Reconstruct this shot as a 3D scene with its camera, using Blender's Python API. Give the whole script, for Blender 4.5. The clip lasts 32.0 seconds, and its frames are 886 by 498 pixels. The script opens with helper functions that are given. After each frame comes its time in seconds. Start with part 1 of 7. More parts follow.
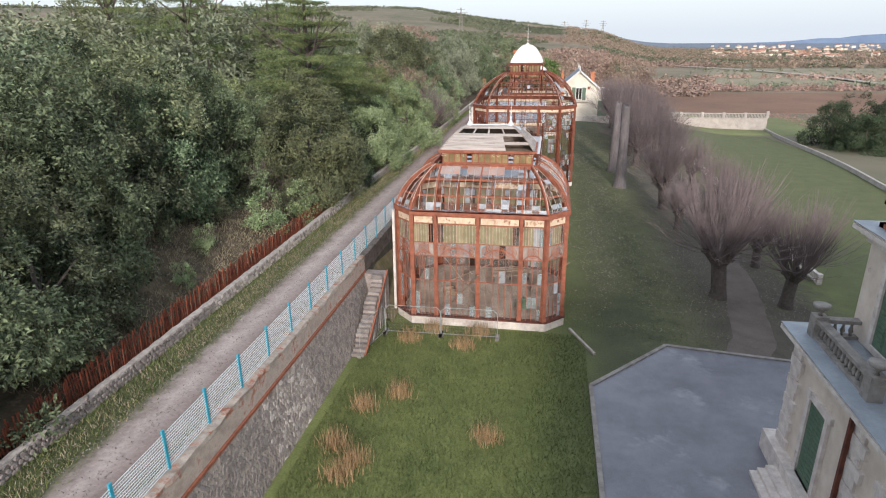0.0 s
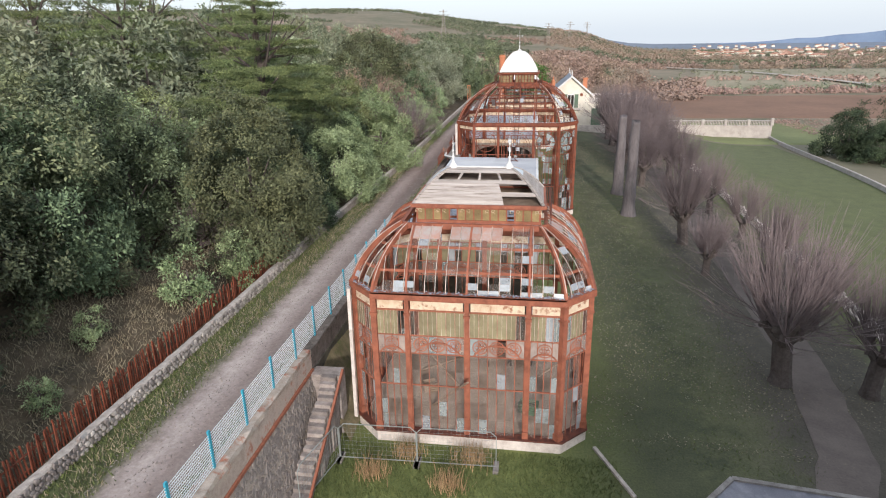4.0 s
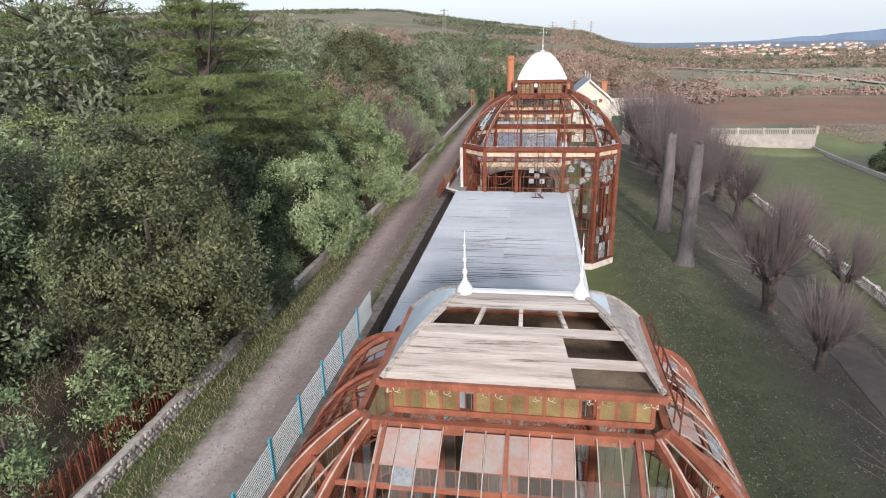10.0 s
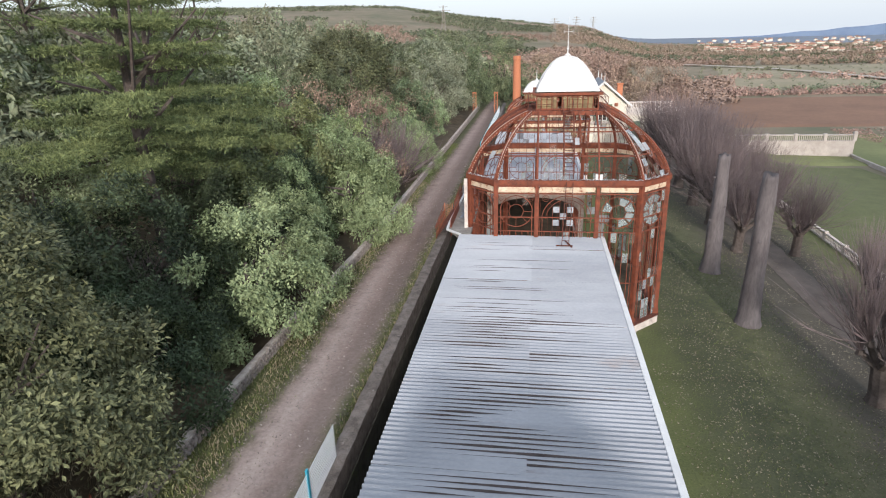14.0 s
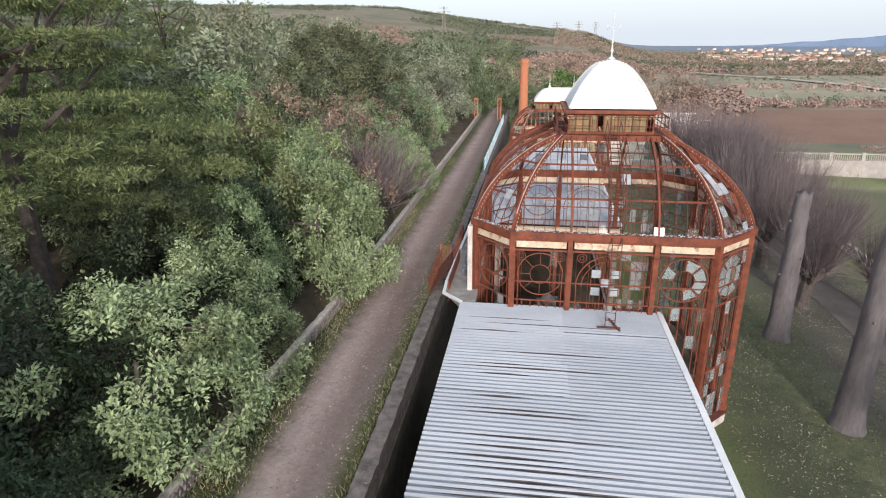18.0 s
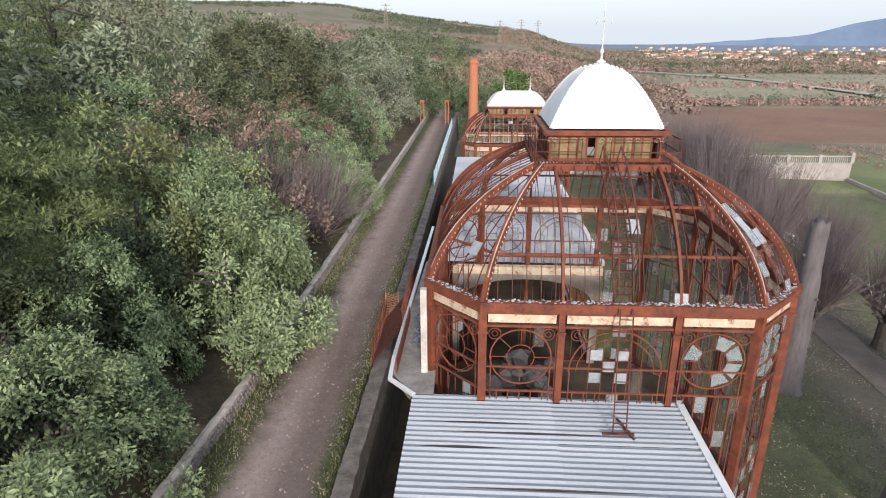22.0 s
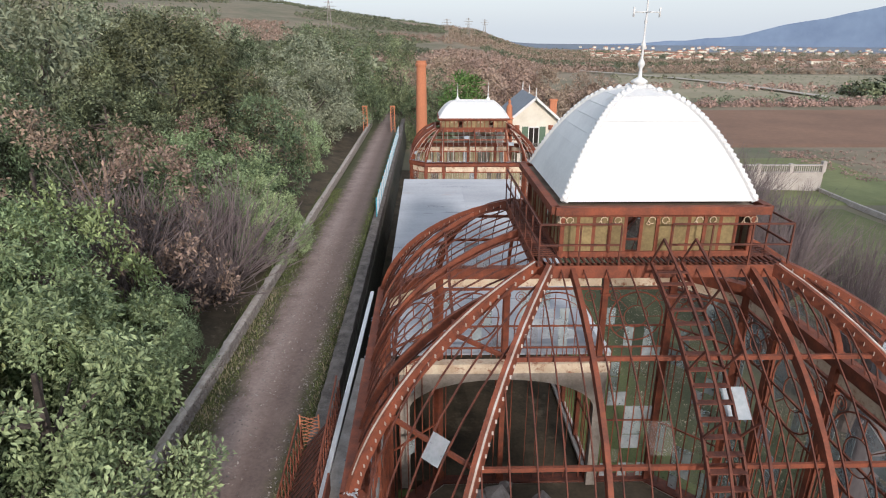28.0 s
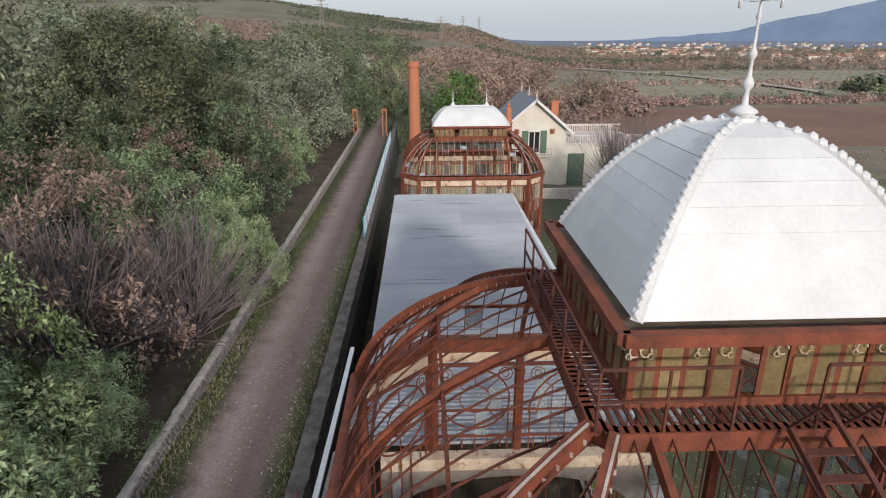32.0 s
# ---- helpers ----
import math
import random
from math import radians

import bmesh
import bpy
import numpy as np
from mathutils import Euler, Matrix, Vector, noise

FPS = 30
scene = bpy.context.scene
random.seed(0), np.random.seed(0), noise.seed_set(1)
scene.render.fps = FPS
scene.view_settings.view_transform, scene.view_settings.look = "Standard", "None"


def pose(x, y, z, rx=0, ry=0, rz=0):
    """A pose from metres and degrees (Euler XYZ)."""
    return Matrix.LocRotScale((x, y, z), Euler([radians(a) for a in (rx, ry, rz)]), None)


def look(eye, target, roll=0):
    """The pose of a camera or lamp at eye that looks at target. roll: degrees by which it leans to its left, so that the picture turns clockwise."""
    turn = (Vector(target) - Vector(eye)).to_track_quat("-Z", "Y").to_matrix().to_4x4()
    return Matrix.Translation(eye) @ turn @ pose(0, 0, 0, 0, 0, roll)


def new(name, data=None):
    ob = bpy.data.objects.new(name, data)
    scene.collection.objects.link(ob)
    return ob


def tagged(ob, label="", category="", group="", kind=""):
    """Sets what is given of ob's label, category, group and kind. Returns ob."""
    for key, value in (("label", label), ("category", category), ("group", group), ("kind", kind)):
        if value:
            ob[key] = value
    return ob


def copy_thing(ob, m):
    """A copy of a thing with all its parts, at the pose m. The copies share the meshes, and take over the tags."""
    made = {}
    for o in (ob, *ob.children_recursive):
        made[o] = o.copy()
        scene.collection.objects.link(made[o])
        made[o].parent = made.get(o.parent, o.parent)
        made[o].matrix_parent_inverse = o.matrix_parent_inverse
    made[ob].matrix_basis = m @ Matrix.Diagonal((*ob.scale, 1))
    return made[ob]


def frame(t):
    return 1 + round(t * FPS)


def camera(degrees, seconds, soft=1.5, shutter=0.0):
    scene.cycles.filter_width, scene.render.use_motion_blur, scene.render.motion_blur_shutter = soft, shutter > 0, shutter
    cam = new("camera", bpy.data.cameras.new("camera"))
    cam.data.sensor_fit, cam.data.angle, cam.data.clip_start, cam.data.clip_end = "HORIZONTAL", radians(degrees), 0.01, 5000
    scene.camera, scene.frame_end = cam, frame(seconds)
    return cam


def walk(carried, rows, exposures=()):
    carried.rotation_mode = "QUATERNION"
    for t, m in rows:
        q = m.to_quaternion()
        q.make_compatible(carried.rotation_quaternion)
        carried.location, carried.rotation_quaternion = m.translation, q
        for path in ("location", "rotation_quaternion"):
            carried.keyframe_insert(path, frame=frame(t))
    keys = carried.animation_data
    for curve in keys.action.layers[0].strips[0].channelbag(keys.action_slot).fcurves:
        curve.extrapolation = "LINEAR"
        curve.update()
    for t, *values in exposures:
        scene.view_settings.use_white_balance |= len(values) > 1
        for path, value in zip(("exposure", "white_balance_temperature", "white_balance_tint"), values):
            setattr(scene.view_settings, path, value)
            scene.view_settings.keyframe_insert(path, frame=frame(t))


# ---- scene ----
cam = camera(72.8, 32.0, 1.1)
PATH = [
    (0, (3.907, -0.179, 17.874), (3.574, 1.676, 17.207), -0.7),
    (0.5, (3.607, 1.994, 18.045), (3.297, 3.854, 17.379), -0.8),
    (1, (3.454, 3.72, 18.172), (3.165, 5.585, 17.508), -1.1),
    (1.5, (3.307, 5.02, 18.312), (3.019, 6.884, 17.648), -1.1),
    (2, (3.221, 6.171, 18.327), (2.932, 8.036, 17.665), -1.2),
    (2.5, (3.063, 7.366, 18.337), (2.774, 9.231, 17.674), -1.1),
    (3, (2.878, 8.587, 18.31), (2.589, 10.452, 17.648), -1.2),
    (3.5, (2.668, 9.876, 18.269), (2.381, 11.741, 17.607), -1.1),
    (5.5, (1.884, 15.496, 18.125), (1.594, 17.361, 17.463), -1.1),
    (6, (1.669, 16.827, 18.155), (1.379, 18.691, 17.491), -1.1),
    (6.5, (1.455, 18.205, 18.115), (1.164, 20.069, 17.452), -1.1),
    (7, (1.246, 19.513, 18.076), (0.955, 21.377, 17.413), -1.2),
    (7.5, (1.104, 20.736, 17.992), (0.812, 22.602, 17.334), -1.3),
    (8, (0.961, 21.904, 17.966), (0.667, 23.77, 17.31), -1.3),
    (8.5, (0.754, 23.058, 17.998), (0.461, 24.923, 17.338), -1.3),
    (9, (0.561, 24.266, 18.016), (0.268, 26.13, 17.354), -1.3),
    (9.5, (0.386, 25.42, 18.031), (0.093, 27.284, 17.369), -1.3),
    (10, (0.212, 26.601, 18.036), (-0.082, 28.466, 17.375), -1.4),
    (10.5, (0.038, 27.831, 18.048), (-0.256, 29.695, 17.387), -1.4),
    (11, (-0.172, 29.132, 18.085), (-0.465, 30.996, 17.422), -1.4),
    (11.5, (-0.394, 30.528, 18.087), (-0.688, 32.392, 17.425), -1.4),
    (12, (-0.624, 31.967, 18.107), (-0.919, 33.831, 17.443), -1.4),
    (12.5, (-0.83, 33.38, 18.179), (-1.125, 35.243, 17.514), -1.5),
    (13, (-1.004, 34.828, 18.211), (-1.299, 36.69, 17.545), -1.6),
    (13.5, (-1.198, 36.294, 18.289), (-1.492, 38.156, 17.62), -1.6),
    (14, (-1.372, 37.695, 18.308), (-1.667, 39.556, 17.638), -1.7),
    (14.5, (-1.522, 39.073, 18.252), (-1.818, 40.935, 17.586), -2.1),
    (16.5, (-2.353, 44.768, 17.966), (-2.642, 46.633, 17.303), -0.9),
    (17, (-2.583, 46.056, 17.911), (-2.868, 47.921, 17.248), -0.6),
    (17.5, (-2.774, 47.233, 17.901), (-3.058, 49.099, 17.239), -0.5),
    (18, (-2.989, 48.455, 17.898), (-3.27, 50.321, 17.234), -0.4),
    (18.5, (-3.156, 49.624, 17.887), (-3.435, 51.49, 17.223), -0.2),
    (19, (-3.31, 50.713, 17.92), (-3.589, 52.578, 17.253), -0.3),
    (19.5, (-3.484, 51.753, 17.914), (-3.752, 53.619, 17.245), -0.2),
    (20, (-3.626, 52.769, 17.881), (-3.863, 54.639, 17.211), -0.2),
    (20.5, (-3.696, 53.755, 17.828), (-3.894, 55.629, 17.159), -0.2),
    (21, (-3.772, 54.642, 17.823), (-3.933, 56.519, 17.153), -0.2),
    (21.5, (-3.85, 55.485, 17.794), (-3.98, 57.365, 17.125), -0.2),
    (22, (-3.92, 56.251, 17.827), (-4.031, 58.132, 17.157), -0.2),
    (22.5, (-4.004, 57.03, 17.822), (-4.113, 58.911, 17.152), -0.1),
    (23, (-4.074, 57.81, 17.83), (-4.18, 59.692, 17.159), -0.0),
    (23.5, (-4.135, 58.554, 17.85), (-4.224, 60.436, 17.179), 0.0),
    (24, (-4.18, 59.401, 17.839), (-4.245, 61.283, 17.167), 0.2),
    (24.5, (-4.2, 60.263, 17.845), (-4.233, 62.147, 17.173), 0.2),
    (25, (-4.214, 61.153, 17.836), (-4.213, 63.036, 17.162), 0.4),
    (25.5, (-4.172, 62.155, 17.805), (-4.157, 64.039, 17.133), 0.4),
    (27.5, (-4.074, 65.719, 17.807), (-4.035, 67.602, 17.134), 0.3),
    (28, (-4.066, 66.454, 17.849), (-4.015, 68.336, 17.175), 0.2),
    (28.5, (-4.056, 67.161, 17.866), (-3.995, 69.043, 17.192), 0.2),
    (29, (-4.02, 67.843, 17.861), (-3.951, 69.725, 17.188), 0.3),
    (29.5, (-3.993, 68.484, 17.865), (-3.924, 70.366, 17.191), 0.2),
    (30, (-3.982, 69.097, 17.891), (-3.913, 70.978, 17.215), 0.2),
    (30.5, (-3.949, 69.717, 17.9), (-3.882, 71.598, 17.224), 0.1),
    (31, (-3.911, 70.338, 17.928), (-3.846, 72.218, 17.249), -0.2),
    (31.5, (-3.863, 71.027, 17.924), (-3.799, 72.907, 17.245), -0.3),
    (32, (-3.829, 71.729, 17.932), (-3.767, 73.609, 17.252), -0.3),
]
walk(cam, [(t, look(eye, target, roll)) for t, eye, target, roll in PATH],
     [(0, 0.0), (24, 0.0), (28, -0.2), (32, -0.52)])

# ---- light ----
SUN_EL, SUN_AZ = 19.0, 10.0  # degrees above the horizon; degrees from straight behind towards the right
world = bpy.data.worlds.new("sky_world")
scene.world = world
world.use_nodes = True
wn = world.node_tree.nodes
sky = wn.new("ShaderNodeTexSky")
sky.sky_type = "NISHITA"
sky.sun_disc = False
sky.sun_elevation = radians(SUN_EL)
sky.sun_rotation = radians(180 - SUN_AZ)
sky.air_density, sky.dust_density, sky.ozone_density = 1.0, 2.5, 1.0
wmix = wn.new("ShaderNodeMixRGB")
wmix.blend_type = "MIX"
wmix.inputs[0].default_value = 0.62
wmix.inputs[2].default_value = (8.0, 8.8, 9.9, 1)
world.node_tree.links.new(sky.outputs[0], wmix.inputs[1])
world.node_tree.links.new(wmix.outputs[0], wn["Background"].inputs[0])
wn["Background"].inputs[1].default_value = 0.143
sun = new("sun", bpy.data.lights.new("sun", "SUN"))
sun.data.energy = 3.5
sun.data.angle = radians(4.0)
sun.data.color = (1.0, 0.92, 0.86)
sun.matrix_world = look((0, 0, 0), (-math.sin(radians(SUN_AZ)), math.cos(radians(SUN_AZ)), -math.tan(radians(SUN_EL))))


# ---- materials ----
def mat(name, base, dark=None, rough=0.8, metal=0.0, scale=4.0, bump=0.2, fine=40.0, spots=None, spot_scale=1.2, spot_at=0.55,
        island=0.0, alpha=None, transmission=0.0, stretch=(1, 1, 1), obj_var=0.0, mottle=0.35):
    """Two scales of noise between base and dark, blotches of a third colour, fine relief."""
    m = bpy.data.materials.new(name)
    m.use_nodes = True
    nt = m.node_tree
    n, l = nt.nodes, nt.links
    b = n["Principled BSDF"]
    b.inputs["Roughness"].default_value = rough
    b.inputs["Metallic"].default_value = metal
    b.inputs["Specular IOR Level"].default_value = 0.5 if rough < 0.6 else 0.3
    if transmission:
        b.inputs["Transmission Weight"].default_value = transmission
    if alpha is not None:
        b.inputs["Alpha"].default_value = alpha
    dark = dark or tuple(c * 0.6 for c in base)
    co = n.new("ShaderNodeTexCoord")
    mp = n.new("ShaderNodeMapping")
    mp.inputs["Scale"].default_value = stretch
    geo = n.new("ShaderNodeNewGeometry")
    l.new(geo.outputs["Position"], mp.inputs[0])
    big = n.new("ShaderNodeTexNoise")
    big.inputs["Scale"].default_value = scale
    big.inputs["Detail"].default_value = 5
    big.inputs["Roughness"].default_value = 0.65
    l.new(mp.outputs[0], big.inputs["Vector"])
    small = n.new("ShaderNodeTexNoise")
    small.inputs["Scale"].default_value = fine
    small.inputs["Detail"].default_value = 3
    l.new(mp.outputs[0], small.inputs["Vector"])
    ramp = n.new("ShaderNodeValToRGB")
    ramp.color_ramp.elements[0].position, ramp.color_ramp.elements[1].position = 0.32, 0.68
    ramp.color_ramp.elements[0].color, ramp.color_ramp.elements[1].color = (*dark, 1), (*base, 1)
    add = n.new("ShaderNodeMath")
    add.operation = "MULTIPLY_ADD"
    add.inputs[1].default_value = mottle
    l.new(small.outputs[0], add.inputs[0])
    sub = n.new("ShaderNodeMath")
    sub.operation = "MULTIPLY_ADD"
    sub.inputs[1].default_value, sub.inputs[2].default_value = 1.0, -0.5 * mottle
    l.new(big.outputs[0], sub.inputs[0])
    l.new(sub.outputs[0], add.inputs[2])
    l.new(add.outputs[0], ramp.inputs[0])
    col = ramp.outputs[0]
    if spots:
        sp = n.new("ShaderNodeTexNoise")
        sp.inputs["Scale"].default_value = spot_scale
        sp.inputs["Detail"].default_value = 6
        sp.inputs["Roughness"].default_value = 0.7
        l.new(mp.outputs[0], sp.inputs["Vector"])
        r2 = n.new("ShaderNodeValToRGB")
        r2.color_ramp.elements[0].position, r2.color_ramp.elements[1].position = spot_at, spot_at + 0.12
        l.new(sp.outputs[0], r2.inputs[0])
        mx = n.new("ShaderNodeMixRGB")
        mx.inputs[2].default_value = (*spots, 1)
        l.new(r2.outputs[0], mx.inputs[0])
        l.new(col, mx.inputs[1])
        col = mx.outputs[0]
    if island or obj_var:
        hsv = n.new("ShaderNodeHueSaturation")
        mr = n.new("ShaderNodeMapRange")
        amount = island or obj_var
        mr.inputs["To Min"].default_value, mr.inputs["To Max"].default_value = 1 - amount, 1 + amount
        if island:
            l.new(geo.outputs["Random Per Island"], mr.inputs[0])
        else:
            oi = n.new("ShaderNodeObjectInfo")
            l.new(oi.outputs["Random"], mr.inputs[0])
        l.new(mr.outputs[0], hsv.inputs["Value"])
        l.new(col, hsv.inputs["Color"])
        if island and obj_var:
            oi = n.new("ShaderNodeObjectInfo")
            m2 = n.new("ShaderNodeMapRange")
            m2.inputs["To Min"].default_value, m2.inputs["To Max"].default_value = 0.5 - obj_var * 0.045, 0.5 + obj_var * 0.09
            l.new(oi.outputs["Random"], m2.inputs[0])
            m3 = n.new("ShaderNodeMapRange")
            m3.inputs["To Min"].default_value, m3.inputs["To Max"].default_value = 1 + obj_var * 0.6, 1 - obj_var * 0.6
            wh = n.new("ShaderNodeTexWhiteNoise")
            wh.noise_dimensions = "1D"
            l.new(oi.outputs["Random"], wh.inputs["W"])
            l.new(wh.outputs["Value"], m3.inputs[0])
            mul = n.new("ShaderNodeMath")
            mul.operation = "MULTIPLY"
            l.new(mr.outputs[0], mul.inputs[0])
            l.new(m3.outputs[0], mul.inputs[1])
            l.new(mul.outputs[0], hsv.inputs["Value"])
            l.new(m2.outputs[0], hsv.inputs["Hue"])
        col = hsv.outputs[0]
    l.new(col, b.inputs["Base Color"])
    if bump:
        bp = n.new("ShaderNodeBump")
        bp.inputs["Strength"].default_value = bump
        bp.inputs["Distance"].default_value = 0.02
        l.new(small.outputs[0], bp.inputs["Height"])
        l.new(bp.outputs[0], b.inputs["Normal"])
    return m


M = {}
M["rust"] = mat("rust_red_paint", (0.265, 0.075, 0.040), (0.115, 0.040, 0.027), 0.7, 0.0, 2.5, 0.4, 30, (0.42, 0.22, 0.15), 3.0, 0.66)
M["rust_dark"] = mat("dark_rust", (0.17, 0.055, 0.035), (0.07, 0.03, 0.025), 0.8, 0.0, 3, 0.4, 35)
M["cream"] = mat("cream_paint", (0.74, 0.64, 0.50), (0.55, 0.40, 0.28), 0.7, 0, 2, 0.2, 25, (0.30, 0.12, 0.07), 3.0, 0.53)
M["white_stone"] = mat("white_limestone", (0.74, 0.68, 0.64), (0.50, 0.44, 0.41), 0.85, 0, 2, 0.3, 30, (0.30, 0.25, 0.22), 1.3, 0.61)
M["plank"] = mat("weathered_white_boards", (0.46, 0.42, 0.395), (0.285, 0.245, 0.225), 0.85, 0, 1.4, 0.3, 14, (0.13, 0.10, 0.085), 1.7, 0.535, obj_var=0.16, stretch=(0.3, 6, 6))
M["zinc"] = mat("white_painted_zinc", (0.75, 0.75, 0.75), (0.62, 0.62, 0.63), 0.5, 0.0, 0.9, 0.08, 16, (0.58, 0.55, 0.53), 1.3, 0.62)
M["corrugated"] = mat("corrugated_steel", (0.40, 0.42, 0.46), (0.30, 0.32, 0.36), 0.5, 0.25, 0.35, 0.04, 18, (0.33, 0.30, 0.30), 0.5, 0.6, obj_var=0.07, stretch=(0.4, 1, 1))
M["ochre_glass"] = mat("ochre_wired_glass", (0.27, 0.205, 0.10), (0.16, 0.115, 0.055), 0.35, 0, 2.5, 0.1, 20, obj_var=0.25)
# Whitened panes; among the wall panes the pale colour also imitates sky reflections.
M["glass_white"] = mat("whitish_glass", (0.50, 0.54, 0.58), (0.34, 0.38, 0.42), 0.2, 0, 3.0, 0.05, 12, alpha=0.5, obj_var=0.2)
M["glass_teal"] = mat("blue_grey_glass", (0.36, 0.41, 0.42), (0.25, 0.29, 0.30), 0.18, 0, 2.0, 0.04, 12, alpha=0.5, obj_var=0.2)
M["glass_clear"] = mat("dusty_glass", (0.46, 0.41, 0.38), (0.30, 0.26, 0.23), 0.08, 0, 1.1, 0.03, 14, alpha=0.09, obj_var=0.12)
M["glass_rose"] = mat("rust_stained_glass", (0.47, 0.235, 0.17), (0.43, 0.39, 0.37), 0.3, 0, 1.2, 0.05, 12, alpha=0.85, obj_var=0.12)
M["stone_wall"] = mat("rubble_stone", (0.36, 0.32, 0.30), (0.20, 0.17, 0.16), 0.9, 0, 3, 0.6, 25, obj_var=0.3)
M["mortar"] = mat("lime_mortar", (0.40, 0.35, 0.31), (0.26, 0.22, 0.19), 0.95, 0, 4, 0.6, 40)
M["brick_red"] = mat("red_brick", (0.36, 0.13, 0.08), (0.22, 0.09, 0.06), 0.9, 0, 6, 0.4, 40)
M["orange_brick"] = mat("orange_brick", (0.55, 0.22, 0.12), (0.42, 0.16, 0.09), 0.9, 0, 6, 0.4, 40)
M["lead_sheet"] = mat("blue_grey_lead", (0.34, 0.38, 0.43), (0.24, 0.27, 0.31), 0.5, 0.1, 1.0, 0.1, 14, (0.42, 0.42, 0.42), 0.9, 0.58)
M["render_cream"] = mat("cream_render", (0.70, 0.62, 0.54), (0.56, 0.48, 0.41), 0.9, 0, 1.2, 0.25, 30, (0.30, 0.22, 0.18), 0.9, 0.64)
M["concrete"] = mat("grey_concrete", (0.33, 0.31, 0.29), (0.18, 0.16, 0.15), 0.9, 0, 2, 0.4, 40)
M["lane"] = mat("dirt_lane", (0.255, 0.205, 0.19), (0.15, 0.115, 0.105), 0.95, 0, 0.8, 0.6, 7, (0.32, 0.28, 0.27), 0.7, 0.57)
M["grass"] = mat("winter_lawn", (0.155, 0.175, 0.060), (0.085, 0.105, 0.038), 0.95, 0, 0.5, 0.7, 9, (0.17, 0.15, 0.08), 0.3, 0.6)
M["soil"] = mat("forest_floor", (0.12, 0.092, 0.062), (0.05, 0.042, 0.03), 0.95, 0, 0.6, 0.6, 7, (0.20, 0.16, 0.11), 0.5, 0.58)
M["court"] = mat("grey_gravel_court", (0.21, 0.21, 0.245), (0.13, 0.13, 0.155), 0.38, 0, 0.45, 0.25, 25, (0.30, 0.30, 0.335), 0.22, 0.57)
M["field"] = mat("brown_plough", (0.25, 0.145, 0.10), (0.17, 0.10, 0.07), 0.95, 0, 0.03, 0.3, 1.0)
M["orchard_ground"] = mat("pale_orchard_ground", (0.33, 0.285, 0.205), (0.225, 0.205, 0.135), 0.95, 0, 0.03, 0.3, 1.2)
M["meadow"] = mat("green_winter_meadow", (0.215, 0.235, 0.105), (0.15, 0.16, 0.075), 0.95, 0, 0.03, 0.3, 1.2)
M["scrub"] = mat("scrub_hills", (0.26, 0.205, 0.15), (0.12, 0.125, 0.08), 0.95, 0, 0.014, 0.4, 0.12, (0.30, 0.205, 0.165), 0.006, 0.55)
M["blue_paint"] = mat("turquoise_paint", (0.05, 0.38, 0.52), (0.04, 0.30, 0.42), 0.45, 0, 3, 0.05, 20)
M["galv"] = mat("galvanised_wire", (0.40, 0.44, 0.44), (0.30, 0.33, 0.33), 0.45, 0.4, 3, 0.05, 20)
M["bark"] = mat("grey_bark", (0.13, 0.11, 0.10), (0.07, 0.055, 0.05), 0.95, 0, 4, 0.6, 25)
M["twig"] = mat("bare_twigs", (0.235, 0.19, 0.192), (0.125, 0.098, 0.10), 0.95, 0, 2, 0.0, 20)
M["leaf_dark"] = mat("dark_oak_leaves", (0.21, 0.245, 0.135), (0.028, 0.038, 0.02), 0.65, 0, 0.28, 0, 2.2, island=0.3, obj_var=0.6, mottle=0.85)
M["leaf_light"] = mat("grey_green_leaves", (0.345, 0.42, 0.225), (0.115, 0.16, 0.075), 0.65, 0, 0.3, 0, 2.5, island=0.28, obj_var=0.18, mottle=0.85)
M["leaf_cedar"] = mat("cedar_needles", (0.22, 0.265, 0.11), (0.07, 0.10, 0.045), 0.75, 0, 0.5, 0, 4, island=0.35, obj_var=0.25, mottle=0.85)
M["leaf_brown"] = mat("russet_leaves", (0.36, 0.255, 0.20), (0.19, 0.135, 0.105), 0.8, 0, 0.5, 0, 4, island=0.45, obj_var=0.35)
M["dry_grass"] = mat("dry_straw", (0.48, 0.33, 0.19), (0.30, 0.20, 0.11), 0.95, 0, 2, 0, 9, island=0.3)
M["slate"] = mat("blue_grey_slate", (0.20, 0.22, 0.26), (0.13, 0.14, 0.17), 0.5, 0, 2, 0.3, 12)
M["green_paint"] = mat("green_shutter_paint", (0.13, 0.20, 0.14), (0.08, 0.13, 0.09), 0.6, 0, 2, 0.1, 20)
M["white_wall"] = mat("white_render", (0.76, 0.72, 0.64), (0.64, 0.59, 0.51), 0.9, 0, 0.8, 0.2, 15)
M["wall_dull"] = mat("dull_stained_render", (0.50, 0.46, 0.43), (0.36, 0.32, 0.30), 0.95, 0, 0.8, 0.3, 12, (0.27, 0.23, 0.21), 0.7, 0.6)
M["path"] = mat("bare_earth_path", (0.17, 0.14, 0.125), (0.11, 0.09, 0.08), 0.95, 0, 0.5, 0.4, 10)
M["blade"] = mat("grass_blades", (0.155, 0.18, 0.065), (0.075, 0.098, 0.034), 0.8, 0, 0.4, 0, 5, island=0.35)
M["litter"] = mat("fallen_leaves", (0.30, 0.265, 0.20), (0.18, 0.15, 0.10), 0.9, 0, 0.8, 0, 5, island=0.4)
M["stone_pale"] = mat("pale_rubble_stone", (0.52, 0.47, 0.43), (0.34, 0.30, 0.28), 0.9, 0, 3, 0.6, 25, obj_var=0.3)
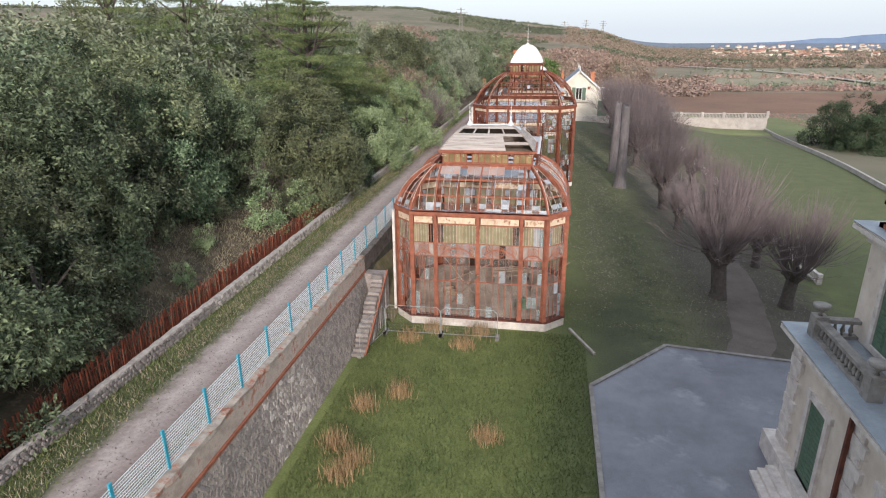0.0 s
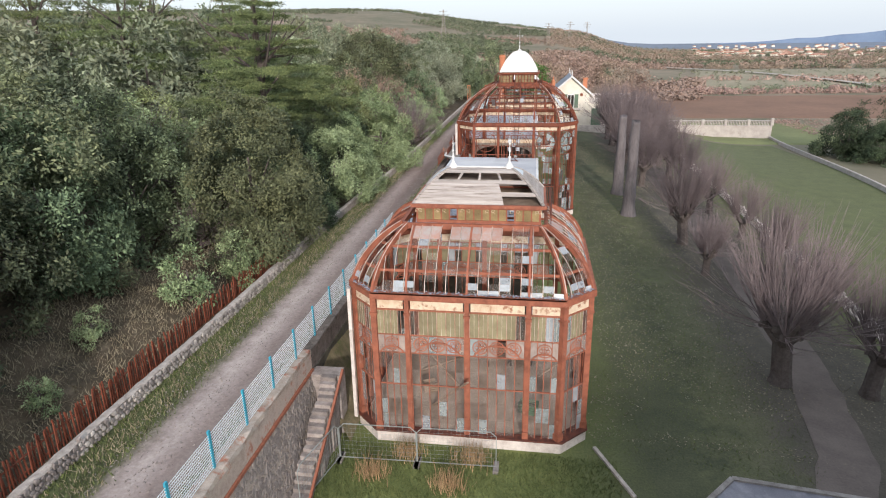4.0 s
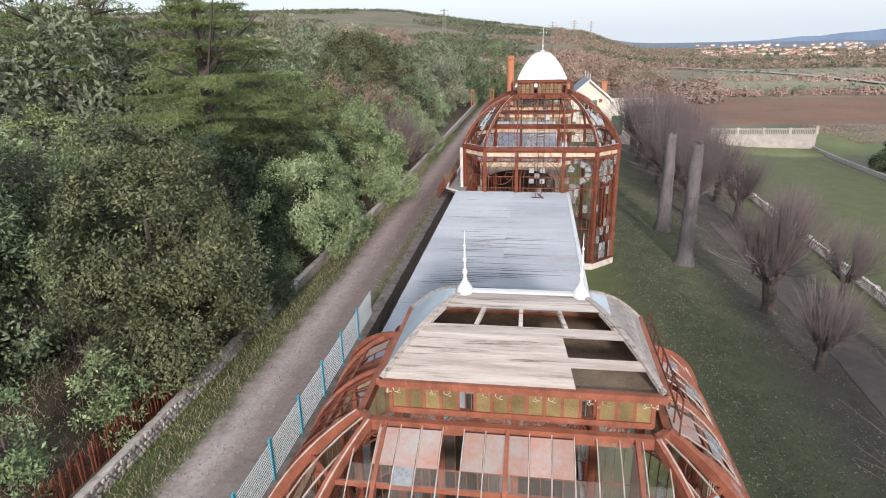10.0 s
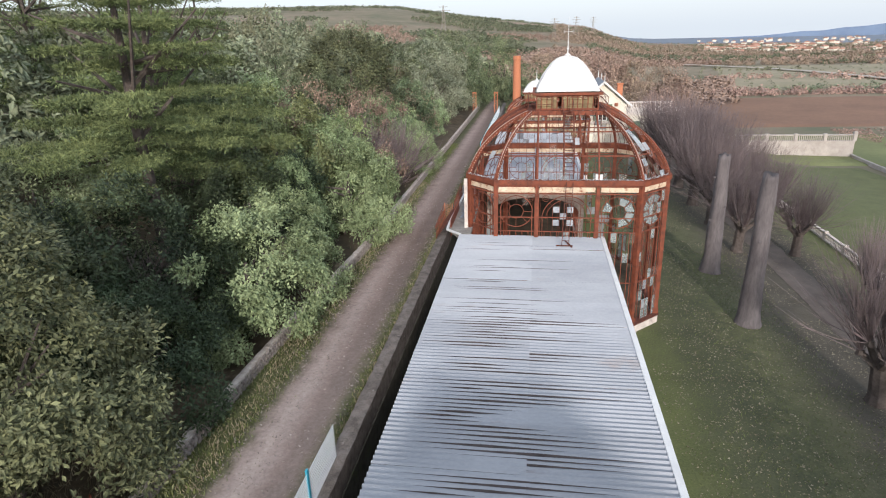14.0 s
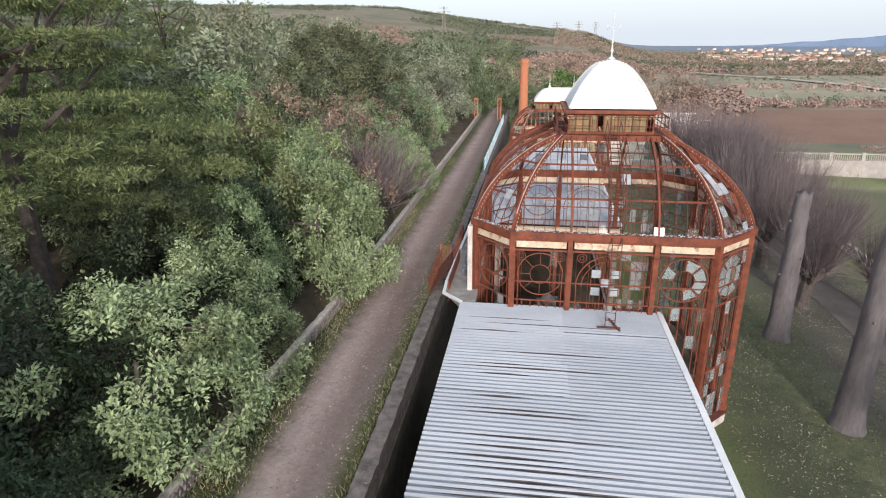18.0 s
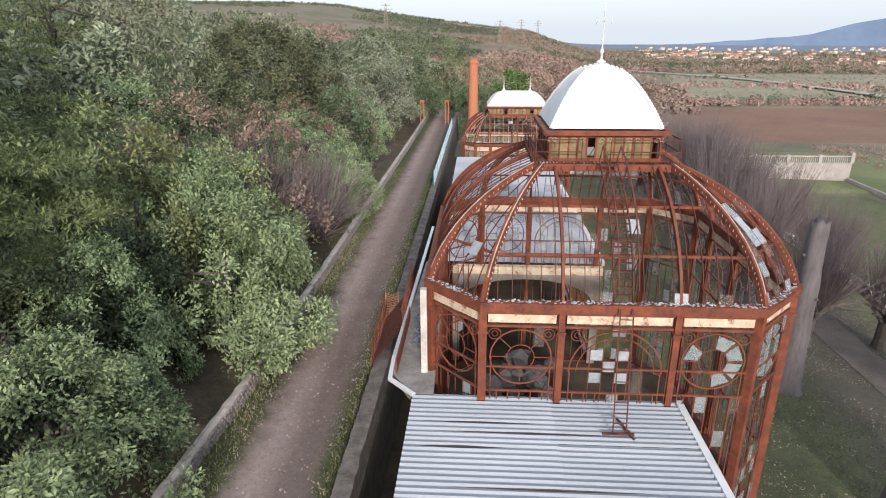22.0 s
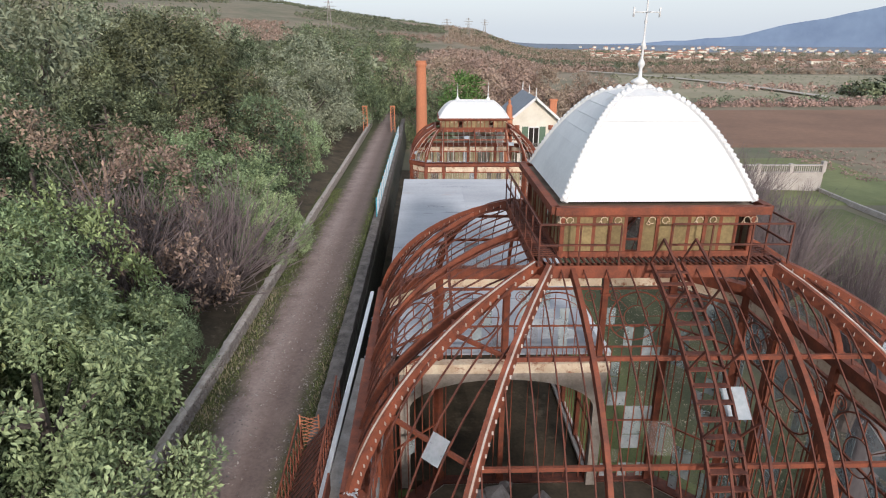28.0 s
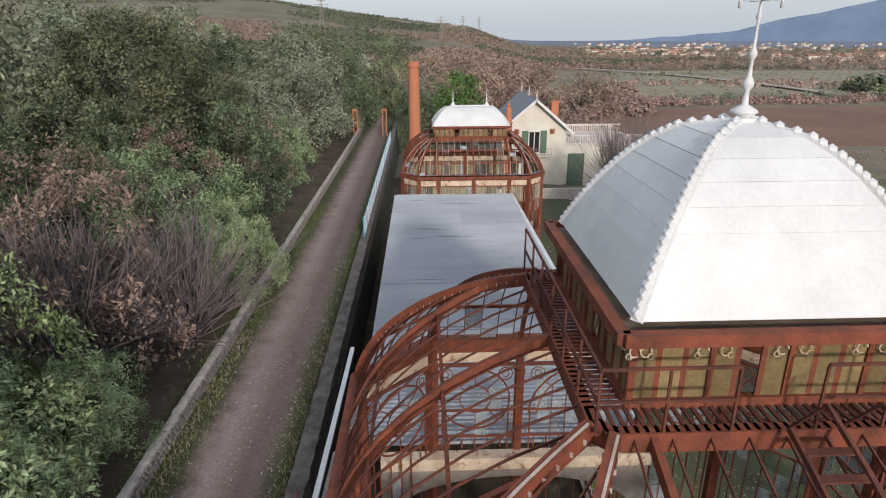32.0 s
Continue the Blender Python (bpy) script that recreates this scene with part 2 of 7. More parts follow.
M["shard"] = mat("slate_shards", (0.30, 0.33, 0.40), (0.16, 0.18, 0.22), 0.35, 0, 3, 0.1, 20, island=0.5)
M["wood"] = mat("weathered_timber", (0.34, 0.26, 0.20), (0.20, 0.15, 0.11), 0.85, 0, 2, 0.3, 20)
M["pine"] = mat("pine_needles", (0.12, 0.22, 0.06), (0.07, 0.13, 0.035), 0.6, 0, 0.35, 0, 4, island=0.4)
M["worn_lawn"] = mat("worn_lawn", (0.105, 0.105, 0.05), (0.06, 0.062, 0.031), 0.95, 0, 0.45, 0.7, 9, (0.13, 0.105, 0.08), 0.22, 0.52)
M["verge"] = mat("rough_verge", (0.12, 0.125, 0.05), (0.06, 0.065, 0.03), 0.95, 0, 0.9, 0.7, 8, (0.24, 0.19, 0.15), 1.1, 0.52)
# Distance haze is put into this ground colour as blue-grey.
M["far_plain"] = mat("far_hazed_plain", (0.20, 0.23, 0.28), (0.14, 0.17, 0.22), 0.95, 0, 0.004, 0, 0.03)
M["lead"] = mat("pale_leaded_bars", (0.62, 0.58, 0.54), (0.40, 0.28, 0.22), 0.45, 0.2, 2.5, 0.1, 30)
M["white_mesh"] = mat("white_coated_wire", (0.78, 0.80, 0.82), (0.66, 0.70, 0.73), 0.45, 0, 3, 0.05, 20)
# Paler copies of the leaf colours for far trees, distance haze mixed in.
M["leaf_far"] = mat("hazed_oak_leaves", (0.29, 0.305, 0.205), (0.12, 0.14, 0.09), 0.8, 0, 0.15, 0, 2, island=0.25, obj_var=0.5)
M["leaf_far_brown"] = mat("hazed_russet_leaves", (0.40, 0.285, 0.235), (0.235, 0.17, 0.14), 0.85, 0, 0.15, 0, 2, island=0.25, obj_var=0.3)
M["leaf_holm"] = mat("holm_oak_leaves", (0.172, 0.183, 0.094), (0.045, 0.055, 0.029), 0.6, 0, 0.5, 0, 3.0, island=0.35, obj_var=0.12, mottle=0.85)
M["leaf_grey"] = mat("greyish_oak_leaves", (0.345, 0.37, 0.265), (0.12, 0.14, 0.09), 0.65, 0, 0.4, 0, 3.0, island=0.3, obj_var=0.15, mottle=0.85)
M["leaf_hill"] = mat("hill_evergreen_leaves", (0.165, 0.18, 0.115), (0.085, 0.10, 0.066), 0.8, 0, 0.02, 0, 1.0, island=0.3)
M["leaf_lime"] = mat("yellow_green_leaves", (0.265, 0.30, 0.13), (0.11, 0.135, 0.055), 0.55, 0, 0.35, 0, 4, island=0.45, obj_var=0.3, mottle=0.85)
M["dead_bark"] = mat("grey_dead_bark", (0.185, 0.165, 0.17), (0.10, 0.088, 0.092), 0.95, 0, 1.5, 0.7, 9, stretch=(1, 1, 0.25))


def zone_mat(name, base, zones, edge=1.2, fine=9.0, rough=0.95, far_tint=None):
    """Ground that changes along x: base colours, then zones of (x from, x to, light, dark), their borders torn by noise."""
    m = bpy.data.materials.new(name)
    m.use_nodes = True
    n, l = m.node_tree.nodes, m.node_tree.links
    b = n["Principled BSDF"]
    b.inputs["Roughness"].default_value = rough
    geo = n.new("ShaderNodeNewGeometry")
    sep = n.new("ShaderNodeSeparateXYZ")
    l.new(geo.outputs["Position"], sep.inputs[0])

    def tex(scale, detail=5):
        t = n.new("ShaderNodeTexNoise")
        t.inputs["Scale"].default_value, t.inputs["Detail"].default_value, t.inputs["Roughness"].default_value = scale, detail, 0.7
        l.new(geo.outputs["Position"], t.inputs["Vector"])
        return t.outputs[0]

    def op(kind, a, c):
        k = n.new("ShaderNodeMath")
        k.operation = kind
        for i, v in enumerate((a, c)):
            if isinstance(v, (int, float)):
                k.inputs[i].default_value = v
            else:
                l.new(v, k.inputs[i])
        return k.outputs[0]

    def tone(light, dark):
        r = n.new("ShaderNodeValToRGB")
        r.color_ramp.elements[0].position, r.color_ramp.elements[1].position = 0.34, 0.66
        r.color_ramp.elements[0].color, r.color_ramp.elements[1].color = (*dark, 1), (*light, 1)
        l.new(grain, r.inputs[0])
        return r.outputs[0]

    small, mid, torn = tex(fine, 3), tex(0.55), tex(1.1, 7)
    grain = op("ADD", op("MULTIPLY", small, 0.5), op("MULTIPLY", mid, 0.5))
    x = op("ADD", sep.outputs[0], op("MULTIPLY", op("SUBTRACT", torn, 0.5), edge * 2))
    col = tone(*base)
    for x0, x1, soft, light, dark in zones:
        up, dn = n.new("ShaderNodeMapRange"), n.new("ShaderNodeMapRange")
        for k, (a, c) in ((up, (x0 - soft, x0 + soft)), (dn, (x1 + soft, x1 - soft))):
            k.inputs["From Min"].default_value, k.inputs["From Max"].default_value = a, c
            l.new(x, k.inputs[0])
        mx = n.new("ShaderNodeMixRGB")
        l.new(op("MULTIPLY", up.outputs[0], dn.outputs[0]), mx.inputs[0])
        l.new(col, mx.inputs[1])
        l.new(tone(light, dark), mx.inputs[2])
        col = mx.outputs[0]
    # Multiplied tint along y: browner earth, and tree shade painted into the colour.
    if far_tint:
        y0, y1, tint = far_tint
        k = n.new("ShaderNodeMapRange")
        k.inputs["From Min"].default_value, k.inputs["From Max"].default_value = y0, y1
        l.new(op("ADD", sep.outputs[1], op("MULTIPLY", op("SUBTRACT", mid, 0.5), 30.0)), k.inputs[0])
        mx = n.new("ShaderNodeMixRGB")
        mx.blend_type = "MULTIPLY"
        l.new(k.outputs[0], mx.inputs[0])
        l.new(col, mx.inputs[1])
        mx.inputs[2].default_value = (*tint, 1)
        col = mx.outputs[0]
    l.new(col, b.inputs["Base Color"])
    bp = n.new("ShaderNodeBump")
    bp.inputs["Strength"].default_value, bp.inputs["Distance"].default_value = 0.6, 0.03
    l.new(small, bp.inputs["Height"])
    l.new(bp.outputs[0], b.inputs["Normal"])
    return m


# Zones right of the pavilions: worn, littered ground, with shade darkened into the colour.
M["lawn"] = zone_mat("winter_lawn_worn_and_shaded", ((0.21, 0.235, 0.075), (0.075, 0.098, 0.032)), [(5.8, 13.0, 2.4, (0.09, 0.098, 0.049), (0.036, 0.043, 0.023)), (13.0, 24.5, 2.4, (0.112, 0.098, 0.074), (0.05, 0.044, 0.035)), (25.5, 70.0, 1.5, (0.128, 0.142, 0.055), (0.07, 0.081, 0.033))], 3.0)
# From y 45 on the lane colour darkens for tree shade and brown earth.
M["lane_zone"] = zone_mat("dirt_lane_with_verges", ((0.125, 0.145, 0.055), (0.055, 0.066, 0.027)),
                          [(-12.3, -9.4, 0.45, (0.325, 0.255, 0.235), (0.185, 0.142, 0.128)), (-11.9, -10.9, 0.55, (0.56, 0.485, 0.455), (0.34, 0.28, 0.26)), (-10.2, -9.7, 0.4, (0.29, 0.24, 0.22), (0.16, 0.13, 0.12))], 0.7, 6.0, 0.95, (45, 80, (0.68, 0.61, 0.59)))
M["mortar_pale"] = mat("pale_lime_mortar", (0.50, 0.45, 0.41), (0.32, 0.28, 0.25), 0.95, 0, 3, 0.6, 30, (0.22, 0.19, 0.17), 1.4, 0.58)
M["glass_olive"] = mat("olive_wired_glass", (0.36, 0.325, 0.205), (0.24, 0.21, 0.13), 0.3, 0, 2.5, 0.1, 20, alpha=0.7, obj_var=0.2)
M["glass_band"] = mat("whitened_rosette_glass", (0.46, 0.40, 0.37), (0.33, 0.25, 0.22), 0.25, 0, 1.5, 0.05, 14, alpha=0.55, obj_var=0.2)
M["bank_turf"] = mat("dry_bank_turf", (0.24, 0.195, 0.12), (0.11, 0.10, 0.055), 0.95, 0, 1.4, 0.7, 12, (0.12, 0.13, 0.05), 0.9, 0.56)
M["dry_earth"] = mat("dry_pinkish_earth", (0.44, 0.35, 0.28), (0.26, 0.195, 0.15), 0.95, 0, 0.7, 0.5, 9, (0.20, 0.15, 0.12), 0.8, 0.58)
M["bank_straw"] = mat("greyed_bank_straw", (0.36, 0.31, 0.215), (0.22, 0.185, 0.12), 0.95, 0, 1.5, 0, 9, island=0.3)
M["zinc_blue"] = mat("pale_blue_zinc", (0.56, 0.62, 0.67), (0.44, 0.50, 0.55), 0.45, 0.1, 1.2, 0.06, 16, (0.62, 0.60, 0.57), 1.1, 0.6)
M["groove_dirt"] = mat("black_groove_dirt", (0.12, 0.10, 0.098), (0.065, 0.053, 0.05), 0.95, 0, 2.0, 0.3, 20)
M["pebble"] = mat("pale_gravel", (0.34, 0.30, 0.28), (0.20, 0.17, 0.155), 0.9, 0, 2.0, 0, 12, island=0.35)
M["coping"] = mat("crumbling_coping", (0.50, 0.44, 0.39), (0.30, 0.25, 0.21), 0.95, 0, 2.5, 0.6, 25, (0.34, 0.13, 0.08), 1.6, 0.52)
M["shard_pale"] = mat("broken_glass", (0.52, 0.54, 0.57), (0.33, 0.35, 0.38), 0.3, 0, 3, 0.1, 20, island=0.4)
M["render_worn"] = mat("worn_pale_render", (0.58, 0.50, 0.44), (0.36, 0.29, 0.25), 0.95, 0, 1.6, 0.5, 25, (0.36, 0.17, 0.12), 1.6, 0.53)
M["rust_faded"] = mat("faded_red_lead_paint", (0.36, 0.125, 0.075), (0.20, 0.07, 0.045), 0.7, 0.0, 2.5, 0.4, 30, (0.50, 0.30, 0.22), 3.0, 0.62)
M["leaf_deep"] = mat("deep_evergreen_leaves", (0.078, 0.105, 0.054), (0.02, 0.03, 0.016), 0.65, 0, 0.3, 0, 2.5, island=0.3, obj_var=0.3, mottle=0.85)
M["coping_grey"] = mat("lichened_coping", (0.22, 0.19, 0.175), (0.09, 0.078, 0.07), 0.95, 0, 1.8, 0.7, 18, (0.36, 0.33, 0.31), 2.2, 0.62)
# Mottled stone with the shade of the wall gap put into its colour.
M["gap_shade_stone"] = mat("gap_shaded_stone", (0.125, 0.115, 0.095), (0.055, 0.052, 0.042), 0.9, 0, 1.8, 0.7, 12, (0.075, 0.09, 0.04), 0.9, 0.56)
M["dark"] = mat("dark_void", (0.03, 0.025, 0.022), (0.015, 0.012, 0.01), 0.9, 0, 2, 0.1, 15)
M["tile"] = mat("terracotta_tiles", (0.44, 0.25, 0.19), (0.33, 0.18, 0.13), 0.9, 0, 1, 0.3, 12, obj_var=0.3)
# The blue is haze painted into the mountain colour.
M["mountain"] = mat("hazed_mountain", (0.21, 0.285, 0.41), (0.16, 0.22, 0.335), 1.0, 0, 0.004, 0, 0.02)


# ---- mesh helpers ----
def part(name, bm, material, parent=None, label="", smooth=False):
    me = bpy.data.meshes.new(name)
    bm.to_mesh(me)
    bm.free()
    return mesh_part(name, me, material, parent, label, smooth)


def mesh_part(name, me, material, parent=None, label="", smooth=False):
    if not me.materials:
        me.materials.append(M[material])
    if smooth:
        me.polygons.foreach_set("use_smooth", [True] * len(me.polygons))
    ob = new(name, me)
    ob.parent = parent
    if label:
        ob["label"] = label
    if material in ("glass_clear", "glass_white", "glass_band", "glass_olive", "glass_teal"):
        ob.visible_shadow = False
    return ob


def empty(name, x, y, z, label, category, group="", kind=""):
    ob = new(name)
    ob.location = (x, y, z)
    bpy.context.view_layer.update()
    return tagged(ob, label, category, group, kind)


def under(ob, parent):
    """Hang a part built in world places under its thing."""
    ob.parent = parent
    ob.matrix_parent_inverse = parent.matrix_world.inverted()
    return ob


def wpart(name, bm, material, parent, label="", smooth=False):
    return under(part(name, bm, material, None, label, smooth), parent)


def box(bm, x0, x1, y0, y1, z0, z1):
    v = [bm.verts.new(p) for p in ((x0, y0, z0), (x1, y0, z0), (x1, y1, z0), (x0, y1, z0), (x0, y0, z1), (x1, y0, z1), (x1, y1, z1), (x0, y1, z1))]
    for f in ((0, 3, 2, 1), (4, 5, 6, 7), (0, 1, 5, 4), (1, 2, 6, 5), (2, 3, 7, 6), (3, 0, 4, 7)):
        bm.faces.new([v[i] for i in f])


def bar(bm, p, q, w, h=None, up=(0, 0, 1)):
    """A square bar from p to q: w across, h along up."""
    h = w if h is None else h
    p, q = Vector(p), Vector(q)
    d = (q - p).normalized()
    u = Vector(up)
    if abs(d.dot(u)) > 0.98:
        u = Vector((0, 1, 0))
    s = d.cross(u).normalized() * (w / 2)
    u = s.cross(d).normalized() * (h / 2)
    a = [bm.verts.new(c + k * s + j * u) for c in (p, q) for k, j in ((-1, -1), (1, -1), (1, 1), (-1, 1))]
    for f in ((3, 2, 1, 0), (4, 5, 6, 7), (0, 1, 5, 4), (1, 2, 6, 5), (2, 3, 7, 6), (3, 0, 4, 7)):
        bm.faces.new([a[i] for i in f])


def sweep(bm, pts, w, h, up=(0, 0, 1)):
    """A bar that follows points, one closed skin."""
    pts = [Vector(p) for p in pts]
    rings = []
    for i, p in enumerate(pts):
        d = (pts[min(i + 1, len(pts) - 1)] - pts[max(i - 1, 0)]).normalized()
        u = Vector(up)
        s = d.cross(u)
        s = (s if s.length > 1e-4 else Vector((1, 0, 0))).normalized() * (w / 2)
        u = s.cross(d).normalized() * (h / 2)
        rings.append([bm.verts.new(p + k * s + j * u) for k, j in ((-1, -1), (1, -1), (1, 1), (-1, 1))])
    for a, b in zip(rings, rings[1:]):
        for i in range(4):
            bm.faces.new((a[i], a[(i + 1) % 4], b[(i + 1) % 4], b[i]))
    bm.faces.new(rings[0][::-1])
    bm.faces.new(rings[-1])


def lathe(bm, x, y, profile, n=12):
    """A turned shape: profile of (radius, z)."""
    rings = [[bm.verts.new((x + r * math.cos(2 * math.pi * i / n), y + r * math.sin(2 * math.pi * i / n), z)) for i in range(n)] for r, z in profile]
    for a, b in zip(rings, rings[1:]):
        for i in range(n):
            bm.faces.new((a[i], a[(i + 1) % n], b[(i + 1) % n], b[i]))
    bm.faces.new(rings[0][::-1])
    bm.faces.new(rings[-1])


def prism(bm, poly, z0, z1):
    a = [bm.verts.new((x, y, z0)) for x, y in poly]
    b = [bm.verts.new((x, y, z1)) for x, y in poly]
    n = len(poly)
    bm.faces.new(a[::-1])
    bm.faces.new(b)
    for i in range(n):
        bm.faces.new((a[i], a[(i + 1) % n], b[(i + 1) % n], b[i]))


def smooth01(a, b, x):
    t = min(1.0, max(0.0, (x - a) / (b - a)))
    return t * t * (3 - 2 * t)


# ---- ground ----
AZ = (-180, -90, -40, -15, -9, -2.3, 5, 8.5, 12, 20, 40, 90, 180)
EL = (-0.9, -0.9, -0.9, -0.9, -0.65, 0.35, 1.28, 1.8, 2.15, 2.4, 2.4, 2.2, -0.9)


def ground_z(x, y):
    r = math.hypot(x, y)
    plain = -0.0108 * max(0.0, r - 110)
    if x > -7.9:
        near = -0.9 * smooth01(9, 24, x) - 0.9 * smooth01(26, 46, x) - 1.2 * smooth01(28, 44, x) * smooth01(95, 148, y)
    else:
        near = 3.4
        if x < -14.8:
            near += 0.22 * min(-14.8 - x, 45) + 0.5 * noise.noise((x * 0.12, y * 0.12, 0))
    el = np.interp(math.degrees(math.atan2(-x, y)), AZ, EL)
    hill = max(0.0, 18 + r * math.tan(radians(el)) - plain) * smooth01(110, 900, r) * smooth01(-0.95, 0.2, el)
    rough = noise.noise((x * 0.006, y * 0.006, 3)) * 5 * smooth01(300, 900, r) * (1 if hill > 3 else 0.15)
    fade = 1 - smooth01(150, 420, r)
    return near * fade + plain + hill + rough


def axis(near0, near1, step, far):
    a = list(np.arange(near0, near1 + 1e-6, step))
    d, x = step, near1
    while x < far:
        d *= 1.25
        x += d
        a.append(x)
    d, x = step, near0
    while x > -far:
        d *= 1.25
        x -= d
        a.insert(0, x)
    return a


def sheet(name, xs, ys, zf, material, label, category, kind="structure"):
    verts = [(x, y, zf(x, y)) for y in ys for x in xs]
    n = len(xs)
    faces = [(j * n + i, j * n + i + 1, j * n + n + i + 1, j * n + n + i) for j in range(len(ys) - 1) for i in range(n - 1)]
    me = bpy.data.meshes.new(name)
    me.from_pydata(verts, [], faces)
    ob = mesh_part(name, me, material, smooth=True)
    return tagged(ob, label, category, kind=kind)


gx = sorted(set([round(v, 3) for v in axis(-64, 60, 1.6, 4700)] + [-8.35, -7.75, -14.8, -15.6]))
gy = axis(-20, 190, 2.0, 4700)
ground = sheet("ground", gx, gy, ground_z, "scrub", "winter lawn, wood floor and scrubland running to the horizon", "ground")
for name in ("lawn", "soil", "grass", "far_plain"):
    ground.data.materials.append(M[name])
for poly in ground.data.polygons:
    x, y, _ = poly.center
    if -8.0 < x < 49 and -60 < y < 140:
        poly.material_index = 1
    elif -220 < x <= -8.0 and -200 < y < 175:
        poly.material_index = 2
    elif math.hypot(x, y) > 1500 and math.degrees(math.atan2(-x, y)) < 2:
        # Faces far off on the plain get the haze-tinted colour.
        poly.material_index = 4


# ---- greenhouse ----
def arc_profile(n=24, a0=80.0, a1=26.0):
    """Share of the way in and share of the way up along a bent rib."""
    h, v = [0.0], [0.0]
    for i in range(n):
        a = radians(a0 + (a1 - a0) * (i + 0.5) / n)
        h.append(h[-1] + math.cos(a))
        v.append(v[-1] + math.sin(a))
    return [k / h[-1] for k in h], [k / v[-1] for k in v]


ARC_H, ARC_V = arc_profile()
ARC_S = [i / 24 for i in range(25)]


class Slope:
    """One bent face of a glass roof: from the eave edge a-b in to the ring edge c-d."""

    def __init__(self, a, b, c, d, ze, zr):
        self.a, self.ze, self.zr = Vector(a), ze, zr
        e = Vector(b) - Vector(a)
        self.length = e.length
        self.e = e.normalized()
        self.n = Vector((-self.e.y, self.e.x))
        self.depth = (Vector(c) - self.a).dot(self.n)
        self.u0, self.u1 = (Vector(c) - self.a).dot(self.e), (Vector(d) - self.a).dot(self.e)

    def at(self, u, s, lift=0.0):
        h, v = np.interp(s, ARC_S, ARC_H), np.interp(s, ARC_S, ARC_V)
        p = self.a + self.e * u + self.n * (self.depth * h - lift * 0.6)
        return Vector((p.x, p.y, self.ze + (self.zr - self.ze) * v + lift * 0.8))

    def span(self, s):
        h = float(np.interp(s, ARC_S, ARC_H))
        return self.u0 * h, self.length + (self.u1 - self.length) * h

    def top(self, u):
        """How far up a bar at u runs before it meets the hip."""
        best = 0.0
        for i in range(1, 25):
            lo, hi = self.span(i / 24)
            if lo - 0.01 <= u <= hi + 0.01:
                best = i / 24
        return best

    def line(self, u, s0, s1, lift=0.0, n=8):
        return [self.at(u, s0 + (s1 - s0) * i / n, lift) for i in range(n + 1)]


def octagon(cx, cy, hw, hd, ch):
    return [(cx + x, cy + y) for x, y in ((-hw + ch, -hd), (hw - ch, -hd), (hw, -hd + ch), (hw, hd - ch), (hw - ch, hd), (-hw + ch, hd), (-hw, hd - ch), (-hw, -hd + ch))]


def ring_of(bm, p, e, r, w, zc, n=12, a0=0.0, a1=360.0):
    """A flat iron ring or arch standing in a wall: centre p and zc, e along the wall."""
    pts = [(p[0] + e.x * r * math.cos(radians(a)), p[1] + e.y * r * math.cos(radians(a)), zc + r * math.sin(radians(a))) for a in np.linspace(a0, a1, n + 1)]
    sweep(bm, pts, w, w, up=(-e.y, e.x, 0))


def quad_pane(p, q, r, s, thick=0.012):
    bm = bmesh.new()
    nrm = (Vector(q) - Vector(p)).cross(Vector(s) - Vector(p)).normalized() * thick
    lo = [bm.verts.new(v) for v in (p, q, r, s)]
    hi = [bm.verts.new(Vector(v) + nrm) for v in (p, q, r, s)]
    bm.faces.new(lo[::-1])
    bm.faces.new(hi)
    for i in range(4):
        bm.faces.new((lo[i], lo[(i + 1) % 4], hi[(i + 1) % 4], hi[i]))
    return bm


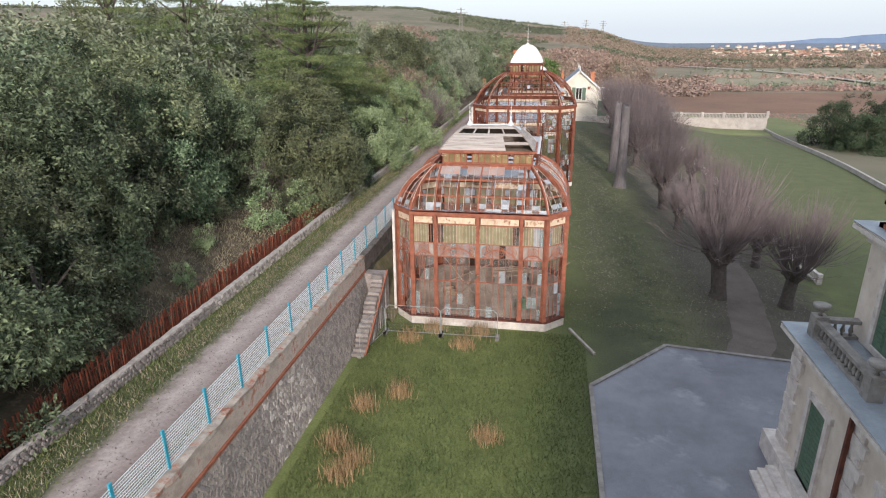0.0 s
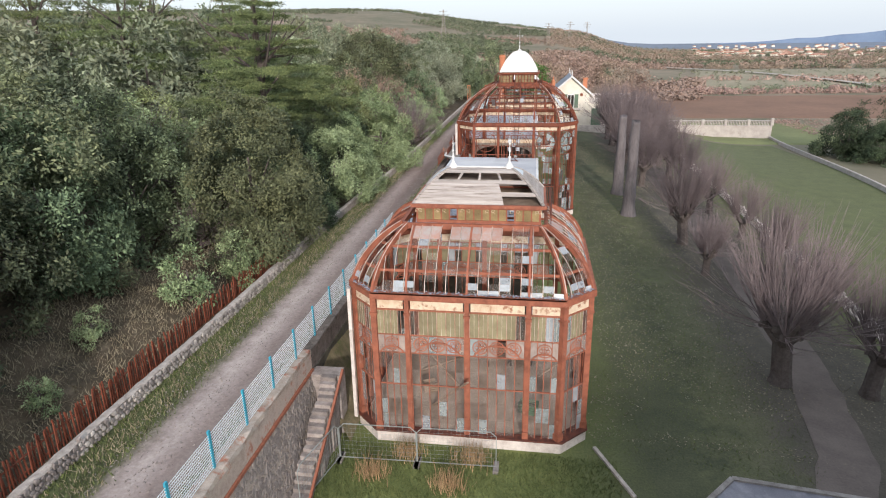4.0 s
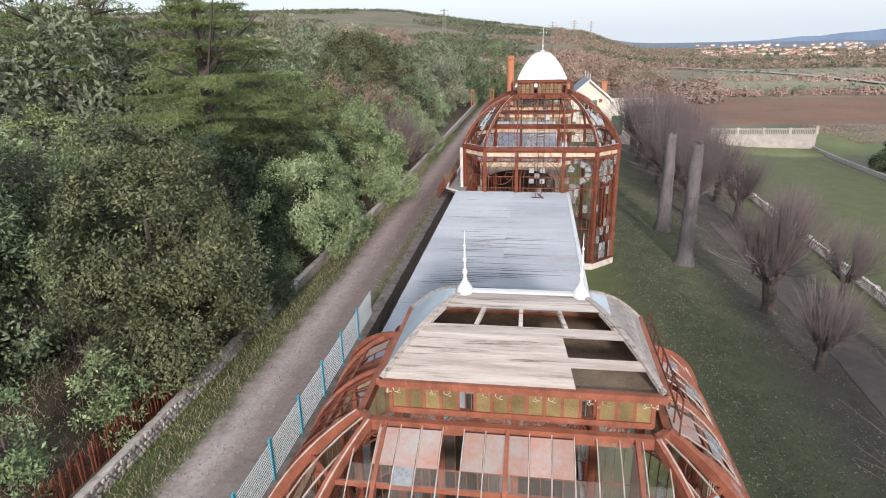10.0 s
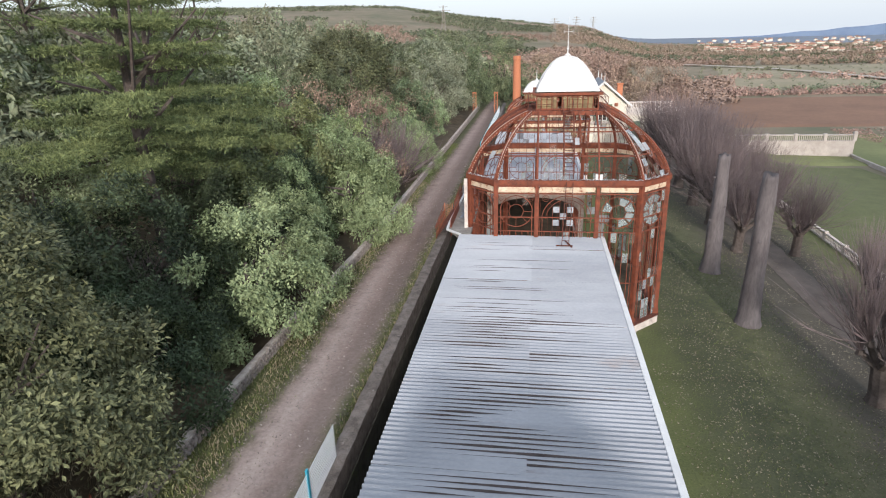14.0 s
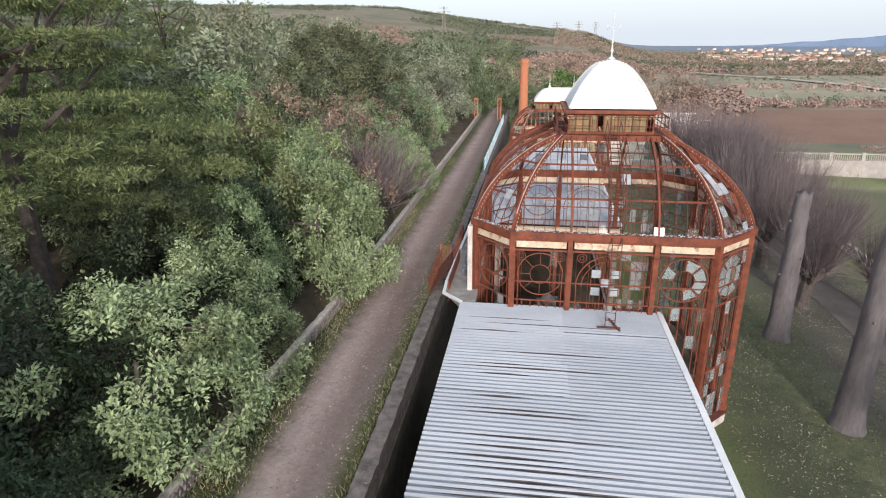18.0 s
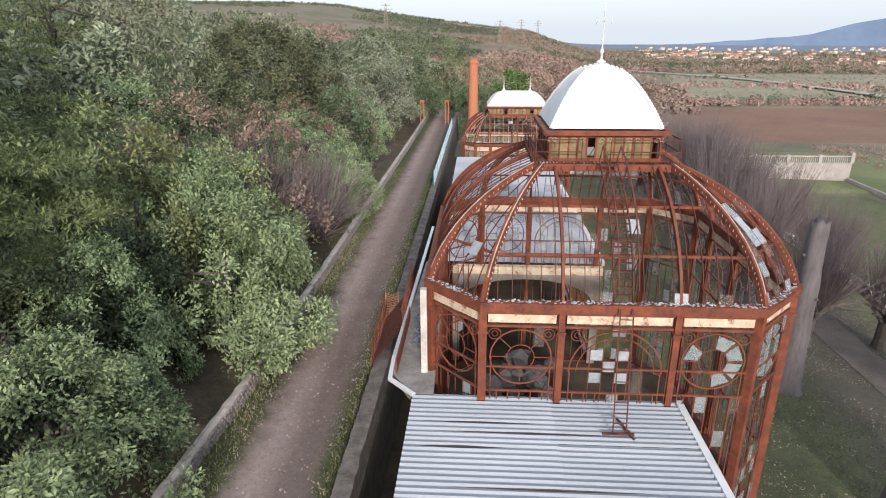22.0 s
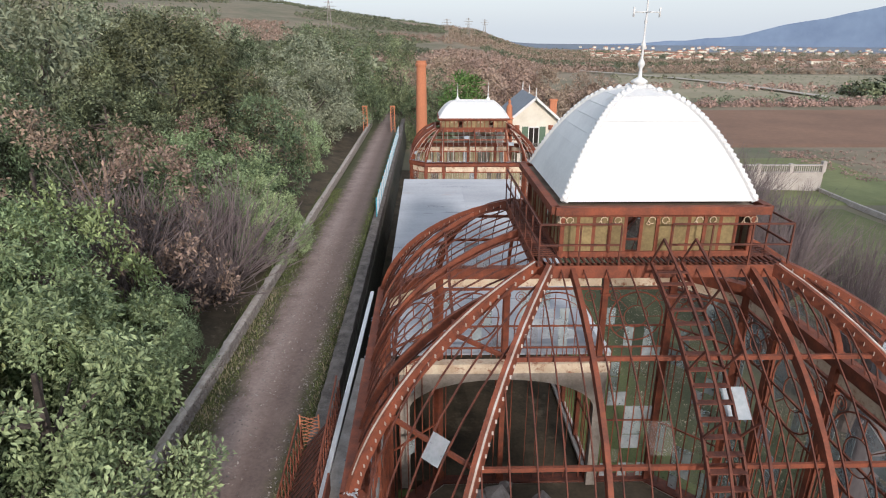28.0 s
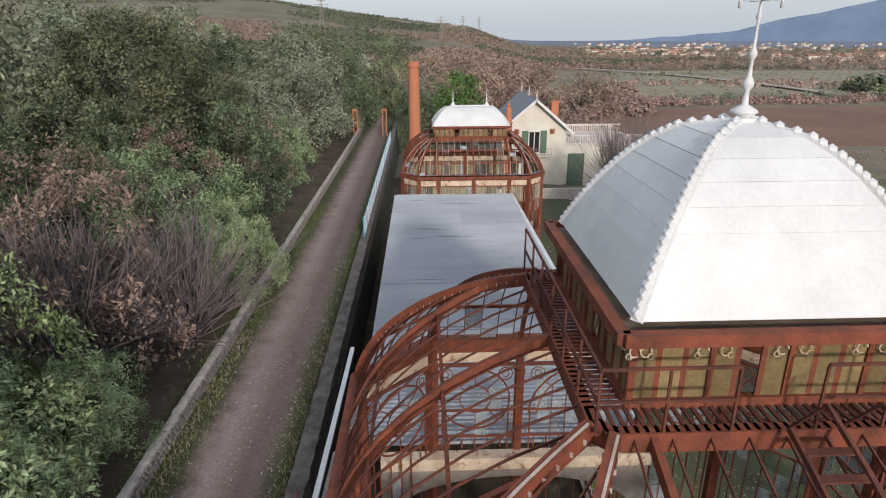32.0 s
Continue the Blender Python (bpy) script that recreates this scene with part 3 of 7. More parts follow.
def pavilion(name, label, cx, cy, hw, hd, ch, ze, zr, rx, ry, rch, splits, levels, fill, roof_fill, seed, iron="rust", pane_budget=280, wheels=False):
    rnd = random.Random(seed)
    top = empty(name, cx, cy, 0, label, "greenhouse", "glass pavilions")
    eave = octagon(cx, cy, hw, hd, ch)
    ring = octagon(cx, cy, rx, ry, rch)
    z_foot = 0.55
    bm = bmesh.new()
    prism(bm, octagon(cx, cy, hw + 0.16, hd + 0.16, ch + 0.02), -1.3, z_foot)
    wpart("plinth", bm, "white_stone", top, "white stone plinth")
    bm = bmesh.new()
    prism(bm, octagon(cx, cy, hw - 0.25, hd - 0.25, ch), z_foot, z_foot + 0.02)
    wpart("earth_floor", bm, "dry_earth" if not wheels else "soil", top, "bare brown earth floor")
    bm = bmesh.new()
    outer, inner = octagon(cx, cy, hw + 0.22, hd + 0.22, ch + 0.03), octagon(cx, cy, hw - 0.22, hd - 0.22, ch)
    for i in range(8):
        j = (i + 1) % 8
        prism(bm, [outer[i], outer[j], inner[j], inner[i]], z_foot, z_foot + 0.09)
    wpart("sill", bm, "rust_dark", top)
    budget = [pane_budget]
    spare = {}

    def pane(bm, material):
        if budget[0] > 0:
            budget[0] -= 1
            wpart("pane", bm, material, top)
        else:
            store = spare.setdefault(material, bmesh.new())
            me = bpy.data.meshes.new("tmp")
            bm.to_mesh(me)
            bm.free()
            store.from_mesh(me)
            bpy.data.meshes.remove(me)

    slopes = []
    for i in range(8):
        a, b = eave[i], eave[(i + 1) % 8]
        sl = Slope(a, b, ring[i], ring[(i + 1) % 8], ze, zr)
        slopes.append(sl)
        e, n = sl.e, sl.n
        cuts = [k * sl.length for k in splits[i]]

        def W(u, z, out=0.0):
            return (a[0] + e.x * u - n.x * out, a[1] + e.y * u - n.y * out, z)

        # posts with foot and head
        for u in cuts[:-1]:
            bm = bmesh.new()
            wide = 0.26 if u == 0 else 0.2
            bar(bm, W(u, z_foot + 0.09), W(u, ze - 0.1), wide, wide, (e.x, e.y, 0))
            bar(bm, W(u, z_foot + 0.09), W(u, z_foot + 0.45), wide + 0.08, wide + 0.08, (e.x, e.y, 0))
            bar(bm, W(u, ze - 0.95), W(u, ze - 0.85), wide + 0.08, wide + 0.08, (e.x, e.y, 0))
            wpart("post", bm, iron, top)
        bm = bmesh.new()
        bar(bm, W(-0.1, ze, 0.05), W(sl.length + 0.1, ze, 0.05), 0.34, 0.3)
        bar(bm, W(-0.06, ze + 0.12, 0.14), W(sl.length + 0.06, ze + 0.12, 0.14), 0.16, 0.07)
        wpart("eave_beam", bm, iron, top)
        if i in (0, 1, 7):
            bm = bmesh.new()
            for k in range(int(sl.length * (22 if wheels else 30))):
                u, o = rnd.uniform(0, sl.length), rnd.uniform(-0.02, 0.2)
                q = Vector(W(u, ze + 0.165 + rnd.uniform(0, 0.04), o))
                bar(bm, q, q + Vector((rnd.uniform(-0.09, 0.09), rnd.uniform(-0.09, 0.09), rnd.uniform(-0.01, 0.03))), rnd.uniform(0.03, 0.08), 0.012)
            tagged(wpart("eave_litter", bm, "shard_pale" if wheels else "shard", top, "broken glass and dark debris lying on the eave"), kind="stuff")
        # bays
        for u0, u1 in zip(cuts, cuts[1:]):
            bm = bmesh.new()
            lo, hi = u0 + 0.12, u1 - 0.12
            bar(bm, W(lo + 0.05, ze - 0.44), W(hi - 0.05, ze - 0.44), 0.05, 0.3 if wheels else 0.46)
            wpart("frieze_panel", bm, "cream", top, "flaking cream frieze panel")
            bm = bmesh.new()
            bar(bm, W(lo, ze - 0.70, 0.02), W(hi, ze - 0.70, 0.02), 0.09, 0.08)
            bar(bm, W(lo, ze - 0.22, 0.02), W(hi, ze - 0.22, 0.02), 0.09, 0.13 if wheels else 0.06)
            pale = bmesh.new()
            mid = (u0 + u1) / 2
            z_low = 6.3 if wheels and i == 4 and W(mid, 0)[0] < 2.6 else z_foot + 0.09
            cols = max(2, round((u1 - u0) / 0.42))
            for z in levels:
                if z > z_low:
                    bar(bm, W(lo, z), W(hi, z), 0.06, 0.06)
            for k in range(cols + 1):
                u = lo + (hi - lo) * k / cols
                bar(bm, W(u, z_low), W(u, levels[-2] if wheels and 0 < k < cols else ze - 0.7), 0.025, 0.04, (e.x, e.y, 0))
            if not wheels:
                for k in range(2 * cols + 1):
                    u = lo + (hi - lo) * k / (2 * cols)
                    bar(pale, W(u, levels[-1] + 0.03, 0.02), W(u, ze - 0.74, 0.02), 0.016, 0.016, (e.x, e.y, 0))
            # tracery: rings in the band, an arch below it
            if wheels:
                wide = hi - lo > 2.6
                rw = (hi - lo) * 0.44
                zw = ze - 0.84 - rw
                ring_of(bm, W(mid, 0), e, rw, 0.045, zw, 20, 0, 180 if wide else 360)
                ring_of(bm, W(mid, 0), e, rw * (0.84 if wide else 0.45), 0.03, zw, 16, 0, 180 if wide else 360)
                for k in range(0, 180 if wide else 360, 45):
                    c, sn = math.cos(radians(k)), math.sin(radians(k))
                    bar(bm, W(mid + c * rw * (0.84 if wide else 0.45), zw + sn * rw * (0.84 if wide else 0.45)), W(mid + c * rw, zw + sn * rw), 0.025, 0.025, (e.x, e.y, 0))
                for k in range(-2, 3) if wide else ():
                    du = k * rw * 0.28
                    bar(bm, W(mid + du, z_foot + 0.1), W(mid + du, zw + math.sqrt(max(0.0, (rw * 0.84) ** 2 - du * du))), 0.025, 0.025, (e.x, e.y, 0))
                for sg in (-1, 1):
                    ring_of(bm, W(mid + sg * rw * 0.86, 0), e, 0.2, 0.025, ze - 1.0, 10)
                    ring_of(bm, W(mid + sg * rw * 0.86, 0), e, 0.1, 0.022, ze - 1.0, 8)
                    bar(bm, W(mid + sg * (rw - 0.03), z_foot + 0.1), W(mid + sg * (rw - 0.03), zw), 0.04, 0.04, (e.x, e.y, 0))
                cell = rw * 0.28
                for gu in range(-3, 3) if wide and i in (0, 4) else ():
                    for q in range(4):
                        far_u, far_z = max(abs(gu), abs(gu + 1)) * cell, (q - 1 + 1) * cell
                        if math.hypot(far_u, max(0.0, far_z)) < rw * 0.86 and (gu + q) % 2 == 0 and rnd.random() < 0.8:
                            pane(quad_pane(W(mid + gu * cell + 0.02, zw + (q - 1) * cell + 0.02), W(mid + (gu + 1) * cell - 0.02, zw + (q - 1) * cell + 0.02), W(mid + (gu + 1) * cell - 0.02, zw + q * cell - 0.02), W(mid + gu * cell + 0.02, zw + q * cell - 0.02)), "glass_white")
                if not wide and (i in (1, 2) or i == 0 and u0 > sl.length * 0.6):
                    for k in range(8):
                        if rnd.random() < 0.45:
                            continue
                        t0, t1 = radians(k * 45 + 4), radians(k * 45 + 41)
                        pane(quad_pane(*[W(mid + rw * f * math.cos(t), zw + rw * f * math.sin(t)) for f, t in ((0.48, t0), (0.94, t0), (0.94, t1), (0.48, t1))]), "glass_teal")
            zb = (levels[-1] + levels[-2]) / 2
            rr = (levels[-1] - levels[-2]) * 0.36
            for k in () if wheels else ((-1, 0, 1) if u1 - u0 > 2.2 else (0,)):
                ring_of(bm, W(mid + k * rr * 2.3, 0), e, rr, 0.05, zb, 14)
                for q in range(6):
                    c, sn = math.cos(q * math.pi / 3), math.sin(q * math.pi / 3)
                    ring_of(bm, W(mid + k * rr * 2.3 + c * rr * 0.48, 0), e, rr * 0.24, 0.035, zb + sn * rr * 0.48, 8)
            if not wheels:
                ring_of(bm, W(mid, 0), e, (hi - lo) / 2, 0.07, levels[-2] - (hi - lo) * 0.26, 14, 32, 148)
            wpart("glazing_grid", bm, iron, top)
            if wheels:
                pale.free()
            else:
                tagged(wpart("glazing_bars", pale, "lead", top, "thin pale glazing bars"), kind="stuff")
            zs = [z_foot + 0.1] + list(levels) + [ze - 0.72]
            rows = []
            for z0, z1 in zip(zs, zs[1:]):
                steps = max(1, round((z1 - z0) / (0.62 if wheels else 0.85)))
                rows += [(z0 + (z1 - z0) * q / steps, z0 + (z1 - z0) * (q + 1) / steps) for q in range(steps)]
            for k in range(cols):
                for r, (z0, z1) in enumerate(rows):
                    chance = fill[min(len(fill) - 1, int(r * len(fill) / len(rows)))] * (1.7 if wheels and i in (1, 2, 3, 4) else 0.5 if wheels else 1)
                    if rnd.random() > chance or z0 < z_low - 0.1:
                        continue
                    p0, p1 = lo + (hi - lo) * k / cols + 0.015, lo + (hi - lo) * (k + 1) / cols - 0.015
                    tone = rnd.random()
                    material = "glass_white" if tone > (0.95 if not wheels else 0.8) else "glass_teal" if tone > (0.66 if z1 < levels[0] else 0.86) or wheels and tone > 0.3 else "glass_clear"
                    if not wheels and z0 >= levels[-2] - 0.01:
                        material = ("glass_olive" if tone < 0.62 else material) if z0 >= levels[-1] - 0.01 else ("glass_band" if tone < 0.8 else material)
                    if wheels and z0 >= levels[-2] - 0.01 and tone > (0.3 if i in (0, 7, 6) else 0.7):
                        continue
                    pane(quad_pane(W(p0, z0 + 0.02), W(p1, z0 + 0.02), W(p1, z1 - 0.02), W(p0, z1 - 0.02)), material)
        # roof: ribs, purlins, glazing bars, panes
        bm = bmesh.new()
        sweep(bm, [sl.at(0 + (sl.span(s / 12)[0]), s / 12, 0.06) for s in range(13)], 0.14, 0.24)
        wpart("hip_rib", bm, iron, top)
        # Pale plates imitate pierced holes with the light roof showing through.
        bm = bmesh.new()
        for s in range(1, 30):
            c = sl.at(sl.span(s / 30)[0], s / 30, 0.06)
            for sg in (-1, 1):
                q = c + Vector((e.x, e.y, 0)) * 0.073 * sg
                bar(bm, q - Vector((0, 0, 0.035)), q + Vector((0, 0, 0.035)), 0.012, 0.07, (e.x, e.y, 0))
        if wheels:
            tagged(wpart("rib_hole_dots", bm, "lead", top, "pale dots standing in for light seen through holes in the rib"), kind="stuff")
        else:
            bm.free()
        if i in (0, 1, 7):
            bm = bmesh.new()
            sweep(bm, [sl.at(0 + (sl.span(s / 12)[0]), s / 12, 0.19) for s in range(13)], 0.035, 0.02)
            wpart("rib_flashing", bm, "lead", top)
        for u in cuts[1:-1]:
            t = sl.top(u)
            bm = bmesh.new()
            sweep(bm, sl.line(u, 0, t, 0.02, 10), 0.09, 0.18 if wheels else 0.24)
            wpart("rib", bm, iron, top)
        for s in (0.33, 0.66):
            u0, u1 = sl.span(s)
            bm = bmesh.new()
            bar(bm, sl.at(u0, s), sl.at(u1, s), 0.06, 0.08 if wheels else 0.12)
            wpart("purlin", bm, iron, top)
        cols = max(3, round(sl.length / 0.46))
        bm = bmesh.new()
        for k in range(1, cols):
            u = sl.length * k / cols
            t = sl.top(u)
            if t > 0.05:
                sweep(bm, sl.line(u, 0, t, 0.07, 7), 0.022, 0.035)
        if len(bm.verts):
            wpart("glazing_grid", bm, "rust_dark" if i in (5, 6) or wheels else "lead", top)
        else:
            bm.free()
        edges = (0.0, 0.09, 0.18, 0.27, 0.36, 0.46, 0.56, 0.66, 0.76, 0.97)
        for k in range(cols):
            ua, ub = sl.length * k / cols + 0.02, sl.length * (k + 1) / cols - 0.02
            for r, (s0, s1) in enumerate(zip(edges, edges[1:])):
                lo, hi = sl.span(s1)
                if ua < lo - 0.05 or ub > hi + 0.05:
                    continue
                if wheels and r >= 8:
                    continue
                share = roof_fill(i, min(6, round(r * 0.75)), (ua + ub) / 2 / sl.length)
                if rnd.random() > share:
                    continue
                tone = rnd.random()
                material = "glass_rose" if r >= 8 and tone < 0.7 else "glass_white" if tone < (0.3 if wheels else 0.55 if r < 3 else 0.2) else "glass_clear"
                pane(quad_pane(sl.at(ua, s0, 0.1), sl.at(ub, s0, 0.1), sl.at(ub, s1, 0.09), sl.at(ua, s1, 0.09)), material)
    for material, store in spare.items():
        tagged(wpart("panes", store, material, top), kind="stuff")
    # ring beam under the lantern
    for i in range(8):
        a, b = ring[i], ring[(i + 1) % 8]
        bm = bmesh.new()
        bar(bm, (*a, zr), (*b, zr), 0.16, 0.26)
        wpart("ring_beam", bm, iron, top)
    return top, slopes


def lantern(top, cx, cy, z0, z1, hx, hy, cols_x, cols_y, iron="rust"):
    """The little glazed storey under the roof: posts, ochre panes, scrolls, fascia."""
    for sx, sy, ux, n, half in ((0, -1, 1, cols_x, hx), (0, 1, 1, cols_x, hx), (1, 0, 0, cols_y, hy), (-1, 0, 0, cols_y, hy)):
        def W(u, z, out=0.0):
            return (cx + (u if ux else sx * (hx + out)), cy + (sy * (hy + out) if ux else u), z)
        up = (1, 0, 0) if ux else (0, 1, 0)
        bm = bmesh.new()
        bar(bm, W(-half, z0 + 0.07), W(half, z0 + 0.07), 0.12, 0.14)
        bar(bm, W(-half, z1 - 0.06), W(half, z1 - 0.06), 0.12, 0.12)
        for k in range(n + 1):
            u = -half + 2 * half * k / n
            bar(bm, W(u, z0), W(u, z1), 0.09 if k % 3 == 0 else 0.03, 0.07, up)
        wpart("lantern_frame", bm, iron, top)
        e = Vector((1, 0) if ux else (0, 1))
        for k in range(0, n + 1, 3):
            for d in (-0.14, 0.14):
                u = min(max(-half + 2 * half * k / n + d, -half), half)
                bm = bmesh.new()
                ring_of(bm, W(u, 0, 0.06), e, 0.07, 0.014, z1 - 0.19, 8, 0, 300)
                ring_of(bm, W(u + d * 0.45, 0, 0.06), e, 0.04, 0.012, z1 - 0.25, 7, 60, 330)
                wpart("scroll", bm, "cream", top, "cream painted iron scroll")
        for k in range(n):
            u0, u1 = -half + 2 * half * k / n + 0.02, -half + 2 * half * (k + 1) / n - 0.02
            if k % 7 == 4:
                continue
            wpart("pane", quad_pane(W(u0, z0 + 0.14), W(u1, z0 + 0.14), W(u1, z1 - 0.12), W(u0, z1 - 0.12)), "ochre_glass", top)
    o = 0.2
    for a, b in (((-hx - o, -hy - o), (hx + o, -hy - o)), ((hx + o, -hy - o), (hx + o, hy + o)), ((hx + o, hy + o), (-hx - o, hy + o)), ((-hx - o, hy + o), (-hx - o, -hy - o))):
        bm = bmesh.new()
        bar(bm, (cx + a[0], cy + a[1], z1 + 0.06), (cx + b[0], cy + b[1], z1 + 0.06), 0.16, 0.16)
        wpart("fascia", bm, iron, top)
    bm = bmesh.new()
    prism(bm, [(cx - hx - o, cy - hy - o), (cx + hx + o, cy - hy - o), (cx + hx + o, cy + hy + o), (cx - hx - o, cy + hy + o)], z1 + 0.0, z1 + 0.04)
    wpart("lantern_ceiling", bm, "wood", top, "brown boarded ceiling")


def finial(top, x, y, z, h):
    bm = bmesh.new()
    k = h / 1.3
    lathe(bm, x, y, [(0.27, z - 0.1), (0.18, z + 0.08 * k), (0.06, z + 0.24 * k), (0.04, z + 0.36 * k), (0.075, z + 0.42 * k), (0.028, z + 0.5 * k), (0.022, z + 0.62 * k),
                     (0.052, z + 0.68 * k), (0.025, z + 0.74 * k), (0.02, z + 0.95 * k), (0.04, z + 0.98 * k), (0.012, z + 1.02 * k), (0.006, z + h)], 10)
    wpart("finial", bm, "zinc", top, "white zinc finial", True)


def hood_grid(cx, cy, hx, hy, tx, ty, z0, z1, n, bulge):
    """Rings of the bent hood roof, from the foot to the ridge."""
    out = []
    for i in range(n + 1):
        s = i / n
        z = 1 - (1 - s) ** 1.25
        h = 1 - (1 - z) ** bulge
        x, y = hx + (tx - hx) * h, hy + (ty - hy) * h
        out.append((x, y, z0 + (z1 - z0) * z))
    return [[(cx - x, cy - y, z), (cx + x, cy - y, z), (cx + x, cy + y, z), (cx - x, cy + y, z)] for x, y, z in out]


def hood(top, cx, cy, hx, hy, tx, ty, z0, z1, material, n=10, bulge=1.5, board=False, beads=0):
    """Bent hipped hood of sheet strips or boards: each course one part, rolls on the hips."""
    rows = hood_grid(cx, cy, hx, hy, tx, ty, z0, z1, n, bulge)
    for f in range(4):
        for i in range(n):
            a, b = rows[i][f], rows[i][(f + 1) % 4]
            c, d = rows[i + 1][(f + 1) % 4], rows[i + 1][f]
            if (Vector(c) - Vector(d)).length < 0.01:
                d = tuple(Vector(d) + (Vector(a) - Vector(b)) * 0.004)
            if board and f == 0 and i in (6, 7):
                if i == 6:
                    for k in (0.02, 0.27, 0.5, 0.73, 0.98):
                        top_a, top_b = rows[8][0], rows[8][1]
                        bm = bmesh.new()
                        bar(bm, Vector(a).lerp(Vector(b), k), Vector(top_a).lerp(Vector(top_b), k), 0.09, 0.07)
                        wpart("rafter", bm, "plank", top)
                continue
            if board and f == 0 and i in (0, 1, 3, 4):
                b = tuple(Vector(a).lerp(Vector(b), 0.70))
                c = tuple(Vector(d).lerp(Vector(c), 0.70))
            if not board:
                mid = ((Vector(a) + Vector(b)) / 2 - Vector((cx, cy, z0))).normalized() * 0.006
                a, b = tuple(Vector(a) + mid), tuple(Vector(b) + mid)
            wpart("board" if board else "sheet", quad_pane(a, b, c, d, 0.02), "zinc_blue" if board and (f == 3 or f == 1 and i > 6) else material, top)
        bm = bmesh.new()
        sweep(bm, [r[f] for r in rows], 0.13, 0.09)
        if beads:
            for k in range(beads):
                t = (k + 0.5) / beads * n
                c = Vector(rows[int(t)][f]).lerp(Vector(rows[int(t) + 1][f]), t - int(t))
                bmesh.ops.create_icosphere(bm, subdivisions=1, radius=0.085, matrix=Matrix.Translation(c + Vector((0, 0, 0.03))))
        wpart("hip_roll", bm, "zinc" if not board else "plank", top)
    if tx > 0.05:
        bm = bmesh.new()
        bar(bm, (cx - tx, cy - ty, z1), (cx + tx, cy - ty, z1), 0.16, 0.1)
        wpart("ridge_cap", bm, "zinc", top)
    return rows


F4 = (0, 0.18, 0.5, 0.82, 1)
SIDE = (0, 0.2, 0.5, 0.8, 1)
ONE = (0, 1)
P1X, P1Y = -0.2, 39.73
P2X, P2Y = 0.62, 80.05
P3X, P3Y = 0.0, 120.9
splits1 = {0: F4, 1: ONE, 2: SIDE, 3: ONE, 4: F4, 5: ONE, 6: SIDE, 7: ONE}


def fill_first(i, r, u):
    """Share of roof panes still there, by face, course and place along the face."""
    if i == 0:
        if r >= 5:
            return 0.85
        if r <= 1:
            return 0.92 if u > 0.5 else 0.12 if u > 0.3 else 0.75
        return (0.45 if u > 0.5 else 0.16) if r == 2 else 0.14
    return (0, 0.85 if r < 3 else 0.5, 0.75, 0.4, 0.35, 0.2, 0.12, 0.22)[i]


def fill_second(i, r, u):
    if i == 0:
        return 0.22 if r == 0 else 0.03
    if i == 4:
        return 0.55 if r < 4 else 0.2
    return (0, 0.3, 0.55, 0.4, 0, 0.2, 0.06, 0.08)[i]


def fill_third(i, r, u):
    return 0.5 if i in (3, 4) else 0.1


p1, _ = pavilion("end_pavilion", "rusty red iron glass pavilion with many broken panes", P1X, P1Y, 5.38, 4.76, 1.2, 7.6, 10.0, 3.35, 2.15, 0.3, splits1,
                 (3.1, 4.75, 5.65), (0.7, 0.75, 0.7, 0.95, 0.9), fill_first, 11, iron="rust_faded", pane_budget=420)
lantern(p1, 0.0, P1Y, 10.05, 10.85, 2.85, 1.72, 15, 9, "rust_faded")
hood(p1, 0.0, P1Y, 3.0, 1.87, 1.35, 0.02, 10.98, 12.35, "plank", 10, 0.62, True)
for s in (-1, 1):
    finial(p1, 1.35 * s, P1Y, 12.35, 1.5)

splits2 = {0: (0, 0.29, 0.71, 1), 1: ONE, 2: SIDE, 3: ONE, 4: (0, 0.29, 0.71, 1), 5: ONE, 6: SIDE, 7: ONE}
p2, slopes2 = pavilion("dome_pavilion", "tall rusty iron glass pavilion, most panes gone", P2X, P2Y, 6.1, 6.45, 1.8, 9.8, 13.4, 2.45, 2.5, 0.2, splits2,
                       (3.4, 6.7, 7.6), (0.3, 0.3, 0.2, 0.25, 0.3), fill_second, 23, wheels=True)
lantern(p2, P2X, P2Y, 13.5, 14.5, 1.95, 2.0, 12, 12)
hood(p2, P2X, P2Y, 1.95, 1.99, 0.1, 0.1, 14.68, 16.75, "zinc", 8, 0.5, beads=26)
bm = bmesh.new()
lathe(bm, P2X, P2Y, [(0.30, 16.5), (0.24, 16.64), (0.11, 16.74), (0.09, 16.82), (0.19, 16.86), (0.17, 16.90), (0.045, 16.97), (0.032, 17.15), (0.075, 17.22), (0.075, 17.27), (0.03, 17.36), (0.022, 17.55), (0.055, 17.61),
                     (0.055, 17.65), (0.022, 17.73), (0.018, 18.05), (0.038, 18.1), (0.02, 18.16), (0.018, 18.6), (0.035, 18.64), (0.012, 18.7), (0.006, 19.2)], 12)
bar(bm, (P2X - 0.28, P2Y, 18.3), (P2X + 0.28, P2Y, 18.3), 0.02, 0.02)
bar(bm, (P2X, P2Y - 0.28, 18.3), (P2X, P2Y + 0.28, 18.3), 0.02, 0.02)
for dx in (-0.28, 0.28):
    bar(bm, (P2X + dx, P2Y, 18.2), (P2X + dx, P2Y, 18.4), 0.03, 0.03)
wpart("finial", bm, "zinc", p2, "tall turned zinc finial with cross arms", True)

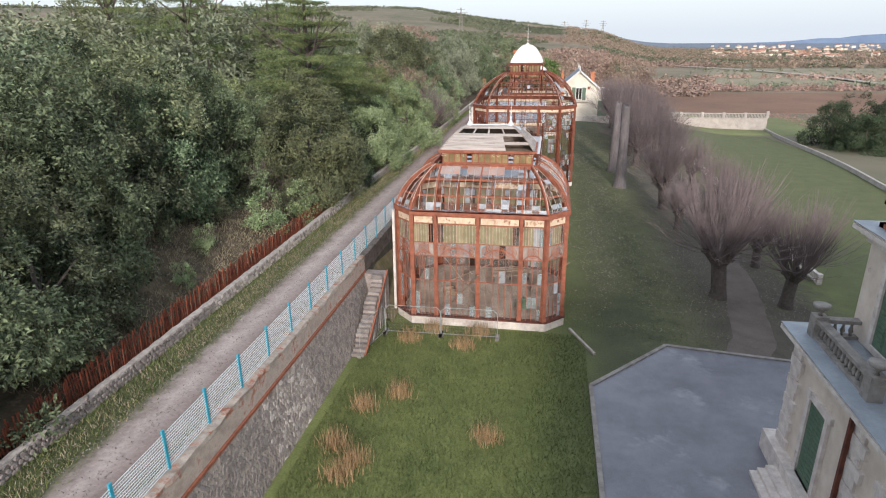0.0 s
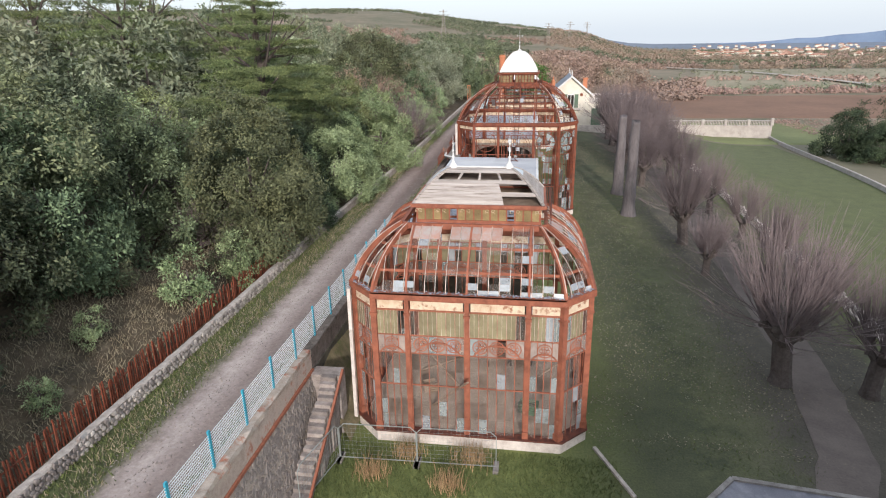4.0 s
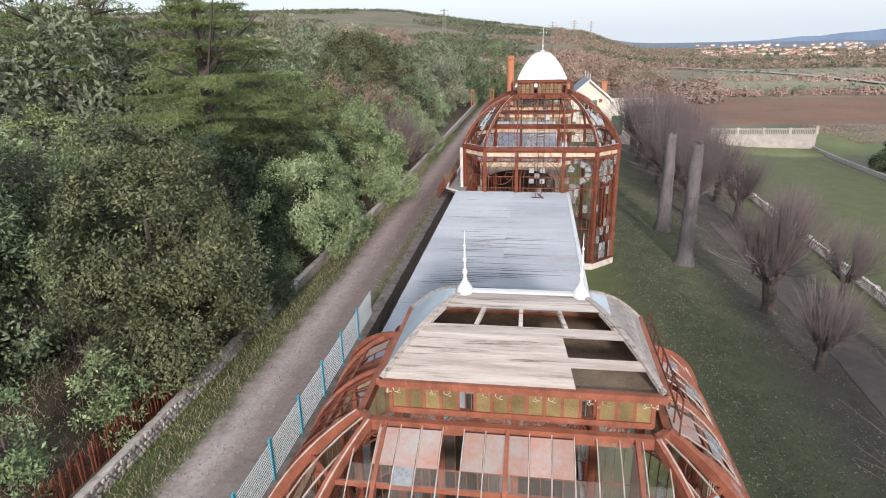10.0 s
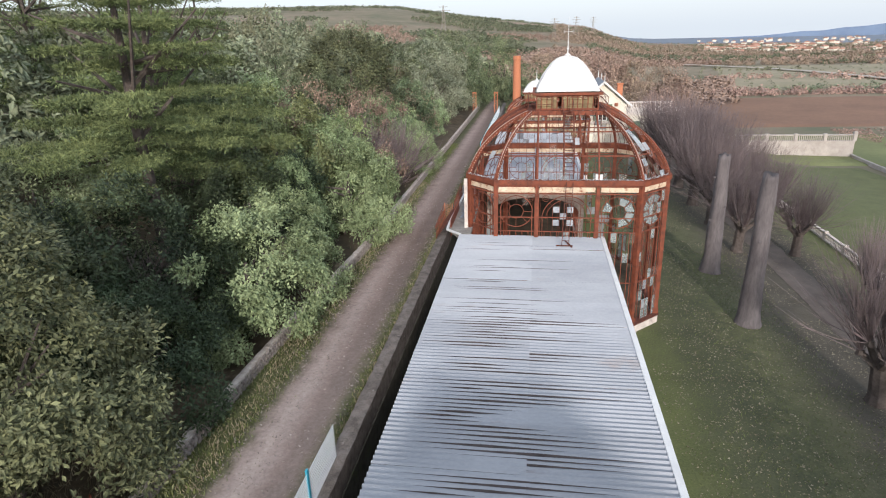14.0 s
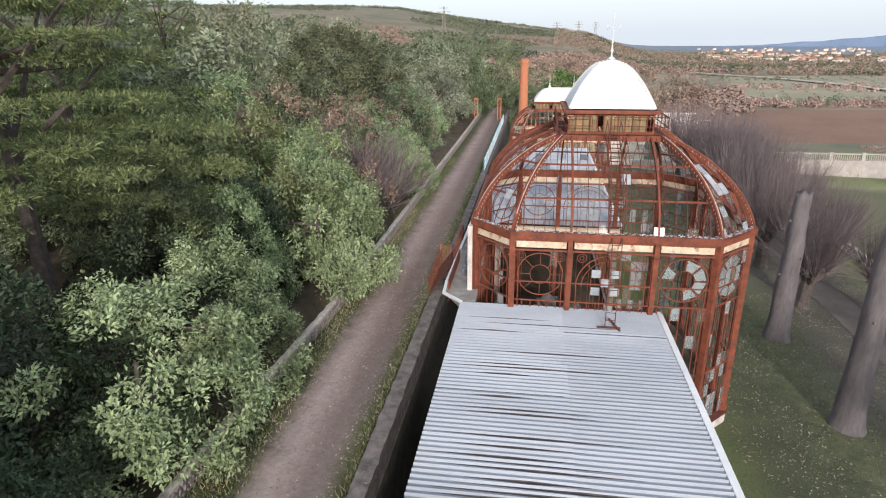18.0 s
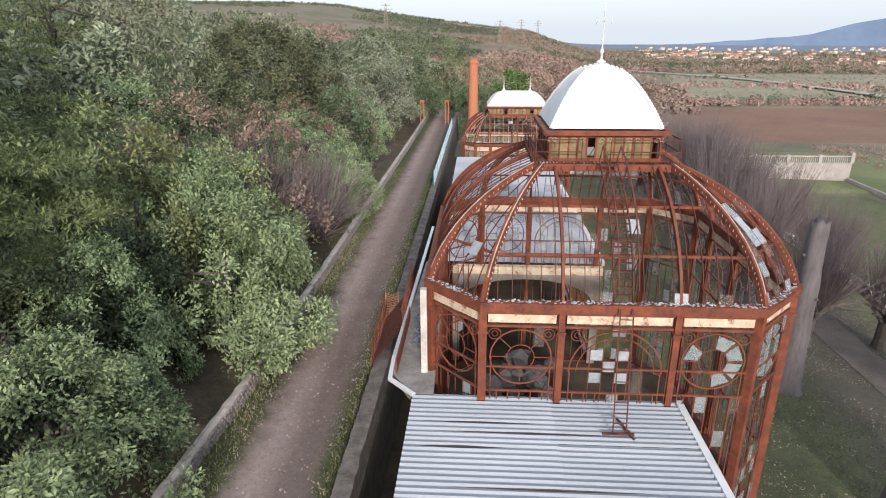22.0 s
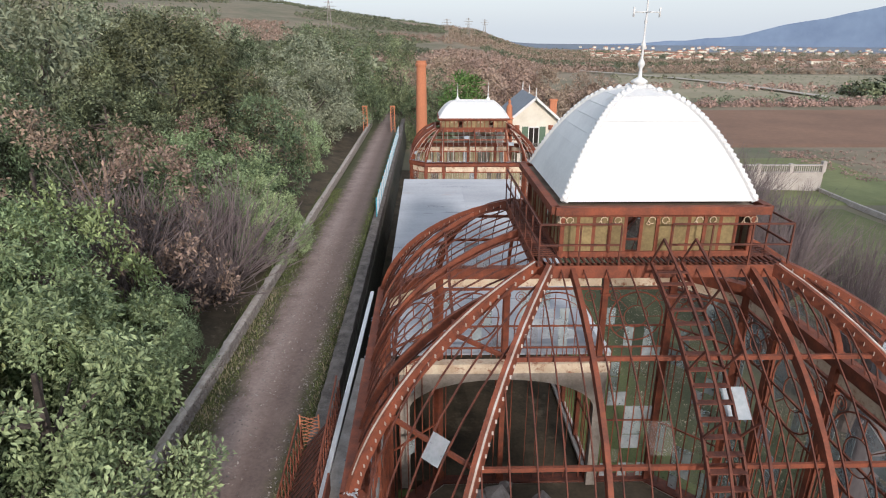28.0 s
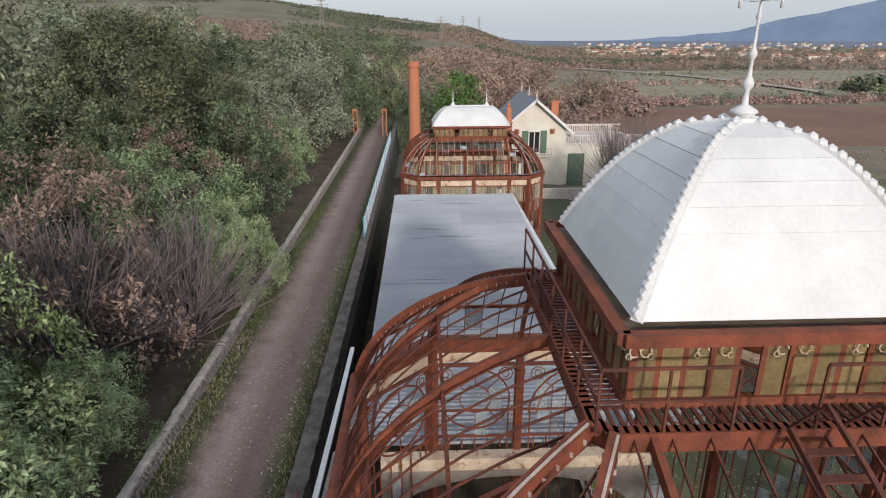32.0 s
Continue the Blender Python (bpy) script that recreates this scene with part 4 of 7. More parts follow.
p3, _ = pavilion("end_pavilion", "rusty iron glass pavilion with a white zinc hood roof", P3X, P3Y, 5.38, 4.76, 1.2, 7.6, 10.0, 3.35, 2.15, 0.3, splits1,
                 (3.1, 4.75, 5.65), (0.4, 0.5, 0.45, 0.6, 0.8), fill_third, 31, pane_budget=120)
lantern(p3, P3X, P3Y, 10.05, 10.85, 2.85, 1.72, 15, 9)
hood(p3, P3X, P3Y, 3.0, 1.87, 1.35, 0.02, 10.98, 12.35, "zinc", 6, 0.48)
for s in (-1, 1):
    finial(p3, P3X + 1.35 * s, P3Y, 12.35, 1.5)

def gallery(y0, y1, seed):
    rnd = random.Random(seed)
    top = empty("gallery", -1.6, (y0 + y1) / 2, 0, "low gallery under a grey corrugated steel roof", "greenhouse", "linking galleries")
    x0, x1, z = -6.0, 2.75, 6.31
    count = max(2, round((y1 - y0) / 2.4))
    dy = (y1 - y0) / count
    pitch = 0.24
    for k in range(count):
        for xa, xb, lift in ((x0, -1.4, 0.012), (-1.6, x1, 0.0)):
            bm = bmesh.new()
            ya, tilt = y0 + k * dy, rnd.uniform(-0.006, 0.006)
            n = round(dy / pitch)
            rows = []
            for i in range(n * 4 + 1):
                y = ya + dy * i / (n * 4)
                zz = z + lift + (0.0, 0.06, 0.0, -0.06)[i % 4] + tilt * (i / n - 2) + 0.008 * (k % 2)
                rows.append([bm.verts.new((xx, y, zz + dz)) for xx in (xa, xb) for dz in (0, -0.004)])
            for a, b in zip(rows, rows[1:]):
                bm.faces.new((a[0], a[2], b[2], b[0]))
                bm.faces.new((a[1], b[1], b[3], a[3]))
                bm.faces.new((a[0], b[0], b[1], a[1]))
                bm.faces.new((a[2], a[3], b[3], b[2]))
            wpart("roof_sheet", bm, "corrugated", top)
    bm = bmesh.new()
    grooves = round(dy / pitch)
    for k in range(count):
        for i in range(grooves):
            y = y0 + k * dy + dy * (i + 0.75) / grooves
            dense = noise.noise((y * 0.22, seed, 0))
            if rnd.random() > (float(np.interp(y, (45, 58, 64, 72), (1.0, 0.9, 0.5, 0.15))) if seed == 5 else 0.08) + 0.5 * dense:
                continue
            xa = x0 + rnd.uniform(0.1, 1.6)
            xb = rnd.uniform(-3.0, 0.4) if rnd.random() < 0.6 else rnd.uniform(0.4, 2.4 if y < 62 else 1.2)
            zz, yc = z - 0.06 + 0.045 + 0.024, y + 0.045
            w = rnd.uniform(0.014, 0.034)
            v = [bm.verts.new(q) for q in ((xa, yc, zz), ((xa + xb) / 2, yc - w, zz - w), (xb, yc, zz), ((xa + xb) / 2, yc + w, zz + w))]
            bm.faces.new(v)
    tagged(wpart("groove_dirt", bm, "groove_dirt", top, "black dirt lying in the roof grooves"), kind="stuff")
    bm = bmesh.new()
    box(bm, x0 + 0.45, x1 - 0.35, y0, y1, -0.6, 0.45)
    wpart("earth_floor", bm, "soil", top, "bare brown earth floor")
    bm = bmesh.new()
    box(bm, x1 + 0.0, x1 + 0.22, y0, y1, z - 0.14, z + 0.06)
    wpart("gutter", bm, "zinc", top, "white painted gutter board")
    bm = bmesh.new()
    box(bm, x0 + 0.05, x0 + 0.45, y0, y1, -1, z - 0.15)
    wpart("back_wall", bm, "gap_shade_stone", top)
    bm = bmesh.new()
    box(bm, x1 - 0.35, x1, y0, y1, -1.2, 0.6)
    wpart("plinth", bm, "white_stone", top)
    bays = round((y1 - y0) / 2.6)
    for k in range(bays + 1):
        y = y0 + (y1 - y0) * k / bays
        bm = bmesh.new()
        bar(bm, (x1 - 0.15, y, 0.6), (x1 - 0.15, y, z - 0.1), 0.16, 0.16)
        wpart("post", bm, "rust", top)
        if k < bays:
            bm = bmesh.new()
            ye = y + (y1 - y0) / bays
            for zz in (0.65, 2.6, 4.6, 6.05):
                bar(bm, (x1 - 0.15, y, zz), (x1 - 0.15, ye, zz), 0.06, 0.06)
            for i in range(1, 6):
                yy = y + (ye - y) * i / 6
                bar(bm, (x1 - 0.15, yy, 0.65), (x1 - 0.15, yy, 6.05), 0.03, 0.03)
            wpart("glazing_grid", bm, "rust", top)
    return top


gallery(P1Y + 4.9, P2Y - 6.25, 5)
gallery(P2Y + 6.6, P3Y - 4.9, 6)


def railing(top, pts, z, h, spacing=0.9, name="railing"):
    """Thin iron rail on posts along a line of points."""
    for p, q in zip(pts, pts[1:]):
        bm = bmesh.new()
        p3, q3 = Vector((*p, z)), Vector((*q, z))
        for k in (0.5, 1.0):
            bar(bm, p3 + Vector((0, 0, h * k)), q3 + Vector((0, 0, h * k)), 0.035, 0.035)
        n = max(1, round((q3 - p3).length / spacing))
        for i in range(0 if p == pts[0] else 1, n + 1):
            c = p3.lerp(q3, i / n)
            bar(bm, c, c + Vector((0, 0, h - 0.02)), 0.03, 0.03)
        wpart(name, bm, "rust_dark", top)


# catwalk of iron slats round the dome's lantern
x0, x1, y0, y1 = P2X - 2.5, P2X + 2.5, P2Y - 2.55, P2Y + 2.55
for a, b, c, d in ((x0, x1, y0, y0 + 0.5), (x0, x1, y1 - 0.5, y1), (x0, x0 + 0.5, y0 + 0.5, y1 - 0.5), (x1 - 0.5, x1, y0 + 0.5, y1 - 0.5)):
    bm = bmesh.new()
    if b - a > d - c:
        for i in range(round((b - a) / 0.12)):
            box(bm, a + i * 0.12, a + i * 0.12 + 0.05, c, d, 13.5, 13.53)
    else:
        for i in range(round((d - c) / 0.12)):
            box(bm, a, b, c + i * 0.12, c + i * 0.12 + 0.05, 13.5, 13.53)
    wpart("catwalk_grating", bm, "rust_dark", p2)
railing(p2, [(x0, y1), (x0, y0), (x0 + 1.6, y0)], 13.53, 0.85)
railing(p2, [(x0 + 2.6, y0), (x1, y0), (x1, y1)], 13.53, 0.85)
# stair ladder up the front slope, upright ladder from the gallery roof
front = slopes2[0]
for sgn, u in ((-1, 4.0), (1, 4.6)):
    bm = bmesh.new()
    sweep(bm, front.line(u, 0.0, 1.0, 0.3, 10), 0.04, 0.08)
    wpart("ladder_rail", bm, "rust_dark", p2)
    bm = bmesh.new()
    sweep(bm, front.line(u, 0.0, 1.0, 1.1, 10), 0.04, 0.04)
    wpart("ladder_handrail", bm, "rust_dark", p2)
    for k in range(0, 11, 2):
        bm = bmesh.new()
        bar(bm, front.at(u, k / 10, 0.3), front.at(u, k / 10, 1.1), 0.03, 0.03)
        wpart("handrail_post", bm, "rust_dark", p2)
for k in range(1, 20):
    bm = bmesh.new()
    bar(bm, front.at(4.0, k / 20, 0.32), front.at(4.6, k / 20, 0.32), 0.12, 0.025)
    wpart("ladder_tread", bm, "rust_dark", p2)
roof_ladder = empty("roof_ladder", 0.5, 72.6, 6.36, "thin rusty iron ladder standing on the corrugated roof", "ladder")
for x in (0.32, 0.72):
    bm = bmesh.new()
    bar(bm, (x, 71.9, 6.36), (x + 0.2, 73.25, 9.9), 0.04, 0.04)
    wpart("stile", bm, "rust_dark", roof_ladder)
for k in range(1, 12):
    bm = bmesh.new()
    bar(bm, (0.32 + 0.2 * k / 12, 71.9 + 1.35 * k / 12, 6.36 + 3.54 * k / 12), (0.72 + 0.2 * k / 12, 71.9 + 1.35 * k / 12, 6.36 + 3.54 * k / 12), 0.025, 0.025)
    wpart("rung", bm, "rust_dark", roof_ladder)
bm = bmesh.new()
bar(bm, (0.0, 71.85, 6.4), (0.95, 71.85, 6.4), 0.08, 0.06)
bar(bm, (0.9, 71.6, 6.4), (0.55, 72.5, 6.5), 0.07, 0.05)
wpart("foot_beam", bm, "rust_dark", roof_ladder)

# rooftop catwalk rail at the right of the first lantern
railing(p1, [(3.35, P1Y - 2.0), (3.35, P1Y + 2.2)], 10.05, 0.9, 0.5)
railing(p1, [(-3.35, P1Y + 1.0), (-3.35, P1Y + 4.4)], 9.2, 0.9, 0.6)

# ledge beside the dome pavilion: slab, white gutter, slate shards
for y0, y1, who in ((73.9, 86.4, p2),):
    bm = bmesh.new()
    prism(bm, [(-5.3, 73.75), (-5.55, y1), (-6.6, y1), (-6.95, 75.2), (-6.1, 73.75)], 6.1, 6.36)
    wpart("ledge", bm, "concrete", who)
    bm = bmesh.new()
    sweep(bm, [(-5.95, 73.65, 6.38), (-6.9, 74.6, 6.38), (-6.95, 76, 6.38), (-6.68, 92.5, 6.38)], 0.15, 0.1)
    wpart("ledge_gutter", bm, "zinc", who, "white zinc gutter")
    bm = bmesh.new()
    rr = random.Random(4)
    for k in range(700):
        x, y = rr.uniform(-6.4, -5.6), rr.uniform(77, 91)
        bar(bm, (x, y, 6.42 + rr.uniform(0, 0.08)), (x + rr.uniform(-0.1, 0.1), y + rr.uniform(-0.1, 0.1), 6.42 + rr.uniform(0, 0.1)), 0.08, 0.015, (rr.uniform(-1, 1), rr.uniform(-1, 1), 1))
    tagged(wpart("slate_litter", bm, "shard", who, "broken blue-grey slate shards"), kind="stuff")
    bm = bmesh.new()
    bar(bm, (-6.72, 75.0, 6.36), (-6.72, 79.5, 6.36), 0.05, 1.1)
    wpart("side_plate", bm, "rust", who, "rusty sheet iron side plate")
    bm = bmesh.new()
    bar(bm, (-5.72, 75.25, 6.3), (-5.72, 75.25, 9.6), 0.22, 0.26)
    wpart("masonry_pier", bm, "white_stone", who, "stained pinkish masonry pier")
bm = bmesh.new()
bar(bm, (-5.86, 35.9, 0.5), (-5.78, 35.9, 7.4), 0.16, 0.2)
wpart("masonry_pier", bm, "white_stone", p1, "stained pinkish masonry pier")
footbridge = empty("iron_footbridge", -7.2, 81, 4.3, "short rusty iron footbridge with lattice side rails", "footbridge")
for x in (-8.4, -7.0):
    bm = bmesh.new()
    sweep(bm, [(x, 79.0, 5.2 if x < -8 else 7.0), (x - 0.1, 83.8, 5.5 if x < -8 else 7.2)], 0.05, 0.06)
    sweep(bm, [(x, 79.0, 4.3 if x < -8 else 6.3), (x - 0.1, 83.8, 4.4 if x < -8 else 6.35)], 0.05, 0.06)
    for k in range(13):
        y = 79.0 + 0.4 * k
        za, zb = (4.3, 5.3) if x < -8 else (6.3, 7.05)
        bar(bm, (x, y, za), (x - 0.03, min(y + 0.4, 83.8), zb), 0.025, 0.025)
        bar(bm, (x, min(y + 0.4, 83.8), za), (x - 0.03, y, zb), 0.025, 0.025)
    wpart("side_rail", bm, "rust", footbridge)
for k in range(14):
    bm = bmesh.new()
    bar(bm, (-8.4, 79.1 + k * 0.34, 4.32), (-6.9, 79.1 + k * 0.34, 6.3), 0.2, 0.03)
    wpart("deck_plank", bm, "rust_dark", footbridge)
bm = bmesh.new()
for k in range(8):
    o = k * 0.14
    bar(bm, (-8.45, 83.95, 4.35 + o), (-7.85, 83.95, 4.35 + o + 0.2), 0.022, 0.015)
    bar(bm, (-8.45, 83.97, 4.55 + o), (-7.85, 83.97, 4.35 + o), 0.022, 0.015)
for x in (-8.47, -7.83):
    bar(bm, (x, 83.96, 4.2), (x, 83.96, 5.6), 0.045, 0.045)
wpart("lattice_panel", bm, "orange_brick", footbridge, "orange lattice panel")


# ---- lane, walls, fences ----
def strip(name, x0, x1, y0, y1, dz, material, label, category, step=2.0, wob=0.0, nx=6):
    xs = [x0 + (x1 - x0) * i / nx for i in range(nx + 1)]
    ys = list(np.arange(y0, y1 + 0.01, step))
    verts, n = [], len(xs)
    for y in ys:
        for i, x in enumerate(xs):
            xx = x + (wob * noise.noise((y * 0.9, x0 * 3 if i == 0 else x1 * 3, 1)) if i in (0, nx) else 0)
            verts.append((xx, y, ground_z(xx, y) + dz))
    faces = [(j * n + i, j * n + i + 1, j * n + n + i + 1, j * n + n + i) for j in range(len(ys) - 1) for i in range(n - 1)]
    me = bpy.data.meshes.new(name)
    me.from_pydata(verts, [], faces)
    return tagged(mesh_part(name, me, material, smooth=True), label, category, kind="structure")


strip("road", -14.35, -8.25, -40, 190, 0.04, "lane_zone", "pale dirt lane with worn wheel tracks and grassy verges", "road", 0.8, 0.0, 12)


def rough_bar(x0, x1, y0, y1, z0, z1, step, amp, seed):
    """A long wall top with broken, uneven edges."""
    bm = bmesh.new()
    rows = []
    y = y0
    while y <= y1 + 0.01:
        q = [amp * noise.noise((y * 1.7, k * 3.1, seed)) + 0.5 * amp * noise.noise((y * 5.1, k * 3.1, seed)) for k in range(7)]
        xm = (x0 + x1) / 2
        rows.append([bm.verts.new(v) for v in ((x0 + q[0], y, z0), (x0 + q[1], y, z1 - 0.04 + q[2]), (xm, y, z1 + q[3]), (x1 + q[4], y, z1 - 0.04 + q[5]), (x1 + q[6], y, z0))])
        y += step
    for a, b in zip(rows, rows[1:]):
        for k in range(5):
            bm.faces.new((a[k], a[(k + 1) % 5], b[(k + 1) % 5], b[k]))
    bm.faces.new(rows[0])
    bm.faces.new(rows[-1][::-1])
    return bm


retaining = empty("wall_retaining", -7.6, 60, 0, "tall rubble stone retaining wall with a rendered parapet", "wall", kind="structure")
for y0, y1 in ((-40, 35.5), (35.5, 170)):
    bm = bmesh.new()
    foot = 0.9 if y0 < 0 else 0.15
    v = [bm.verts.new(p) for y in (y0, y1) for p in ((-7.75 + foot, y, -1.2), (-7.75, y, 3.15), (-8.35, y, 3.15), (-8.35, y, -1.2))]
    for f in ((0, 1, 5, 4), (1, 2, 6, 5), (2, 3, 7, 6), (0, 3, 2, 1), (4, 5, 6, 7)):
        bm.faces.new([v[i] for i in f])
    wpart("rubble_core", bm, "mortar" if y0 < 0 else "gap_shade_stone", retaining)
bm = bmesh.new()
box(bm, -8.36, -7.69, -40, 35.5, 3.17, 3.30)
wpart("brick_band", bm, "brick_red", retaining, "red brick string course")
bm = bmesh.new()
box(bm, -8.32, -7.78, -40, 35.5, 3.32, 4.3)
wpart("parapet", bm, "render_worn", retaining, "rendered parapet, plaster crumbling off")
wpart("coping", rough_bar(-8.36, -7.74, -40, 35.5, 4.2, 4.42, 0.3, 0.08, 1), "coping", retaining, "crumbling coping, brick showing through")
bm = bmesh.new()
box(bm, -8.3, -7.8, 35.5, 170, 3.15, 4.2)
wpart("parapet", bm, "coping_grey", retaining, "mossy grey stone parapet")
wpart("coping", rough_bar(-8.34, -7.74, 35.5, 170, 4.1, 4.32, 0.25, 0.05, 2), "coping_grey", retaining, "rough grey coping with lichen")

# Dark soil sheet laid to blacken the shaded gap.
strip("alley", -7.85, -5.4, 46, 150, 0.03, "soil", "dark soil strip deepening the shaded gap between wall and gallery", "ground", 4.0, 0.0, 4)
low = empty("wall_low", -14.5, 60, 3.4, "low rubble stone wall along the lane", "wall", kind="structure")


def low_dx(y):
    """The low wall swings a little towards the lane beyond the big oak."""
    return float(np.interp(y, (-40, 55, 66, 78, 135, 170), (0.1, 0.1, 0.3, 0.88, 1.0, 1.0)))


def bent(bm):
    for v in bm.verts:
        v.co.x += low_dx(v.co.y)
    return bm


wpart("core", bent(rough_bar(-14.66, -14.33, -40, 170, 3.0, 4.02, 1.0, 0.0, 3)), "mortar", low)
wpart("coping", bent(rough_bar(-14.64, -14.30, -40, 170, 3.98, 4.1, 0.3, 0.05, 3)), "mortar_pale", low, "pale rounded mortar coping")


def mesh_fence(y0, count, x, z, panel=2.5):
    for k in range(count):
        y = y0 + k * panel
        f = empty("fence_panel", x, y, z, "white wire mesh fence panel on a turquoise post", "fence", "turquoise mesh fence")
        bm = bmesh.new()
        box(bm, x - 0.035, x + 0.035, y - 0.06, y + 0.06, z - 0.1, z + 1.5)
        wpart("post", bm, "blue_paint", f, "turquoise steel post")
        bm = bmesh.new()
        for i in range(1, 25):
            yy = y + panel * i / 25
            bar(bm, (x, yy, z + 0.05), (x, yy, z + 1.35), 0.006, 0.006)
        for i in range(13):
            zz = z + 0.06 + 1.28 * i / 12
            bar(bm, (x + 0.01, y, zz), (x + 0.01, y + panel, zz), 0.02, 0.02)
        wpart("mesh", bm, "white_mesh", f, "white welded wire mesh")


mesh_fence(4.4, 20, -8.05, 4.42)
mesh_fence(112.0, 16, -8.05, 4.32)


# ---- leaves and trees ----
def leaf_mesh(name, lobes, count, size, seed, flat=0.0, material="leaf_dark", per=18, spread=2.4, slim=1.0):
    """A crown of lobes (x, y, z, rx, rz) covered with upturned tufts of narrow leaves; some leaves fill the inside."""
    rs = np.random.RandomState(seed)

    def unit(a):
        return a / (np.linalg.norm(a, axis=1)[:, None] + 1e-9)

    tufts = max(1, count // per)
    areas = np.array([l[3] * l[4] for l in lobes])
    L = np.array(lobes)[rs.choice(len(lobes), tufts, p=areas / areas.sum())]
    d = unit(rs.normal(size=(tufts, 3)))
    mid = np.array([0, 0, np.average([l[2] for l in lobes])])
    outward = unit(L[:, :3] - mid)
    outward[:, 2] += 0.35
    d = unit(d + outward * 0.45)
    d = np.where(((d * outward).sum(1) < 0.0)[:, None], -d, d)
    rad = np.where(rs.rand(tufts) < 0.18, 0.45 + 0.3 * rs.rand(tufts), 0.82 + 0.3 * rs.rand(tufts))
    c = L[:, :3] + d * rad[:, None] * np.stack((L[:, 3], L[:, 3], L[:, 4]), 1)
    ax = unit(d * 0.8 + outward * 0.35 + rs.normal(size=(tufts, 3)) * 0.3 + np.array((0, 0, 0.55 - flat * 0.4)))
    tr = size * spread * (0.6 + 0.8 * rs.rand(tufts))
    n = tufts * per
    c, ax, tr = np.repeat(c, per, 0), np.repeat(ax, per, 0), np.repeat(tr, per)[:, None]
    side = rs.normal(size=(n, 3))
    side -= (side * ax).sum(1)[:, None] * ax
    along = rs.rand(n)[:, None] * 1.7 - 0.7
    p = c + ax * tr * along + side * tr * 0.42 * (1.15 - 0.5 * along)
    if flat:
        p[:, 2] = c[:, 2] + (p[:, 2] - c[:, 2]) * (1 - 0.75 * flat)
    t = unit(ax * 0.4 + unit(side) * 0.85 + rs.normal(size=(n, 3)) * 0.3)
    up = rs.normal(size=(n, 3)) * 0.4 + ax * 0.9 + np.array((0, 0, 0.35))
    b = unit(np.cross(t, up))
    nrm = np.cross(b, t)
    s = size * (0.6 + 0.8 * rs.rand(n))[:, None]
    w = b * s * 0.3 * slim
    v = np.stack((p, p + t * s * 0.6 - w + nrm * s * 0.05, p + t * s * 1.25 - nrm * s * 0.12, p + t * s * 0.6 + w + nrm * s * 0.05), 1).reshape(-1, 3)
    me = bpy.data.meshes.new(name)
    me.from_pydata(v.tolist(), [], np.arange(n * 4).reshape(-1, 4).tolist())
    me.materials.append(M[material])
    return me


def lobes_round(seed, R, H, n):
    """Uneven lobes on the skin of an egg of radius R and height H, gaps between them."""
    rnd = random.Random(seed)
    out = [(0, 0, H * 0.45, R * 0.45, H * 0.30)]
    for i in range(n):
        z = 0.08 + 0.88 * (i + rnd.random()) / n
        a = i * 2.4 + rnd.uniform(-0.5, 0.5)
        r = R * math.sin(math.pi * min(0.97, 0.30 + 0.66 * z)) ** 0.8 * rnd.uniform(0.55, 1.05)
        k = rnd.choice((0.16, 0.2, 0.25, 0.32)) * rnd.uniform(0.85, 1.15) * R * (1.1 - 0.35 * z)
        out.append((r * math.cos(a), r * math.sin(a), H * z * rnd.uniform(0.92, 1.06), k, k * rnd.uniform(0.7, 1.0)))
    return out


def trunk_mesh(name, h, r, seed, limbs=5, reach=1.5):
    rnd = random.Random(seed)
    bm = bmesh.new()
    lean = rnd.uniform(-0.15, 0.15)

    def limb(p, q, r0, r1, n=6):
        d = (q - p).normalized()
        s = d.orthogonal().normalized()
        t = d.cross(s)
        ra = [[bm.verts.new(c + (s * math.cos(2 * math.pi * i / n) + t * math.sin(2 * math.pi * i / n)) * rr) for i in range(n)] for c, rr in ((p, r0), (q, r1))]
        for i in range(n):
            bm.faces.new((ra[0][i], ra[0][(i + 1) % n], ra[1][(i + 1) % n], ra[1][i]))
        bm.faces.new(ra[1])

    mid = Vector((lean * h * 0.4, 0, h * 0.5))
    limb(Vector((0, 0, -0.5)), mid, r, r * 0.75)
    limb(mid, Vector((lean * h * 0.3, lean, h)), r * 0.75, r * 0.3)
    for i in range(limbs):
        a = i * 2.4 + rnd.random()
        q = mid + Vector((math.cos(a) * reach, math.sin(a) * reach, h * rnd.uniform(0.15, 0.45)))
        limb(mid + Vector((0, 0, h * rnd.uniform(-0.1, 0.25))), q, r * 0.4, r * 0.12, 5)
    me = bpy.data.meshes.new(name)
    bm.to_mesh(me)
    bm.free()
    me.materials.append(M["bark"])
    return me


def tree_kind(name, R, H, clear, seed, count, size, material, n=26, flat=0.0):
    return (leaf_mesh("crown", [(x, y, z + clear, a, b) for x, y, z, a, b in lobes_round(seed, R, H, n)], count, size, seed, flat, material),
            trunk_mesh("trunk", clear + H * 0.62, 0.05 * R + 0.06, seed, 6, R * 0.5))


def plant_tree(name, kind, x, y, scale, turn, label, group, dz=0.0, tall=1.0):
    top = new(name)
    top.matrix_basis = pose(x, y, ground_z(x, y) + dz, 0, 0, turn) @ Matrix.Diagonal((scale, scale, scale * tall, 1))
    tagged(top, label, "tree", group)
    crown, trunk = kind
    for nm, me in (("trunk", trunk), ("crown", crown)):
        ob = new(nm, me)
        ob.parent = top
    return top


